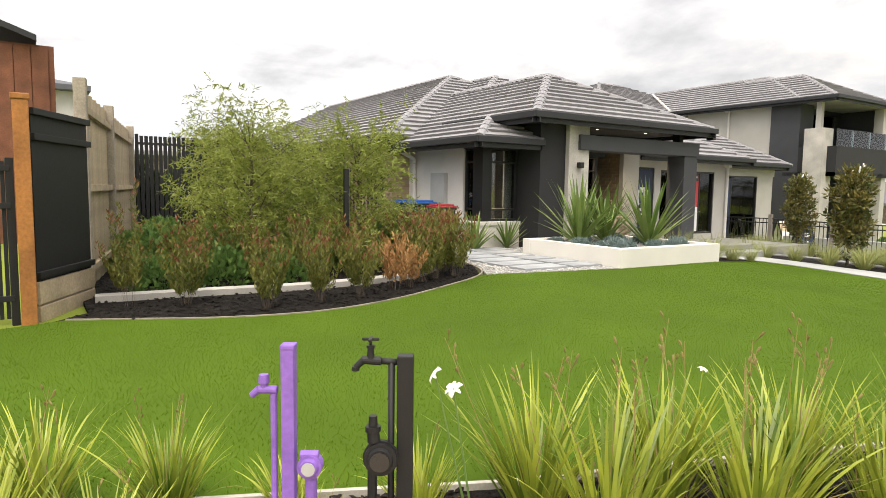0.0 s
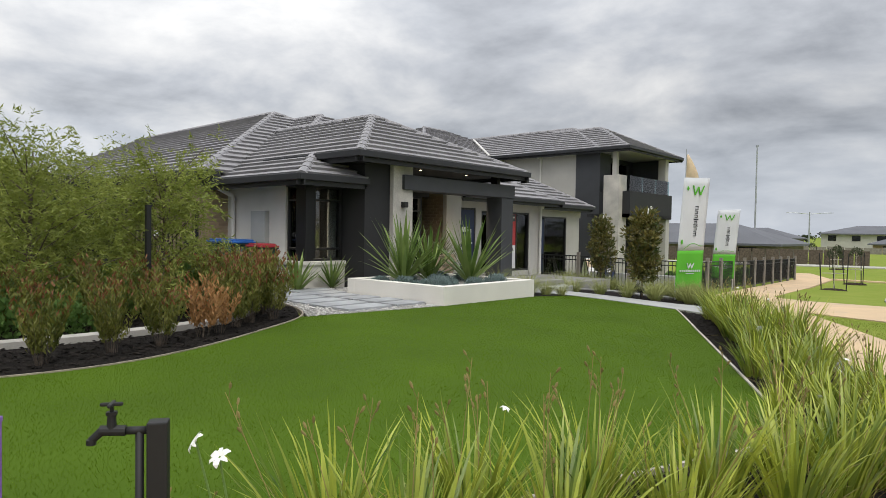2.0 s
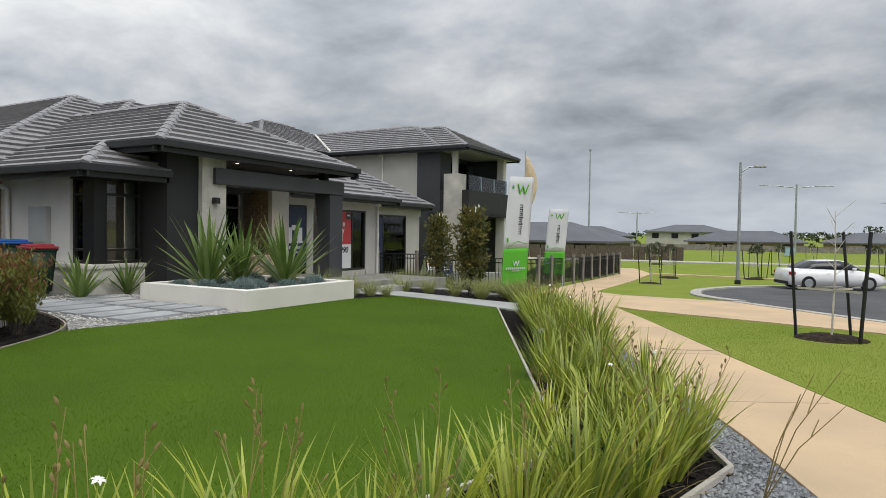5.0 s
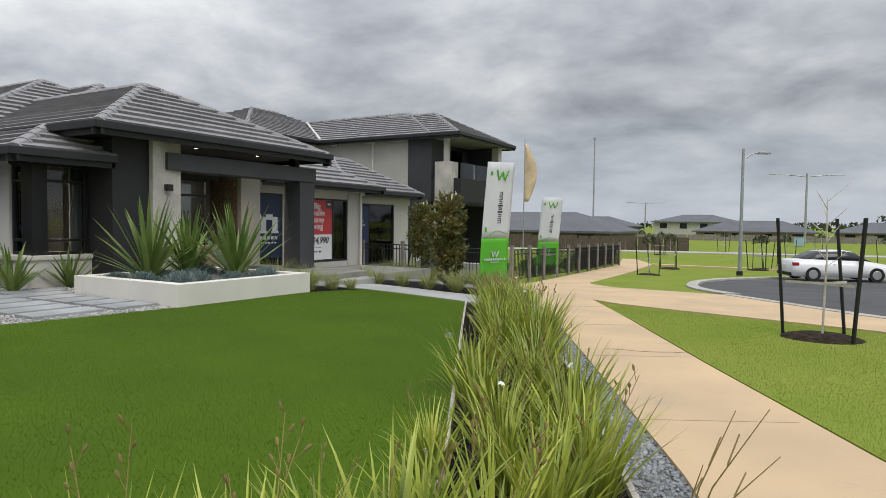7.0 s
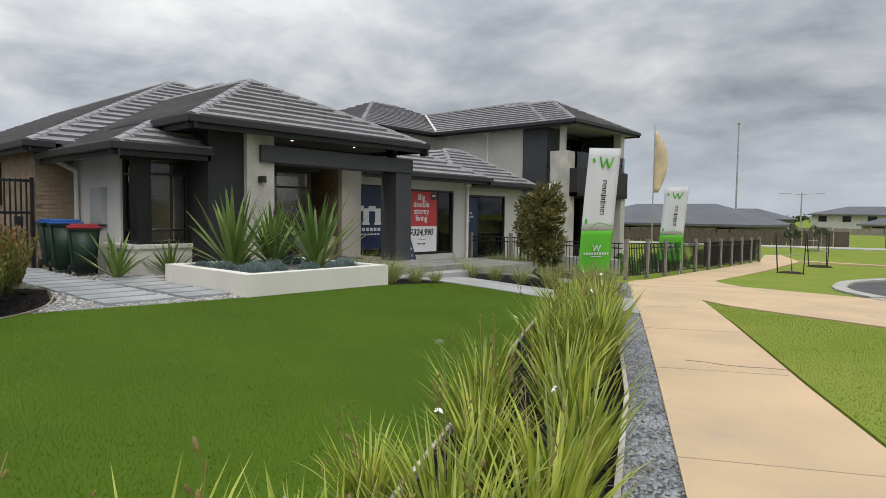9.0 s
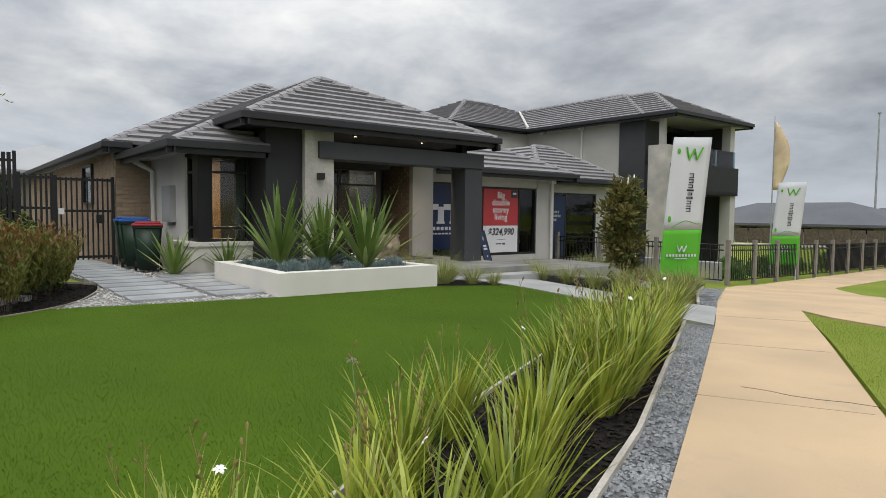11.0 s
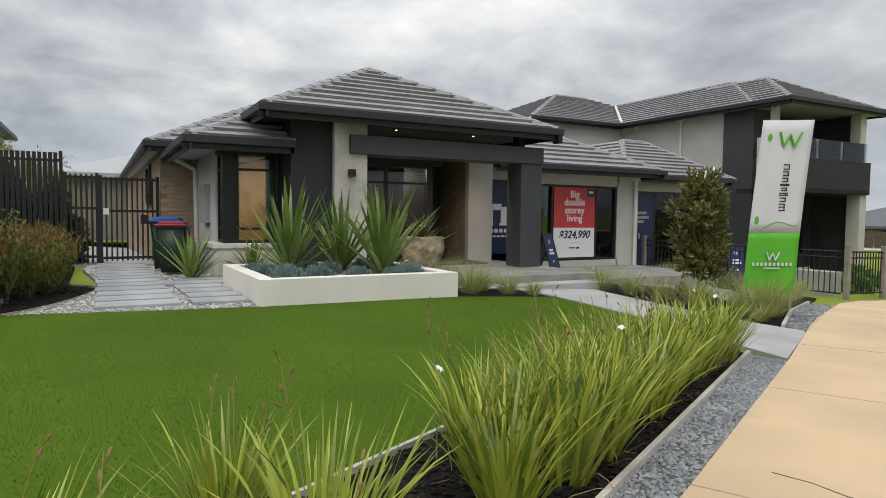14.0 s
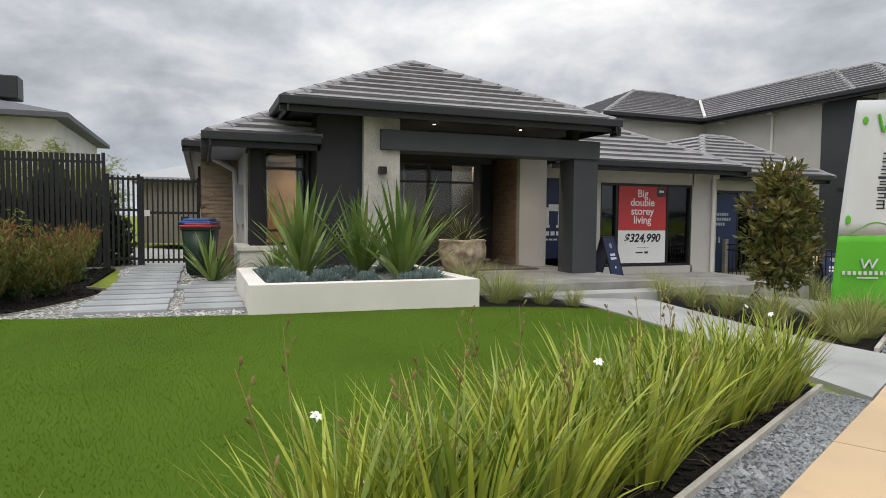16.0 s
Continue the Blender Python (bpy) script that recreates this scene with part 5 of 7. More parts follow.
def sword_plant(x, y, z, me, size, label, group):
    t = thing("sword_leaf_plant", label, "plant", group, at=pose(x, y, z, 0, 0, rng.uniform(0, 360)) @ Matrix.Scale(size, 4))
    share("leaves", me, t, Matrix())
    bm = lathe(bmesh.new(), [(0.05, -0.1), (0.055, 0.05), (0.03, 0.16)], 10)
    part("stem", bm, M_BARK, t)


YUC = [raw("leaves", *fan(46, 0.9, 1.35, 0.09, 0.1, rng, 3, 64), M_YUCCA) for _ in range(3)]
for i, (x, y, s) in enumerate(((-8.75, 8.95, 0.98), (-8.1, 10.08, 1.0), (-8.85, 9.75, 0.92))):
    sword_plant(x, y, 0.5, YUC[i], s, "large spiky sword leaf plant in the white planter", "sword leaf plants in the planter")
FLAX = raw("leaves", *fan(32, 0.55, 0.9, 0.075, 0.1, rng, 5, 70), M_YUCCA)
for x, y, s in ((-10.55, 7.88, 0.98), (-10.72, 8.85, 0.85)):
    sword_plant(x, y, 0.28, FLAX, s, "small spiky flax plant in pale pebbles", "flax plants by the bay window")


def clump_mesh(n, rx, rz, leaf, wide, material, rng, name="leaves", up=0.25):
    """A loose mound of small leaves."""
    v, f = [], []
    for _ in range(n):
        d = Vector((rng.gauss(0, 1), rng.gauss(0, 1), abs(rng.gauss(0, 1)))).normalized()
        r = rng.uniform(0.72, 1.05)
        lump = 0.82 + 0.25 * noise.noise(d * 2.3 + Vector((n, 0, 0)))
        c = Vector((d.x * rx, d.y * rx, d.z * rz)) * r * lump
        g = (d + Vector((rng.uniform(-0.7, 0.7), rng.uniform(-0.7, 0.7), up + rng.uniform(-0.3, 0.7)))).normalized()
        s = g.cross(Vector((rng.uniform(-1, 1), rng.uniform(-1, 1), rng.uniform(-1, 1)))).normalized()
        l, w = leaf * rng.uniform(0.7, 1.3), wide * rng.uniform(0.7, 1.3)
        k = len(v)
        v += [c, c + g * l * 0.5 + s * w, c + g * l, c + g * l * 0.5 - s * w]
        f.append((k, k + 1, k + 2, k + 3))
    return raw(name, v, f, material)


def mound(name, x, y, z, me, size, label, group, category="shrub"):
    t = thing(name, label, category, group, at=pose(x, y, z, 0, 0, rng.uniform(0, 360)) @ Matrix.Diagonal((size, size, size * rng.uniform(0.85, 1.15), 1)))
    share("foliage", me, t, Matrix())
    return t


SILV = [clump_mesh(900, 0.24, 0.2, 0.07, 0.008, M_SILVER, rng, "foliage", 0.6) for _ in range(3)]
for x, y, s in ((-7.55, 8.6, 0.95), (-7.75, 9.05, 0.9), (-7.5, 9.5, 0.8), (-7.6, 10.25, 0.95), (-8.3, 8.55, 0.95), (-8.35, 9.4, 0.8), (-8.9, 8.5, 0.8), (-9.0, 10.2, 0.9), (-8.5, 10.3, 0.8), (-8.0, 8.75, 0.7), (-7.5, 10.0, 0.75), (-9.0, 9.3, 0.8)):
    mound("silver_shrub", x, y, 0.5, rng.choice(SILV), s, "low silver blue groundcover mound in the planter", "silver mounds in the planter")
JADE = [clump_mesh(1100, 0.46, 0.5, 0.075, 0.026, M_JADE, rng, "foliage", 0.4) for _ in range(3)]
for i in range(34):
    x, y = -8.1 - 1.02 * (i % 6) - rng.uniform(0, 0.5), 1.9 + 0.75 * (i // 6) + rng.uniform(-0.2, 0.2)
    if y < fence_y(x) + 0.45 or y > 5.9 or (x > -8.6 and y > 4.3):
        continue
    mound("round_leaf_shrub", x, y, 0.28, rng.choice(JADE), rng.uniform(1.0, 1.4), "dense glossy green round leaf shrub", "round leaf shrubs in the side bed")


def wand_shrub(rng, stems, tall, wide, base_m, tip_m):
    """An upright shrub: many leafy wands, their tips another colour."""
    v, f, tv, tf, wv, wf = [], [], [], [], [], []
    for _ in range(stems):
        h, lean = rng.uniform(0, 6.283), rng.uniform(0.03, wide)
        b = Vector((0.06 * math.cos(h), 0.06 * math.sin(h), 0.02))
        L = tall * rng.uniform(0.6, 1.05)
        e = b + Vector((math.cos(h) * lean, math.sin(h) * lean, 1)).normalized() * L
        k = len(wv)
        sd = Vector((-math.sin(h), math.cos(h), 0)) * 0.002
        wv += [b - sd, b + sd, e + sd * 0.4, e - sd * 0.4]
        wf.append((k, k + 1, k + 2, k + 3))
        n = int(L * 58)
        for i in range(n):
            s = 0.22 + 0.78 * i / n
            c = b.lerp(e, s) + Vector((rng.gauss(0, 0.012), rng.gauss(0, 0.012), 0))
            a = rng.uniform(0, 6.283)
            g = Vector((math.cos(a) * 0.6, math.sin(a) * 0.6, 0.9)).normalized()
            sdv = g.cross(Vector((rng.uniform(-1, 1), rng.uniform(-1, 1), 0.2))).normalized()
            l, w = 0.066 * rng.uniform(0.7, 1.3), 0.0105
            V, Fc = (tv, tf) if s > 0.87 and rng.random() < 0.55 else (v, f)
            k = len(V)
            V += [c, c + g * l * 0.5 + sdv * w, c + g * l, c + g * l * 0.5 - sdv * w]
            Fc.append((k, k + 1, k + 2, k + 3))
    return raw("foliage", v, f, base_m), raw("red_tips", tv, tf, tip_m), raw("stems", wv, wf, M_BARK)


WANDS = [wand_shrub(rng, 38, 0.88, 0.5, M_SHRUB, M_TIP) for _ in range(3)]
RUSTY = wand_shrub(rng, 26, 0.62, 0.45, M_RUST, M_RUST)
SPIRE = wand_shrub(rng, 7, 1.5, 0.16, M_SHRUB, M_TIP)


def wand(x, y, meshes, s, label, group="red tipped shrubs round the side bed"):
    t = thing("tipped_shrub", label, "shrub", group, at=pose(x, y, ground_z(x, y) - 0.02, 0, 0, rng.uniform(0, 360)) @ Matrix.Scale(s, 4))
    for nm, me in zip(("foliage", "leaf_tip", "stem"), meshes):
        share(nm, me, t, Matrix())["kind"] = "stuff"


for x, y, s in ((-7.75, 1.3, 0.75), (-6.98, 1.75, 0.8), (-6.42, 2.4, 0.82), (-6.58, 3.02, 0.8), (-6.62, 3.5, 0.82), (-7.2, 4.65, 0.85), (-7.4, 4.95, 0.95), (-7.5, 5.35, 0.95), (-7.75, 5.15, 1.0), (-8.0, 5.5, 1.05), (-8.35, 5.65, 1.05), (-8.75, 5.85, 1.0), (-8.2, 5.05, 1.0), (-9.2, 6.05, 0.85), (-9.7, 6.1, 0.88), (-10.4, 5.9, 0.85), (-11.0, 5.9, 0.9), (-11.7, 5.85, 0.9), (-9.0, 5.3, 0.95), (-9.8, 5.4, 0.95), (-10.9, 5.2, 0.95), (-12.5, 5.8, 0.95), (-8.6, 5.3, 1.0), (-13.2, 5.8, 1.0), (-8.1, 2.0, 0.95), (-8.0, 3.35, 0.95), (-8.3, 2.7, 0.9), (-8.2, 4.1, 0.95)):
    wand(x, y, rng.choice(WANDS), s, "upright green shrub with reddish leaf tips in black mulch")
wand(-6.85, 4.05, RUSTY, 1.05, "small rusty brown dying shrub in black mulch")
wand(-6.95, 4.3, RUSTY, 0.85, "small rusty brown dying shrub in black mulch")
wand(-7.1, 1.25, SPIRE, 0.85, "tall thin reddish leafy spires beside the fence")


def feather_tree(x, y, tall, rad, seed, label):
    """A small tree with fine drooping sprays."""
    r = random.Random(seed)
    t = thing("feathery_tree", label, "tree", "feathery trees in the side bed", at=pose(x, y, 0.28))
    bm = bmesh.new()
    tube(bm, (0, 0, -0.05), (0.05, 0.03, tall * 0.45), 0.035, 0.024, 8)
    tube(bm, (0.05, 0.03, tall * 0.45), (0.0, 0.08, tall * 0.85), 0.024, 0.008, 8)
    tips = []
    for i in range(34):
        h = i * 2.4 + r.uniform(-0.4, 0.4)
        z0 = tall * (0.12 + 0.62 * i / 34)
        L = rad * r.uniform(0.6, 1.1) * (1.1 - 0.45 * i / 34)
        e = Vector((math.cos(h) * L, math.sin(h) * L, z0 + tall * r.uniform(0.08, 0.26)))
        tube(bm, (0.03, 0.03, z0), e, 0.010, 0.004, 5)
        tips.append((Vector((0.03, 0.03, z0)), e))
    part("trunk", bm, M_BARK, t)
    v, f = [], []
    for a, e in tips:
        for _ in range(34):
            s = r.uniform(0.3, 1.12)
            c = a.lerp(e, s) + Vector((r.gauss(0, 0.1), r.gauss(0, 0.1), r.gauss(0, 0.12)))
            d = Vector((r.gauss(0, 0.5), r.gauss(0, 0.5), r.uniform(-0.7, 0.8))) + (e - a).normalized() * 0.6
            d.normalize()
            L = r.uniform(0.16, 0.4)
            for j in range(15):
                q = c + d * L * j / 15 + Vector((0, 0, -0.16 * (j / 15) ** 2))
                g = (d * 0.6 + Vector((r.uniform(-1, 1), r.uniform(-1, 1), r.uniform(-1, 0.5)))).normalized()
                sd = g.cross(Vector((r.uniform(-1, 1), r.uniform(-1, 1), r.uniform(-1, 1)))).normalized()
                l, w = r.uniform(0.05, 0.10), 0.0075
                k = len(v)
                v += [q, q + g * l * 0.5 + sd * w, q + g * l, q + g * l * 0.5 - sd * w]
                f.append((k, k + 1, k + 2, k + 3))
    ob = new("crown", raw("crown", v, f, M_WILLOW))
    ob.parent = t
    return t


feather_tree(-9.1, 3.0, 2.45, 1.0, 3, "young feathery light green tree, staked")
feather_tree(-9.0, 4.55, 2.4, 0.9, 8, "young feathery light green tree beside a stake")
HEDGE = clump_mesh(3400, 0.72, 1.95, 0.13, 0.035, M_HEDGE, rng, "foliage", 0.4)
for y in (2.6, 3.4, 4.2, 5.0, 5.75):
    mound("hedge_shrub", -14.98, y, 0.25, HEDGE, 1.0, "tall dense green hedge shrub behind the slat fence", "hedge behind the slat fence")
feather_tree(-16.2, 4.3, 2.75, 1.0, 15, "feathery light green tree behind the slat fence")
feather_tree(-17.4, 5.3, 2.5, 0.7, 16, "feathery light green tree behind the gate")
feather_tree(-10.6, 3.6, 2.3, 0.95, 5, "young feathery light green tree behind")
bm = box(bmesh.new(), -8.42, -8.36, 4.1, 4.16, 0.2, 1.75, 0.005)
solid("tree_stake", bm, M_BLACK, "black timber stake beside the feathery tree", "stake")
bm = tube(bmesh.new(), (-8.39, 4.0, 0.72), (-8.75, 4.5, 0.62), 0.025)
solid("tree_stake", bm, M_BLACK, "leaning black timber brace by the stake", "stake")


def magnolia(x, y, z, tall, rad, seed, label):
    r = random.Random(seed)
    t = thing("magnolia_tree", label, "tree", "magnolias by the entry", at=pose(x, y, z))
    bm = tube(bmesh.new(), (0, 0, -0.05), (0.02, 0, tall * 0.9), 0.03, 0.012, 8)
    v, f = [], []
    cents = [Vector((0, 0, tall * 0.6))]
    for i in range(30):
        h = i * 2.4
        zz = tall * (0.22 + 0.76 * i / 30)
        rr = rad * math.sin(math.pi * min(1, (0.16 + 0.8 * i / 30))) ** 0.6 * r.uniform(0.35, 0.85)
        e = Vector((math.cos(h) * rr, math.sin(h) * rr, zz))
        tube(bm, (0, 0, zz - 0.15), e, 0.008, 0.003, 5)
        cents.append(e)
    for c0 in cents:
        for _ in range(80):
            d = Vector((r.gauss(0, 1), r.gauss(0, 1), r.gauss(0, 1))).normalized()
            c = c0 + d * r.uniform(0.05, 0.19)
            g = (d + Vector((0, 0, 0.5)) + Vector((r.uniform(-0.6, 0.6), r.uniform(-0.6, 0.6), r.uniform(-0.6, 0.6)))).normalized()
            s = g.cross(Vector((r.uniform(-1, 1), r.uniform(-1, 1), r.uniform(-1, 1)))).normalized()
            up_ = g.cross(s) * 0.012
            l, w = r.uniform(0.09, 0.15), r.uniform(0.022, 0.034)
            k = len(v)
            v += [c, c + g * l * 0.45 + s * w + up_, c + g * l, c + g * l * 0.45 - s * w + up_]
            f += [(k, k + 1, k + 2), (k, k + 2, k + 3)]
    part("trunk", bm, M_BARK, t)
    ob = new("crown", raw("crown", v, f, M_MAGN))
    ob.parent = t
    bm = bmesh.new()
    for _ in range(6):
        h = r.uniform(0, 6.28)
        c = Vector((math.cos(h) * rad * 0.4, math.sin(h) * rad * 0.4, tall * r.uniform(0.97, 1.04)))
        bmesh.ops.create_icosphere(bm, subdivisions=1, radius=1.0, matrix=Matrix.Translation(c) @ Matrix.Diagonal((0.018, 0.018, 0.045, 1)))
    b = part("flower_bud", bm, M_PETAL, t, "pale flower buds")
    b["kind"] = "stuff"


magnolia(-6.93, 15.1, 0.02, 2.02, 0.45, 21, "narrow bronze backed magnolia tree by the entry walk")
magnolia(-10.42, 19.63, -0.12, 2.1, 0.42, 22, "bronze backed magnolia tree by the office")

FEAT = [raw("leaves", *tuft(300, 0.10, 0.35, 0.68, 0.0065, 40, 70, 5, rng), M_FEATHER) for _ in range(3)]


def soft_grass(x, y, s, g="soft grasses by the entry"):
    t = thing("soft_grass", "soft pale green tussock grass in dark mulch", "grass", g, at=pose(x, y, ground_z(x, y) - 0.01, 0, 0, rng.uniform(0, 360)) @ Matrix.Scale(s, 4))
    share("leaves", rng.choice(FEAT), t, Matrix())


for x, y, s in ((-7.5, 11.15, 1.0), (-7.45, 11.75, 0.8), (-8.1, 11.0, 1.1), (-7.3, 12.1, 0.6), (-7.9, 11.6, 0.8), (-8.3, 14.35, 0.9), (-7.6, 14.3, 0.9), (-6.9, 14.25, 0.9), (-6.2, 14.2, 1.0), (-5.5, 14.3, 1.0), (-9.0, 14.8, 0.9), (-5.9, 14.9, 0.9), (-6.5, 14.7, 0.8), (-5.3, 14.6, 1.1), (-6.2, 15.9, 1.1), (-5.9, 15.3, 1.0), (-6.7, 16.9, 1.0), (-7.1, 17.6, 1.0), (-6.5, 16.3, 1.1), (-10.2, 19.9, 1.2), (-10.9, 20.0, 1.2), (-11.5, 20.1, 1.2), (-12.0, 20.2, 1.2), (-9.5, 19.9, 1.0), (-8.6, 19.6, 1.0), (-8.0, 19.3, 1.0), (-12.3, 20.8, 1.1), (-11.2, 20.8, 1.1)):
    soft_grass(x, y, s)
for i in range(6):
    soft_grass(-5.0 - 0.3 * i + rng.uniform(-0.1, 0.1), 14.05 + 0.42 * i, rng.uniform(0.55, 0.8))

# bowl with a cycad by the front door
pot = thing("pot", "round weathered glazed pot on the porch", "pot", at=pose(-10.6, 11.95, 0.32) @ Matrix.Diagonal((1.12, 1.12, 1.05, 1)))
part("bowl", lathe(bmesh.new(), [(0.2, 0), (0.3, 0.14), (0.37, 0.32), (0.375, 0.44), (0.35, 0.53), (0.375, 0.57), (0.34, 0.58), (0.31, 0.5), (0.0, 0.5)], 28), M_POT, pot, smooth=True)
palm = thing("palm", "small green arching palm in the pot", "plant", at=pose(-10.6, 11.95, 0.84))
share("leaves", raw("leaves", *fan(70, 0.4, 0.62, 0.026, 0.1, rng, 20, 88), M_PALM), palm, Matrix())


# ---- lettering ----
def letters(text, size, material, name="lettering", slant=0.0, heavy=0.004):
    """Flat lettering as a mesh, centred, in its own xy plane."""
    cu = bpy.data.curves.new(name, "FONT")
    cu.body, cu.size, cu.align_x, cu.align_y, cu.extrude = text, size, "CENTER", "CENTER", 0.001
    cu.space_line, cu.shear, cu.offset = 0.85, slant, heavy
    ob = new(name, cu)
    me = bpy.data.meshes.new_from_object(ob.evaluated_get(bpy.context.evaluated_depsgraph_get()))
    bpy.data.objects.remove(ob)
    me.materials.clear()
    me.materials.append(material)
    return me


FRONT = pose(0, 0, 0, 90, 0, 90)


def on_front(x, y, z):
    """A pose on a wall that faces +x: text reads along +y."""
    return Matrix.Translation((x, y, z)) @ FRONT


def flat_bar(owner, x, y0, y1, z0, z1, material, name="print_bar", t=0.003):
    return part(name, box(bmesh.new(), x, x + t, y0, y1, z0, z1), material, owner)


# price poster behind the wide window
poster = thing("poster", "red and white price poster filling the window", "poster")
part("red_panel", box(bmesh.new(), -12.76, -12.752, 16.75, 18.1, 1.05, 2.08), M_RED, poster)
part("white_panel", box(bmesh.new(), -12.76, -12.752, 16.75, 18.1, 0.28, 1.045), M_PAPER, poster)
for i, w in enumerate(("Big", "double", "storey", "living")):
    share("lettering", letters(w, 0.25, M_PAPER), poster, on_front(-12.748, 17.42, 1.9 - 0.205 * i))
share("lettering", letters("$324,990", 0.27, M_INK, slant=0.25, heavy=0.008), poster, on_front(-12.748, 17.42, 0.86))
flat_bar(poster, -12.75, 17.3, 17.62, 0.645, 0.655, M_INK)
flat_bar(poster, -12.75, 17.25, 17.45, 0.51, 0.54, M_INK)
flat_bar(poster, -12.75, 17.5, 17.6, 0.5, 0.55, M_INK)
flat_bar(poster, -12.751, 17.82, 18.08, 1.84, 2.07, M_GREY, "badge")
flat_bar(poster, -12.747, 17.89, 18.02, 1.94, 1.99, M_PAPER)
# blue panel with a pale m-shaped mark
panel = thing("sign_panel", "navy blue window sign with a large white mark", "sign")
part("board", box(bmesh.new(), -12.76, -12.752, 14.55, 15.9, 0.42, 2.14), M_NAVY, panel)
bm = bmesh.new()
for y in (14.71, 15.14, 15.57):
    box(bm, -12.75, -12.745, y, y + 0.2, 1.16, 1.55)
box(bm, -12.75, -12.745, 14.66, 14.72, 1.5, 1.56)
for y in (14.9, 15.33):
    box(bm, -12.75, -12.745, y, y + 0.26, 1.47, 1.62)
for y in (14.66, 15.1, 15.54):
    box(bm, -12.75, -12.745, y, y + 0.27, 1.1, 1.16)
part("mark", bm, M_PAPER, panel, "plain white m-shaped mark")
for i in range(8):
    flat_bar(panel, -12.75, 14.68 + i * 0.14, 14.78 + i * 0.14, 0.93, 1.02, M_PAPER)
for i in range(9):
    flat_bar(panel, -12.75, 14.68 + i * 0.12, 14.77 + i * 0.12, 0.82, 0.86, M_PAPER)
# navy decal on the office glazing
decal = thing("sign_panel", "navy blue window decal with pale unreadable lines", "sign")
part("board", box(bmesh.new(), -13.70, -13.692, 20.0, 21.25, -0.02, 2.0), M_NAVY, decal)
for i, n in enumerate((9, 11, 6)):
    for k in range(n):
        flat_bar(decal, -13.69, 20.62 - n * 0.04 + k * 0.08, 20.675 - n * 0.04 + k * 0.08, 1.42 - 0.13 * i, 1.5 - 0.13 * i, M_ALU)
flat_bar(decal, -13.69, 20.5, 20.56, 0.7, 0.86, M_ALU)
flat_bar(decal, -13.69, 20.64, 20.7, 0.7, 0.86, M_ALU)


def a_board(x, y, z, turn, face_m, label, tall=0.95, wide=0.55, stripe=None):
    """A folding pavement sign: two leaning frames."""
    t = thing("a_frame_sign", label, "sign", "folding signs", at=pose(x, y, z, 0, 0, turn))
    for s in (-1, 1):
        lean = Matrix.Translation((0, -0.27 * s, 0)) @ pose(0, 0, 0, -16 * s, 0, 0)
        fr = bmesh.new()
        for b in ((-wide / 2, -wide / 2 + 0.035, 0, tall), (wide / 2 - 0.035, wide / 2, 0, tall), (-wide / 2, wide / 2, tall - 0.035, tall), (-wide / 2, wide / 2, 0.08, 0.115)):
            box(fr, b[0], b[1], -0.012, 0.012, b[2], b[3], 0.004)
        f = part("frame", fr, M_BLACK, t)
        f.matrix_basis = lean
        p = part("face", box(bmesh.new(), -wide / 2 + 0.035, wide / 2 - 0.035, -0.006, 0.006, 0.115, tall - 0.035), face_m, t)
        p.matrix_basis = lean
        if s == 1:
            marks = bmesh.new()
            tube(marks, (0, -0.0075, 0.74), (0, -0.0095, 0.74), 0.06, seg=20)
            part("badge", marks, M_ALU, t).matrix_basis = lean
            for z0, w in ((0.52, 0.22), (0.44, 0.26), (0.25, 0.06)):
                b = part("print_bar", box(bmesh.new(), -w / 2, w / 2, -0.0095, -0.0075, z0, z0 + 0.05), M_PAPER, t)
                b.matrix_basis = lean
            if stripe:
                b = part("stripe", box(bmesh.new(), -wide / 2 + 0.04, wide / 2 - 0.04, -0.0125, -0.01, 0.5, 0.82), stripe, t)
                b.matrix_basis = lean
    return t


a_board(-11.75, 15.75, 0.03, 118, M_NAVY, "navy folding pavement sign standing on the porch")
a_board(-12.9, 23.3, -0.33, 80, M_PAPER, "white folding sign with an orange panel", 0.9, 0.5, M_PEACH)
a_board(-11.4, 21.9, -0.33, 70, M_NAVY, "navy folding pavement sign behind the railing")


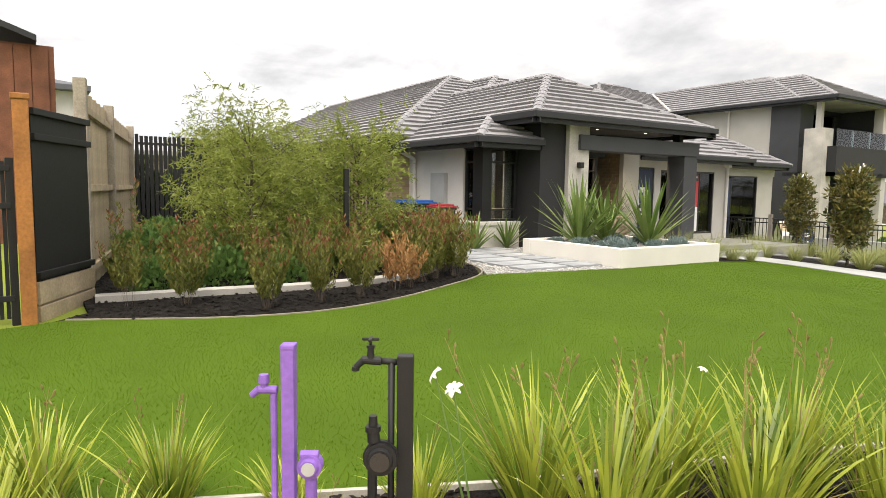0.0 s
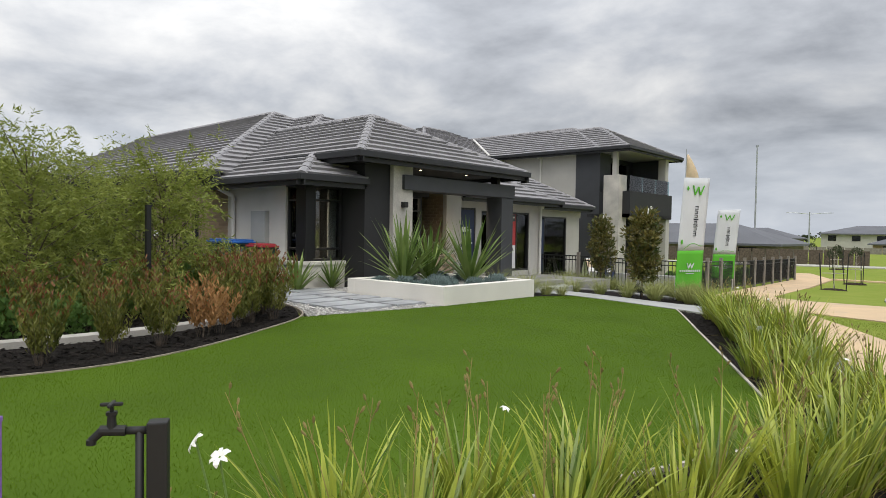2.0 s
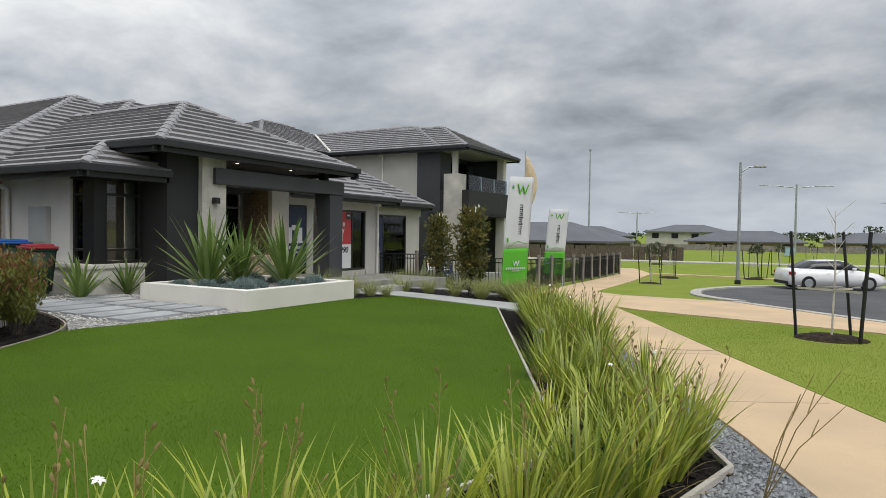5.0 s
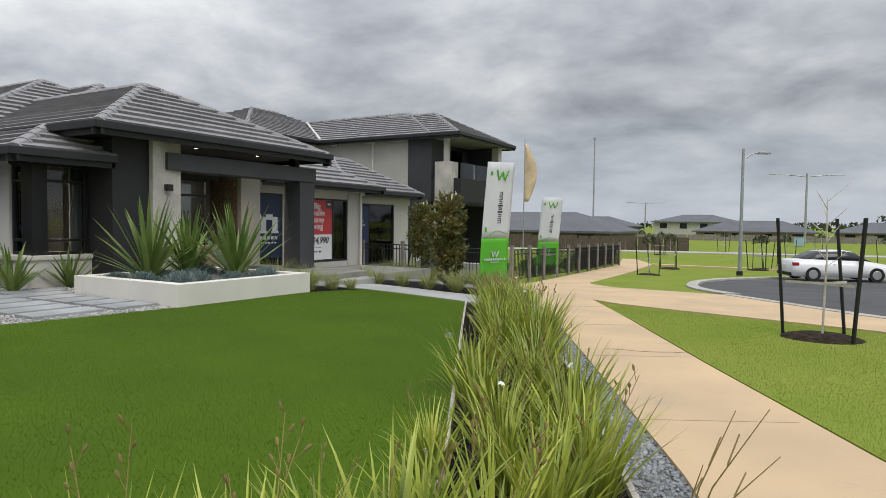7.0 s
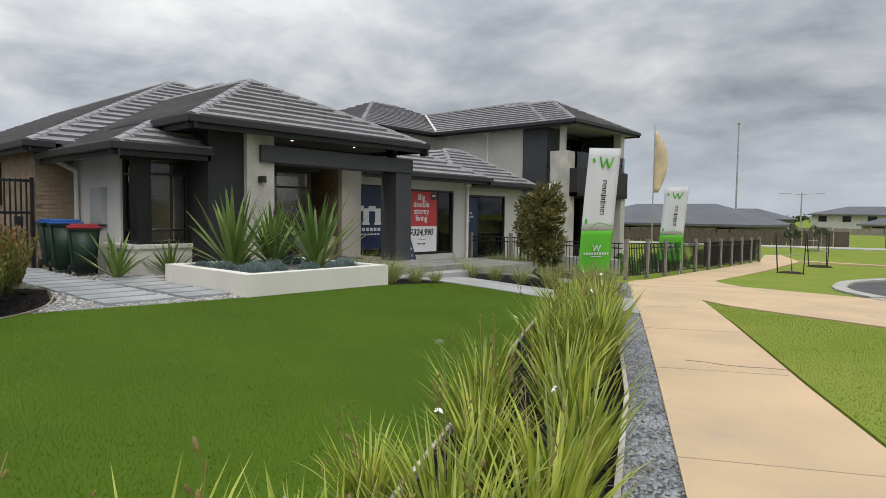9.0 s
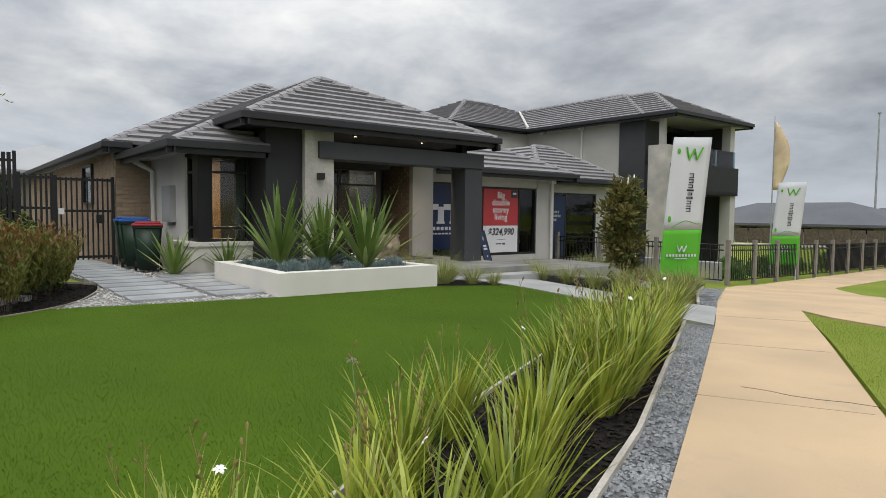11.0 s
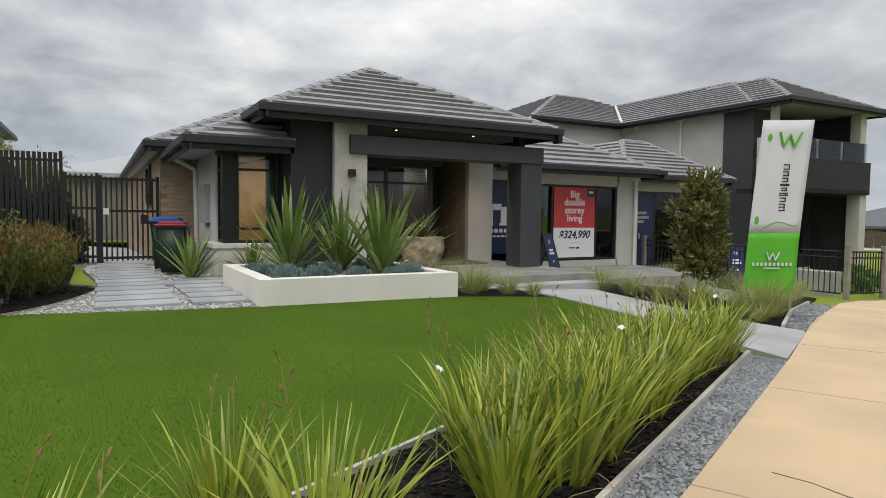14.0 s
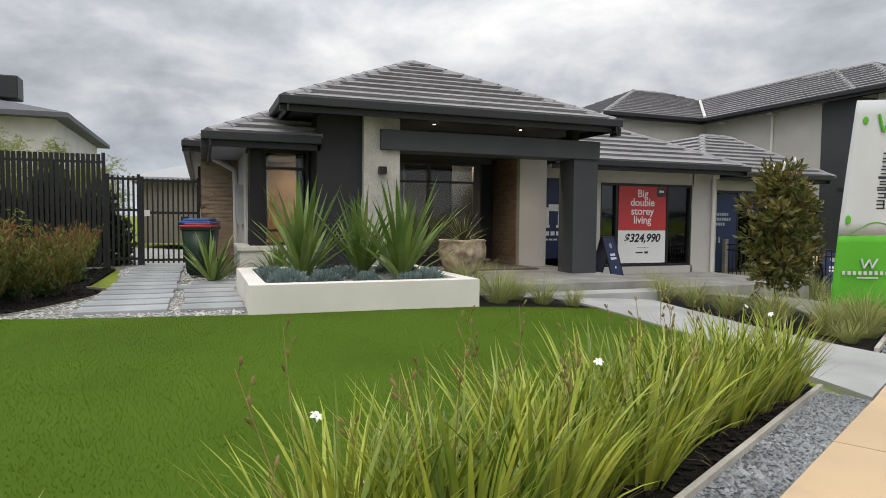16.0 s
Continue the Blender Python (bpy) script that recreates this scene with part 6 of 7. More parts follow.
# ---- banners ----
def banner(x, y, z0, z1, lean, turn, label, wide=0.82):
    """A stretched cloth banner on two posts, green below and white above."""
    t = thing("banner", label, "banner", "estate banners", at=pose(x, y, 0, 0, 0, turn))
    split_z = z0 + (z1 - z0) * 0.35

    def cloth(name, a, b, material):
        v, f = [], []
        n, m = 8, 10
        for j in range(m + 1):
            z = a + (b - a) * j / m
            s = lean * ((z - z0) / (z1 - z0)) ** 1.25
            for i in range(n + 1):
                u = i / n
                v.append((s + wide * u, 0.02 * math.sin(3 * u + z * 2) * math.sin(math.pi * u) + 0.02 * (z - z0), z + 0.03 * u * (z - z0) / (z1 - z0)))
        f = [(j * (n + 1) + i, j * (n + 1) + i + 1, (j + 1) * (n + 1) + i + 1, (j + 1) * (n + 1) + i) for j in range(m) for i in range(n)]
        ob = new(name, raw(name, v, f, material, True))
        ob.parent = t
        ob.modifiers.new("thick", "SOLIDIFY").thickness = 0.004
    cloth("green_panel", z0, split_z, M_LIME)
    cloth("white_panel", split_z + 0.002, z1, M_CLOTH)
    for u in (0.04, wide - 0.04):
        part("post", tube(bmesh.new(), (u, 0.03, z0 - 0.55), (u, 0.03, z0 + 0.3), 0.02, seg=8), M_CLOTH, t)

    def at(u, z):
        return lean * ((z - z0) / (z1 - z0)) ** 1.25 + u * wide / 0.74, -0.022 + 0.02 * (z - z0), z
    # green zigzag mark and swash
    bm = bmesh.new()
    zc = z1 - 0.28
    for a, b in (((0.26, 0.11), (0.33, -0.11)), ((0.33, -0.11), (0.41, 0.08)), ((0.41, 0.08), (0.48, -0.11)), ((0.48, -0.11), (0.57, 0.11))):
        tube(bm, at(a[0], zc + a[1]), at(b[0], zc + b[1]), 0.017, seg=6)
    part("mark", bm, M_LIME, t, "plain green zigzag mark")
    bm = bmesh.new()
    bmesh.ops.create_icosphere(bm, subdivisions=2, radius=1.0, matrix=Matrix.Translation(at(0.12, zc + 0.03)) @ Matrix.Diagonal((0.035, 0.006, 0.05, 1)))
    part("leaf_mark", bm, M_LIME, t)
    bm = bmesh.new()
    bmesh.ops.create_icosphere(bm, subdivisions=2, radius=1.0, matrix=Matrix.Translation(at(0.08, split_z + 0.2)) @ Matrix.Diagonal((0.035, 0.006, 0.06, 1)))
    part("leaf_mark", bm, M_LIME, t)
    bm = bmesh.new()
    pts = [at(0.12 + 0.05 * i, split_z + 0.08 + 0.05 * math.sin(i * 0.55 - 1.2) + 0.008 * i) for i in range(12)]
    for a, b in zip(pts, pts[1:]):
        tube(bm, a, b, 0.006, seg=5)
    part("swash", bm, M_LIME, t)
    # the unlettered name, as upright bars climbing the cloth
    z = split_z + 0.34
    for i, (thick, tall) in enumerate(((0.115, 0.10), (0.07, 0.10), (0.05, 0.145), (0.055, 0.10), (0.035, 0.15), (0.07, 0.10), (0.075, 0.10), (0.085, 0.10))):
        strokes = ((0.0, 0.016), (thick - 0.02, 0.016)) + (((thick / 2 - 0.008, 0.016),) if thick > 0.1 else ())
        bm = bmesh.new()
        for o, w in strokes:
            box(bm, -tall / 2, tall / 2, -0.002, 0.002, o, o + w)
        box(bm, 0.03, 0.046, -0.002, 0.002, 0.0, max(thick, 0.03) - 0.004)
        part("name_bar", bm, M_INK, t).matrix_basis = Matrix.Translation(at(0.42, z))
        z += thick + 0.022
    bm = bmesh.new()
    zc = z0 + (split_z - z0) * 0.62
    for a, b in (((0.28, 0.06), (0.32, -0.06)), ((0.32, -0.06), (0.37, 0.05)), ((0.37, 0.05), (0.41, -0.06)), ((0.41, -0.06), (0.46, 0.06))):
        tube(bm, at(a[0], zc + a[1]), at(b[0], zc + b[1]), 0.012, seg=6)
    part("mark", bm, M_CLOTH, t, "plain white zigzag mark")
    for i in range(10):
        b = part("name_bar", box(bmesh.new(), -0.019, 0.019, -0.003, 0.003, -0.024, 0.024), M_CLOTH, t)
        b.matrix_basis = Matrix.Translation(at(0.1 + i * 0.06, zc - 0.12))
    b = part("name_bar", box(bmesh.new(), -0.13, 0.13, -0.003, 0.003, -0.008, 0.008), M_CLOTH, t)
    b.matrix_basis = Matrix.Translation(at(0.37, zc - 0.18))


banner(-6.16, 15.16, 0.2, 2.81, 0.26, 67, "leaning green and white cloth banner on two posts")
banner(-8.95, 25.6, -0.15, 2.45, 0.2, 30, "green and white cloth banner behind the railing", 0.8)
flag = thing("flag", "faded orange feather flag on a tall pole", "flag", at=pose(-16.4, 42.1, -0.7))
part("pole", tube(bmesh.new(), (0, 0, 0), (0, 0, 7.75), 0.045, 0.02), M_ALU, flag)
v, f = [], []
for i in range(13):
    z = 3.6 + 3.8 * i / 12
    w = 0.8 * math.sin(math.pi * (0.08 + 0.88 * i / 12)) ** 0.8
    v += [(0.03, 0, z), (0.03 + w * 0.8, 0.06 * math.sin(i), z), (0.03 + w, 0.12 * math.sin(i * 0.7), z)]
for i in range(12):
    f += [(3 * i, 3 * i + 1, 3 * i + 4, 3 * i + 3), (3 * i + 1, 3 * i + 2, 3 * i + 5, 3 * i + 4)]
cl = new("cloth", raw("cloth", v, f, M_PEACH, True))
cl.parent = flag
cl.matrix_basis = pose(0, 0, 0, 0, 0, 35)
cl.modifiers.new("thick", "SOLIDIFY").thickness = 0.005


# ---- railing beside the footpath ----
def rail_bay(owner, a, b, za, zb, tall=1.06, mesh_black=False):
    a, b = Vector(a), Vector(b)
    d = b - a
    n = max(2, int(d.length / 0.115))
    me = mesh_of(box(bmesh.new(), -0.009, 0.009, -0.009, 0.009, 0.08, tall), "baluster", M_BLACK)
    for i in range(1, n):
        p = a + d * i / n
        share("baluster", me, owner, pose(p.x, p.y, za + (zb - za) * i / n))
    for h in (0.1, tall - 0.14, tall):
        part("rail", tube(bmesh.new(), (a.x, a.y, za + h), (b.x, b.y, zb + h), 0.018, seg=6), M_BLACK, owner)


POST = mesh_of(box(bmesh.new(), -0.055, 0.055, -0.055, 0.055, -0.1, 1.2, 0.012), "post", M_FPOST)
rails = thing("railing", "black baluster railing with grey timber posts beside the path", "fence")
line = [(-8.22, 21.6 + 1.5 * i) if i < 2 else (-8.22 - 0.035 * (i - 1) * 1.5 / 1.2, 21.6 + 1.5 * i) for i in range(11)]
for i, (x, y) in enumerate(line):
    share("post", POST, rails, pose(x, y, ground_z(x, y)))
for a, b in zip(line, line[1:]):
    rail_bay(rails, a, b, ground_z(*a), ground_z(*b))
front_rails = thing("railing", "black baluster railing across the office garden", "fence")
line = [(-8.32, 21.55), (-10.2, 21.25), (-12.0, 20.95), (-13.5, 20.7)]
for x, y in line[1:]:
    share("post", POST, front_rails, pose(x, y, ground_z(x, y)))
for a, b in zip(line, line[1:]):
    rail_bay(front_rails, a, b, ground_z(*a), ground_z(*b))
# shade cloth on the inside of the long railing
shade = thing("shade_cloth", "black mesh shade cloth tied along the railing", "screen")
for i in range(5, 10):
    a, b = (-8.42 - 0.044 * (i - 1), 21.6 + 1.5 * i + 0.08), (-8.42 - 0.044 * i, 21.6 + 1.5 * (i + 1) - 0.08)
    part("cloth", box(bmesh.new(), a[0] - 0.006, a[0], a[1], b[1], ground_z(*a) + 0.12, ground_z(*a) + 1.04), M_BLACK, shade)
# paved court behind the railing, with its low bench wall and shrubs
bm = box(bmesh.new(), -12.3, -8.9, 22.3, 22.6, -0.6, 0.05, 0.02)
solid("bench_wall", bm, M_CONC, "pale concrete bench wall behind the railing", "wall", kind="structure")
for x, y, s in ((-9.4, 24.0, 1.2), (-9.6, 26.5, 1.3), (-9.9, 28.5, 1.4), (-10.4, 30.5, 1.4), (-9.8, 32.5, 1.4), (-11.2, 27.5, 1.3), (-10, 35, 1.5)):
    mound("round_leaf_shrub", x, y, ground_z(x, y) - 0.05, rng.choice(JADE), s, "leafy green shrub behind the railing", "shrubs behind the railing")


# ---- street furniture ----
def street_lamp(x, y, z, tall, arms, label, reach=1.1, turn=0, thick=1.3):
    t = thing("street_lamp", label, "street lamp", "street lamps", at=pose(x, y, z, 0, 0, turn))
    part("pole", tube(bmesh.new(), (0, 0, 0), (0, 0, tall), 0.075 * thick, 0.05 * thick, 12), M_ALU, t)
    part("base", tube(bmesh.new(), (0, 0, 0), (0, 0, 0.18), 0.13, 0.12, 12), M_TYRE, t)
    for s in arms:
        bm = tube(bmesh.new(), (0, 0, tall - 0.45), (s * reach * 0.6, 0, tall - 0.2), 0.03 * thick, seg=8)
        tube(bm, (s * reach * 0.6, 0, tall - 0.2), (s * reach, 0, tall - 0.17), 0.028 * thick, seg=8)
        part("arm", bm, M_ALU, t)
        bm = box(bmesh.new(), min(s * reach, s * (reach + 0.5)), max(s * reach, s * (reach + 0.5)), -0.11, 0.11, tall - 0.22, tall - 0.12, 0.03)
        part("lamp_head", bm, M_METER, t)


cabin = thing("portable_cabin", "small pale blue portable site cabin on the far verge", "cabin", at=pose(-0.9, 85, -0.75))
part("body", box(bmesh.new(), -0.5, 0.5, -0.5, 0.5, 0, 1.0, 0.03), M_CABIN, cabin)
part("roof", box(bmesh.new(), -0.54, 0.54, -0.54, 0.54, 1.0, 1.06, 0.02), M_METER, cabin)
street_lamp(-2.38, 31.8, -0.6, 5.25, (1,), "grey steel street lamp with one short arm", 0.6, 30, 1.05)
street_lamp(-0.4, 99.0, -0.75, 9.2, (-1, 1), "tall grey street lamp with two arms", 4.4, 28, 2.2)
street_lamp(-36, 168, -0.75, 8.0, (-1, 1), "far grey street lamp with two arms", 4.5, 28, 2.6)
street_lamp(18, 150, -0.75, 9.0, (-1, 1), "far grey street lamp with two arms", 4.5, 28, 2.6)
bm = tube(bmesh.new(), (-19.6, 68.5, -0.75), (-19.6, 68.5, 10.3), 0.1, 0.06, 12)
tube(bm, (-19.6, 68.5, 10.3), (-19.6, 68.5, 10.45), 0.14, 0.14, 12)
solid("mast", bm, M_ALU, "slim grey steel mast in the distance", "pole")


def staked_tree(x, y, label, size=1.0, seed=1, lean=6, turn=None):
    r = random.Random(seed)
    z = ground_z(x, y) - 0.05
    t = thing("staked_sapling", label, "tree", "staked saplings on the verge", at=pose(x, y, z, 0, 0, r.uniform(0, 40) if turn is None else turn))
    st = mesh_of(box(bmesh.new(), -0.017, 0.017, -0.017, 0.017, -0.1, 1.5, 0.004), "stake", M_BLACK)
    for i, (sx, sy) in enumerate(((-0.42, 0.1), (0.3, -0.32), (0.25, 0.42))):
        share("stake", st, t, pose(sx, sy, 0, lean * sy * -2 + r.uniform(-2, 2), lean * sx * 2 if i == 0 else r.uniform(-2, 2), r.uniform(0, 90)))
    bm = tube(bmesh.new(), (0, 0, 0), (0.02, 0.01, 1.0), 0.015, 0.011, 8)
    tube(bm, (0.02, 0.01, 1.0), (0.0, 0.03, 1.9 * size), 0.011, 0.003, 8)
    for i in range(9):
        h, zz = i * 2.4, 0.9 + 0.1 * i
        part("branch", tube(bmesh.new(), (0.01, 0.01, zz), (math.cos(h) * 0.25, math.sin(h) * 0.25, zz + 0.22), 0.005, 0.002, 5), M_TIMBER, t)
    part("trunk", bm, M_TIMBER, t, "thin pale bare trunk")
    for a in ((-0.42, 0.1), (0.3, -0.32), (0.25, 0.42)):
        part("tie", box(bmesh.new(), 0, math.hypot(*a), -0.003, 0.003, 0.69, 0.72), M_TIMBER, t, "pale hessian tie").matrix_basis = pose(0, 0, 0, 0, 0, math.degrees(math.atan2(a[1], a[0])))
    part("mulch_ring", lathe(bmesh.new(), [(0.5, 0.0), (0.44, 0.05), (0.3, 0.085), (0.02, 0.1)], 22), M_EARTH, t, "ring of brown mulch")
    if seed > 1:
        me = clump_mesh(260, 0.32, 0.5, 0.09, 0.02, M_FAR, r, "crown", 0.4)
        share("crown", me, t, pose(0, 0, 1.3))


staked_tree(0.26, 11.65, "bare pale sapling tied between three black stakes", 0.93, turn=0)
for i, (x, y) in enumerate(((-5.65, 29.8), (-5.85, 35.6), (-2.05, 37.5), (-1.9, 38.2), (-1.0, 43.0), (-9.5, 52), (4, 47), (-6, 60), (8, 58), (13, 50), (-14, 66), (1, 66), (16, 70))):
    staked_tree(x, y, "leafy sapling tied between black stakes on the verge", 1.0, 2 + i)
tagged(new("far_path", raw("far_path", *ribbon(smooth_line([(-7.4, 38.8), (-3.1, 38.3), (4, 37.6), (14, 39), (40, 44)]), 0.5, -0.1, 0.02), M_PATH)), "narrow buff path across the far verge", "path", "", "structure")
tagged(new("far_street", raw("far_street", *ribbon(smooth_line([(-30, 52), (-12, 57), (10, 62), (60, 72)]), 3.0, -0.1, 0.02), M_KERB)), "pale far street beyond the verge", "road", "", "structure")


# ---- white car in the turning bowl ----
def car(x, y, z, turn):
    t = thing("car", "white four door sedan parked at the turning bowl", "car", at=pose(x, y, z, 0, 0, turn) @ Matrix.Scale(0.8, 4))

    def loft(name, rows, material, label=""):
        bm = bmesh.new()
        rings = []
        for px, zlo, zhi, w, tw in rows:
            sec = [(-w, zlo), (-w, zlo + (zhi - zlo) * 0.55), (-tw, zhi), (tw, zhi), (w, zlo + (zhi - zlo) * 0.55), (w, zlo)]
            rings.append([bm.verts.new((px, yy, zz)) for yy, zz in sec])
        for p, q in zip(rings, rings[1:]):
            for i in range(6):
                bm.faces.new((p[i], q[i], q[(i + 1) % 6], p[(i + 1) % 6]))
        bm.faces.new(rings[0])
        bm.faces.new(rings[-1][::-1])
        bmesh.ops.recalc_face_normals(bm, faces=bm.faces)
        bmesh.ops.bevel(bm, geom=list(bm.edges), offset=0.025, segments=2, affect="EDGES")
        return part(name, bm, material, t, label, True)
    loft("body", [(-2.3, 0.35, 0.86, 0.72, 0.6), (-2.2, 0.22, 1.0, 0.86, 0.72), (-1.5, 0.2, 1.02, 0.9, 0.78), (0.0, 0.2, 0.98, 0.91, 0.82), (1.0, 0.2, 0.96, 0.91, 0.8), (1.9, 0.2, 0.82, 0.88, 0.72), (2.3, 0.3, 0.66, 0.74, 0.6)], M_CARWHITE)
    loft("cabin", [(-1.75, 0.93, 1.0, 0.72, 0.68), (-1.0, 0.93, 1.38, 0.76, 0.55), (0.1, 0.93, 1.43, 0.78, 0.58), (0.55, 0.93, 1.36, 0.78, 0.56), (1.25, 0.9, 0.96, 0.74, 0.68)], M_CARGLASS, "dark tinted cabin glass")
    loft("roof", [(-0.95, 1.33, 1.405, 0.56, 0.5), (0.1, 1.38, 1.455, 0.6, 0.54), (0.5, 1.33, 1.39, 0.58, 0.52)], M_CARWHITE)
    for sy in (-1, 1):
        for px in (-1.4, 1.42):
            w = part("wheel", tube(bmesh.new(), (px, sy * 0.72, 0.33), (px, sy * 0.925, 0.33), 0.335, seg=26), M_TYRE, t)
            part("rim", tube(bmesh.new(), (px, sy * 0.915, 0.33), (px, sy * 0.935, 0.33), 0.22, 0.19, 20), M_ALU, w)
        part("pillar", box(bmesh.new(), -0.13, -0.07, sy * 0.72 - 0.03, sy * 0.72 + 0.03, 0.96, 1.36, 0.01), M_CARWHITE, t)
        part("mirror", box(bmesh.new(), 0.62, 0.76, sy * 0.93 - 0.08, sy * 0.93 + 0.08, 0.98, 1.1, 0.03), M_CARWHITE, t)
        part("tail_light", box(bmesh.new(), -2.26, -2.0, sy * 0.72 - 0.13, sy * 0.72 + 0.135, 0.72, 0.87, 0.02), M_TAILRED, t, "red tail light")
        part("door_handle", box(bmesh.new(), -0.55, -0.38, sy * 0.905, sy * 0.93, 0.8, 0.825, 0.006), M_CARWHITE, t)
    part("number_plate", box(bmesh.new(), -2.33, -2.28, -0.18, 0.18, 0.62, 0.73), M_PAPER, t)
    part("bumper", box(bmesh.new(), -2.33, -2.2, -0.7, 0.7, 0.26, 0.4, 0.02), M_TYRE, t)


car(0.95, 31.0, -0.56, 26)

# ---- far estate ----
for args in ((-34, -16, 62, 72, -2.0, 0.8, 1.9, M_FARWALL, M_FARROOF, "single storey house with dark grey roof beyond the court"),
             (-62, -42, 78, 90, -2.0, 1.2, 1.9, M_FARWALL, M_FARROOF, "grey roofed house beyond the court"),
             (-44, -30.5, 128, 138, -2.3, 1.2, 1.9, M_FARWALL, M_FARROOF, "far brick house with grey roof"),
             (-28, -12.4, 140, 150, -2.5, 2.2, 1.5, M_GREYR, M_FARROOF, "far pale two storey house with grey roof"),
             (-16.2, 0.8, 115, 124, -2.5, 0.6, 1.75, M_BRICK, M_FARROOF, "far low brick house with dark roof"),
             (4, 20, 126, 136, -2.5, 0.6, 1.7, M_BRICK, M_FARROOF, "far low brick house with dark roof"),
             (-62, -50, 150, 160, -2.5, 1.8, 1.9, M_FARWALL, M_FARROOF, "far house with grey roof"),
             (-88, -70, 120, 130, -2.5, 1.6, 1.9, M_FARWALL, M_FARROOF, "far house with grey roof"),
             (34, 52, 120, 130, -2.5, 0.8, 1.7, M_FARWALL, M_FARROOF, "far low house with dark roof")):
    x0, x1, y0, y1 = args[:4]
    n = 4
    simple_house("estate_house", *args[:6], args[6], *args[7:], 0.6, [("y", x0 + (x1 - x0) * (k + 0.3) / n, x0 + (x1 - x0) * (k + 0.65) / n, max(args[4] + 2.1, args[5] - 1.4), args[5] - 0.35) for k in range(n)])
bm = bmesh.new()
for i in range(60):
    box(bm, -60 + 2.2 * i, -60 + 2.2 * i + 2.12, 104 + 0.1 * i, 104.06 + 0.1 * i, -0.9, 0.05 + 0.1 * (i % 3 == 0) + 0.12 * (i % 7 == 2))
tagged(new("paling_line", mesh_of(bm, "paling_line", M_FPOST)), "far line of brown timber paling fences", "fence", "", "stuff")
bm = bmesh.new()
for i in range(26):
    box(bm, -36 + 1.05 * i, -36 + 1.05 * i + 1.0, 57 + 0.12 * i, 57.05 + 0.12 * i, -1.2, 0.42 + 0.05 * (i % 4 == 0))
tagged(new("paling_line", mesh_of(bm, "paling_line", M_BARK)), "dark brown timber paling fence before a house", "fence", "", "stuff")
r = random.Random(5)
v, f = [], []
for i in range(150):
    a = radians(20 + 150 * i / 150 + r.uniform(-0.5, 0.5))
    d = r.uniform(230, 420)
    c0 = Vector((math.cos(a) * d, 15 + math.sin(a) * d, -1))
    tall, wide = r.uniform(3.5, 7.5) * (1.1 if a < radians(85) else 0.6), r.uniform(3, 7)
    for _ in range(60):
        q = c0 + Vector((r.gauss(0, wide * 0.5), r.gauss(0, wide * 0.5), tall * (0.25 + 0.75 * math.sqrt(r.random()))))
        s = r.uniform(0.5, 1.2)
        k = len(v)
        v += [q + Vector((r.uniform(-s, s), r.uniform(-s, s), r.uniform(-s, s))) for _ in range(4)]
        f += [(k, k + 1, k + 2), (k, k + 2, k + 3)]
tagged(new("far_trees", raw("far_trees", v, f, M_FAR)), "distant dark line of trees on the horizon", "trees", "", "stuff")

# ---- garden taps beside the lawn ----
tap_at = pose(-1.875, 1.35, 0.265, 0, 0, 56.5)
tap = thing("garden_tap", "black tap and water meter on a short black post", "tap", at=tap_at)
part("post", box(bmesh.new(), -0.023, 0.023, -0.022, 0.022, -0.05, 0.755, 0.004), M_TAP, tap)
bm = tube(bmesh.new(), (-0.04, -0.005, 0.0), (-0.04, -0.005, 0.735), 0.0095, seg=12)
tube(bm, (-0.02, -0.005, 0.735), (-0.075, -0.005, 0.737), 0.0095, seg=12)
part("riser_pipe", bm, M_TAP, tap, smooth=True)
bm = tube(bmesh.new(), (-0.07, -0.005, 0.737), (-0.125, -0.005, 0.74), 0.013, 0.012, 12)
tube(bm, (-0.118, -0.005, 0.741), (-0.143, -0.005, 0.718), 0.0105, 0.009, 12)
tube(bm, (-0.143, -0.005, 0.72), (-0.143, -0.005, 0.708), 0.011, 0.011, 12)
tube(bm, (-0.1, -0.005, 0.738), (-0.1, -0.005, 0.775), 0.012, 0.009, 12)
tube(bm, (-0.1, -0.005, 0.775), (-0.1, -0.005, 0.783), 0.013, 0.013, 6)
tube(bm, (-0.1, -0.005, 0.78), (-0.1, -0.005, 0.8), 0.0045, seg=8)
part("tap_body", bm, M_TAP, tap)
bm = box(bmesh.new(), -0.125, -0.075, -0.01, 0.0, 0.796, 0.805, 0.004)
box(bm, -0.105, -0.095, -0.03, 0.02, 0.796, 0.805, 0.004)
part("tap_handle", bm, M_TAP, tap)
bm = tube(bmesh.new(), (-0.065, -0.03, 0.47), (-0.065, -0.07, 0.47), 0.046, 0.046, 24)
tube(bm, (-0.065, -0.07, 0.47), (-0.065, -0.082, 0.47), 0.037, 0.033, 24)
tube(bm, (-0.065, -0.045, 0.47), (-0.065, -0.055, 0.47), 0.051, 0.051, 24)
m = part("water_meter", bm, M_TAP, tap)
bm = tube(bmesh.new(), (-0.065, -0.082, 0.47), (-0.065, -0.086, 0.47), 0.028, 0.028, 20)
part("meter_face", bm, M_CARGLASS, m, "dark glass meter face")
bm = tube(bmesh.new(), (-0.085, -0.045, 0.515), (-0.088, -0.045, 0.545), 0.019, 0.017, 14)
tube(bm, (-0.088, -0.045, 0.545), (-0.088, -0.045, 0.56), 0.022, 0.022, 14)
tube(bm, (-0.088, -0.045, 0.56), (-0.088, -0.045, 0.59), 0.013, 0.012, 14)
part("meter_valve", bm, M_TAP, tap)
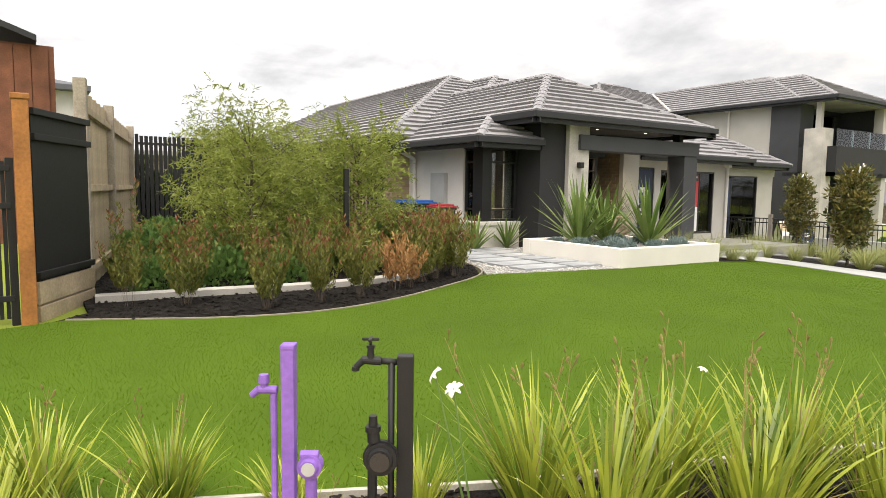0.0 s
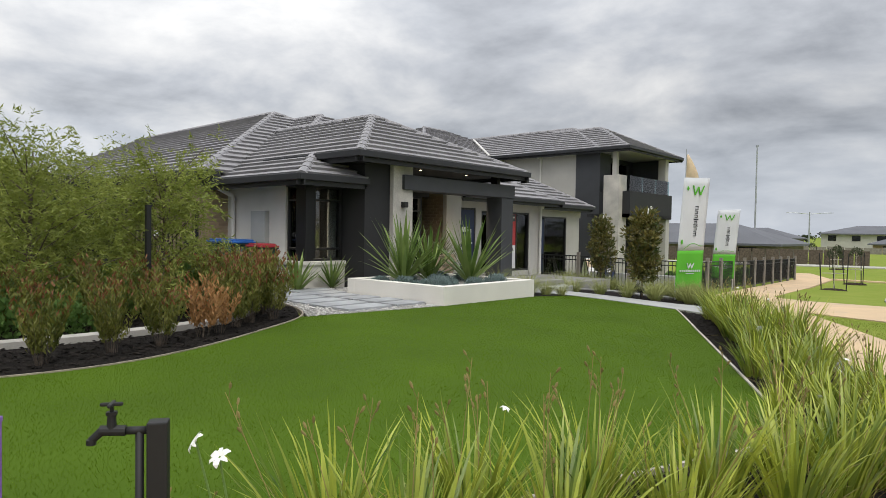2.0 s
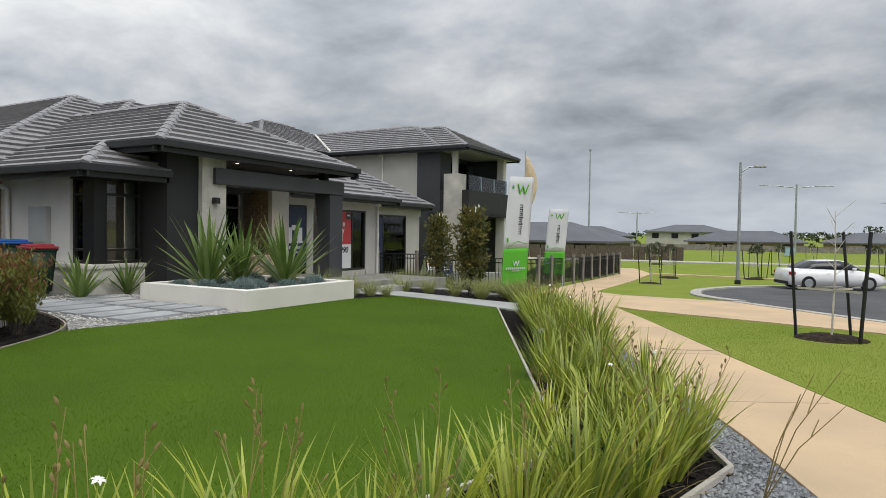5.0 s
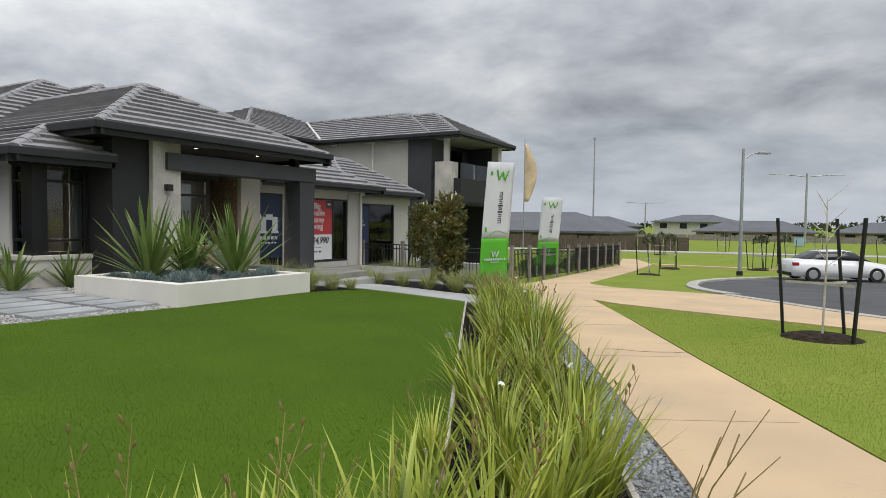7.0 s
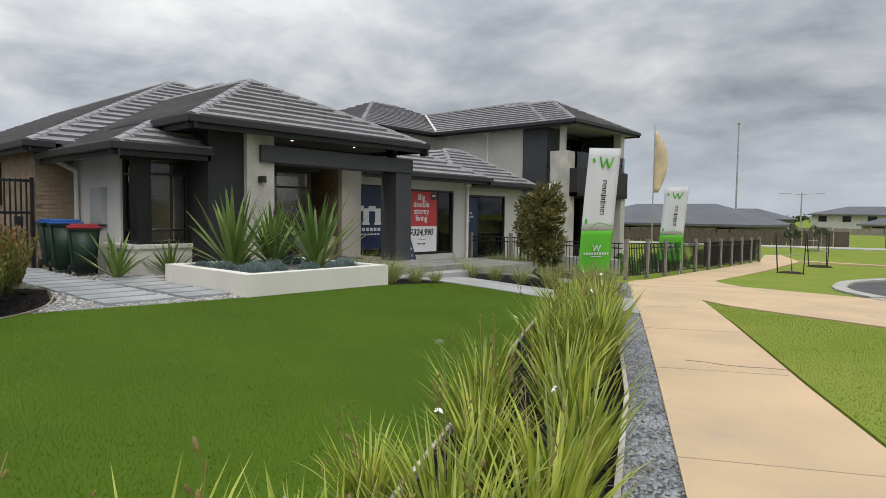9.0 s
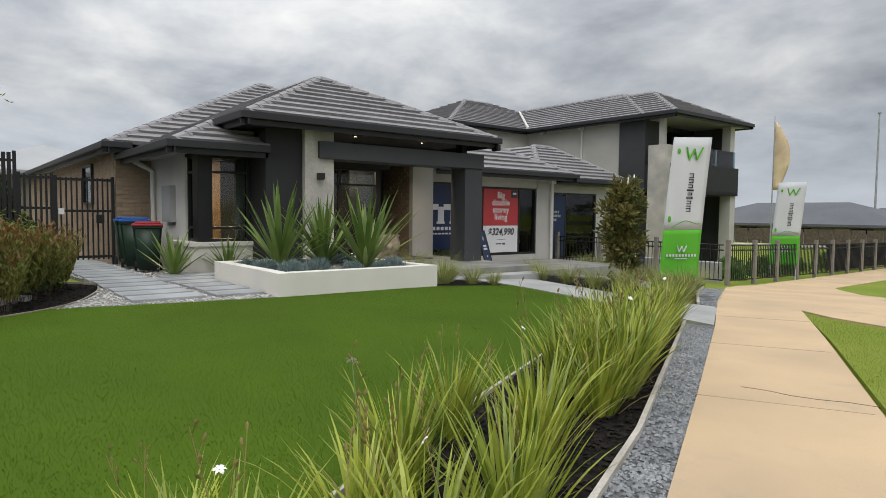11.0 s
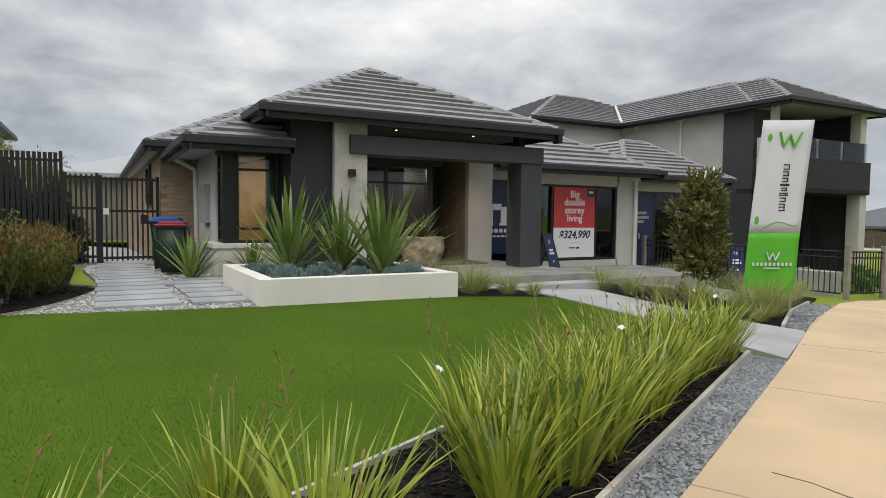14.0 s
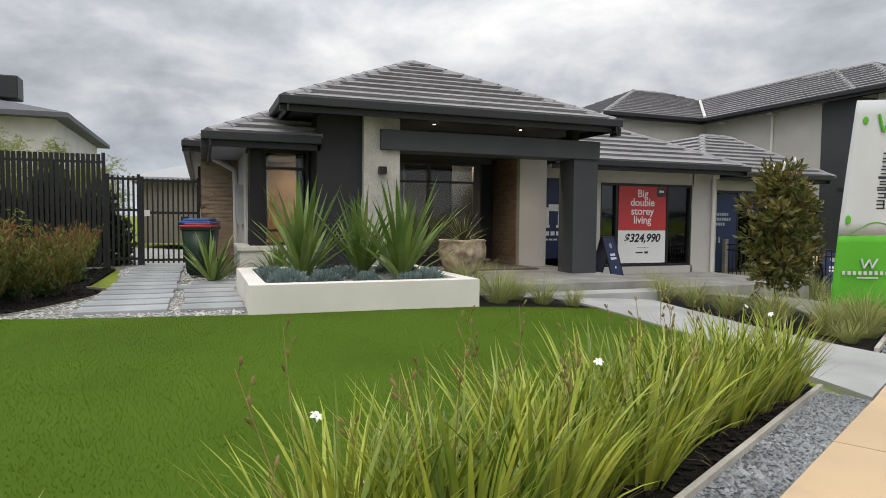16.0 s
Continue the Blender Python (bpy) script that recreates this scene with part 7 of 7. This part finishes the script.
part("meter_pipe", tube(bmesh.new(), (-0.09, -0.04, 0.0), (-0.09, -0.04, 0.46), 0.014), M_TAP, tap)
lilac = thing("garden_tap", "lilac recycled water tap and meter on a lilac post", "tap", at=pose(-1.95, 1.03, 0.27, 0, 0, 56.5))
part("post", box(bmesh.new(), -0.018, 0.018, -0.02, 0.02, -0.05, 0.8, 0.004), M_PURPLE, lilac)
part("post_cap", box(bmesh.new(), -0.0195, 0.0195, -0.0215, 0.0215, 0.792, 0.806, 0.004), M_PURPLE, lilac)
part("riser_pipe", tube(bmesh.new(), (-0.04, -0.005, 0.3), (-0.04, -0.005, 0.67), 0.009), M_PURPLE, lilac)
bm = tube(bmesh.new(), (-0.03, -0.005, 0.68), (-0.08, -0.005, 0.68), 0.012)
tube(bm, (-0.078, -0.005, 0.682), (-0.1, -0.005, 0.663), 0.011, 0.009)
tube(bm, (-0.066, -0.005, 0.68), (-0.066, -0.005, 0.705), 0.011, 0.009)
tube(bm, (-0.066, -0.005, 0.7), (-0.066, -0.005, 0.722), 0.015, 0.013)
part("tap_body", bm, M_PURPLE, lilac)
bm = tube(bmesh.new(), (0.065, -0.02, 0.485), (0.065, -0.055, 0.485), 0.033, 0.033, 20)
tube(bm, (0.065, -0.055, 0.485), (0.065, -0.066, 0.485), 0.026, 0.022, 20)
tube(bm, (0.04, -0.04, 0.515), (0.088, -0.04, 0.515), 0.012, 0.012, 10)
m = part("water_meter", bm, M_PURPLE, lilac)
part("meter_face", tube(bmesh.new(), (0.065, -0.066, 0.485), (0.065, -0.069, 0.485), 0.018, 0.018, 18), M_METER, m, "pale meter face")
part("meter_pipe", tube(bmesh.new(), (0.065, -0.03, 0.0), (0.065, -0.03, 0.48), 0.016), M_PURPLE, lilac)
# hairline crack and joints of the footpath
r = random.Random(2)
crack = [(-1.75 + 0.16 * i, 9.35 + 0.05 * i + r.uniform(-0.03, 0.03)) for i in range(6)]
tagged(new("path_crack", raw("path_crack", *ribbon(crack, 0.004, -0.01, 0.003), M_BARK)), "thin dark crack across the buff footpath", "crack", "", "structure")
for k in range(4):
    a = Vector((-0.9 - 0.98 * k * 1.0, 6.9 + 1.98 * k))
    d = Vector((0.883, 0.47))
    tagged(new("path_joint", raw("path_joint", *ribbon([tuple(a + d * s) for s in (0.05, 0.6, 1.1)], 0.006, -0.01, 0.002), M_MORTAR)), "narrow control joint across the footpath", "joint", "path joints", "structure")
# spotlight below the magnolia
spot = thing("spotlight", "black adjustable garden spotlight in the mulch", "lamp", at=pose(-6.75, 14.65, 0.02, 0, 0, 200))
part("spike", tube(bmesh.new(), (0, 0, -0.05), (0, 0, 0.16), 0.012), M_TAP, spot)
part("head", tube(bmesh.new(), (-0.06, 0, 0.15), (0.12, 0, 0.27), 0.055, 0.075, 16), M_TAP, spot)


# ---- loose ground: stones, chips, turf blades ----
def scatter(poly, n, off, kinds, size, seed, flatten=0.6):
    """Many little faceted stones or chips in one mesh."""
    r = np.random.default_rng(seed)
    xs, ys = [p[0] for p in poly], [p[1] for p in poly]
    out_v, out_f = [], []
    base = np.array([(1, 0, 0), (-1, 0, 0), (0, 1, 0), (0, -1, 0), (0, 0, 1), (0, 0, -1)], float)
    tri = [(0, 2, 4), (2, 1, 4), (1, 3, 4), (3, 0, 4), (2, 0, 5), (1, 2, 5), (3, 1, 5), (0, 3, 5)]
    made = 0
    while made < n:
        x, y = r.uniform(min(xs), max(xs)), r.uniform(min(ys), max(ys))
        if not inside((x, y), poly):
            continue
        made += 1
        s = size * r.uniform(0.5, 1.25)
        pts = base * r.uniform(0.6, 1.2, (6, 1)) * s * np.array((1.0, r.uniform(0.55, 1), flatten * r.uniform(0.6, 1.2)))
        a, b = r.uniform(0, 6.283), r.uniform(-0.4, 0.4)
        ca, sa, cb, sb = math.cos(a), math.sin(a), math.cos(b), math.sin(b)
        rx = pts[:, 0] * cb - pts[:, 2] * sb
        rz = pts[:, 0] * sb + pts[:, 2] * cb
        z = ground_z(x, y) + off + s * 0.25
        k = len(out_v)
        out_v += list(zip(x + rx * ca - pts[:, 1] * sa, y + rx * sa + pts[:, 1] * ca, z + rz))
        out_f += [(k + p, k + q, k + w) for p, q, w in tri]
    return out_v, out_f


tagged(new("gravel", raw("gravel", *scatter(GRAVEL, 15000, -0.02, 1, 0.0165, 3, 0.75), M_STONE)), "loose crushed grey stones beside the footpath", "gravel", "", "stuff")
tagged(new("gravel", raw("gravel", *scatter(GRAVEL2, 900, -0.01, 1, 0.022, 4), M_STONE)), "loose crushed grey stones past the walkway", "gravel", "", "stuff")
YARD = [(-7.36, 5.8), (-7.2, 7.0), (-7.05, 8.2), (-9.4, 8.2), (-9.4, 10.0), (-11.0, 10.0), (-11.0, 8.35), (-13.5, 8.35), (-13.9, 6.4), (-13.0, 6.35), (-9.9, 6.65), (-8.3, 6.32)]
tagged(new("pebbles", raw("pebbles", *scatter(YARD, 6000, 0.0, 1, 0.026, 6, 0.45), M_SCORIA)), "loose pale pebbles between the pavers", "pebbles", "", "stuff")
tagged(new("pebbles", raw("pebbles", *scatter([(-9.2, 8.36), (-7.24, 8.36), (-7.24, 10.48), (-9.2, 10.48)], 1500, 0.22, 1, 0.02, 7), M_SCORIA)), "pale pebble topping in the planter", "pebbles", "", "stuff")
tagged(new("mulch", raw("mulch", *scatter(BED_FRONT, 7000, -0.01, 1, 0.024, 8, 0.3), M_CHIP)), "loose black bark chips in the front bed", "mulch", "", "stuff")
tagged(new("mulch", raw("mulch", *scatter(SIDE_BED, 6000, 0.0, 1, 0.03, 9, 0.3), M_CHIP)), "loose black bark chips in the side bed", "mulch", "", "stuff")


def turf(poly, n, seed, tall, material, name, label, lean=0.45, wide=0.0025, off=0.0):
    r = np.random.default_rng(seed)
    xs, ys = [p[0] for p in poly], [p[1] for p in poly]
    pts = [(x, y) for x, y in zip(r.uniform(min(xs), max(xs), int(n)), r.uniform(min(ys), max(ys), int(n))) if inside((x, y), poly)]
    v = np.zeros((len(pts) * 3, 3))
    for i, (x, y) in enumerate(pts):
        a, l = r.uniform(0, 6.283), r.uniform(0.5, 1.1) * tall
        z = ground_z(x, y) + off
        c, s = math.cos(a), math.sin(a)
        v[3 * i] = (x - s * wide, y + c * wide, z)
        v[3 * i + 1] = (x + s * wide, y - c * wide, z)
        v[3 * i + 2] = (x + c * l * lean * r.uniform(0.2, 1.4), y + s * l * lean, z + l)
    tagged(new(name, raw(name, v.tolist(), [(3 * i, 3 * i + 1, 3 * i + 2) for i in range(len(pts))], material)), label, "grass", "", "stuff")


turf(VERGE, 150000, 14, 0.016, M_VBLADE, "verge_grass", "mown verge grass blades beside the footpath", 0.6, 0.0025, -0.012)
turf(LAWN, 260000, 12, 0.013, M_BLADE, "turf", "short dense synthetic turf blades", 0.7, 0.0022)
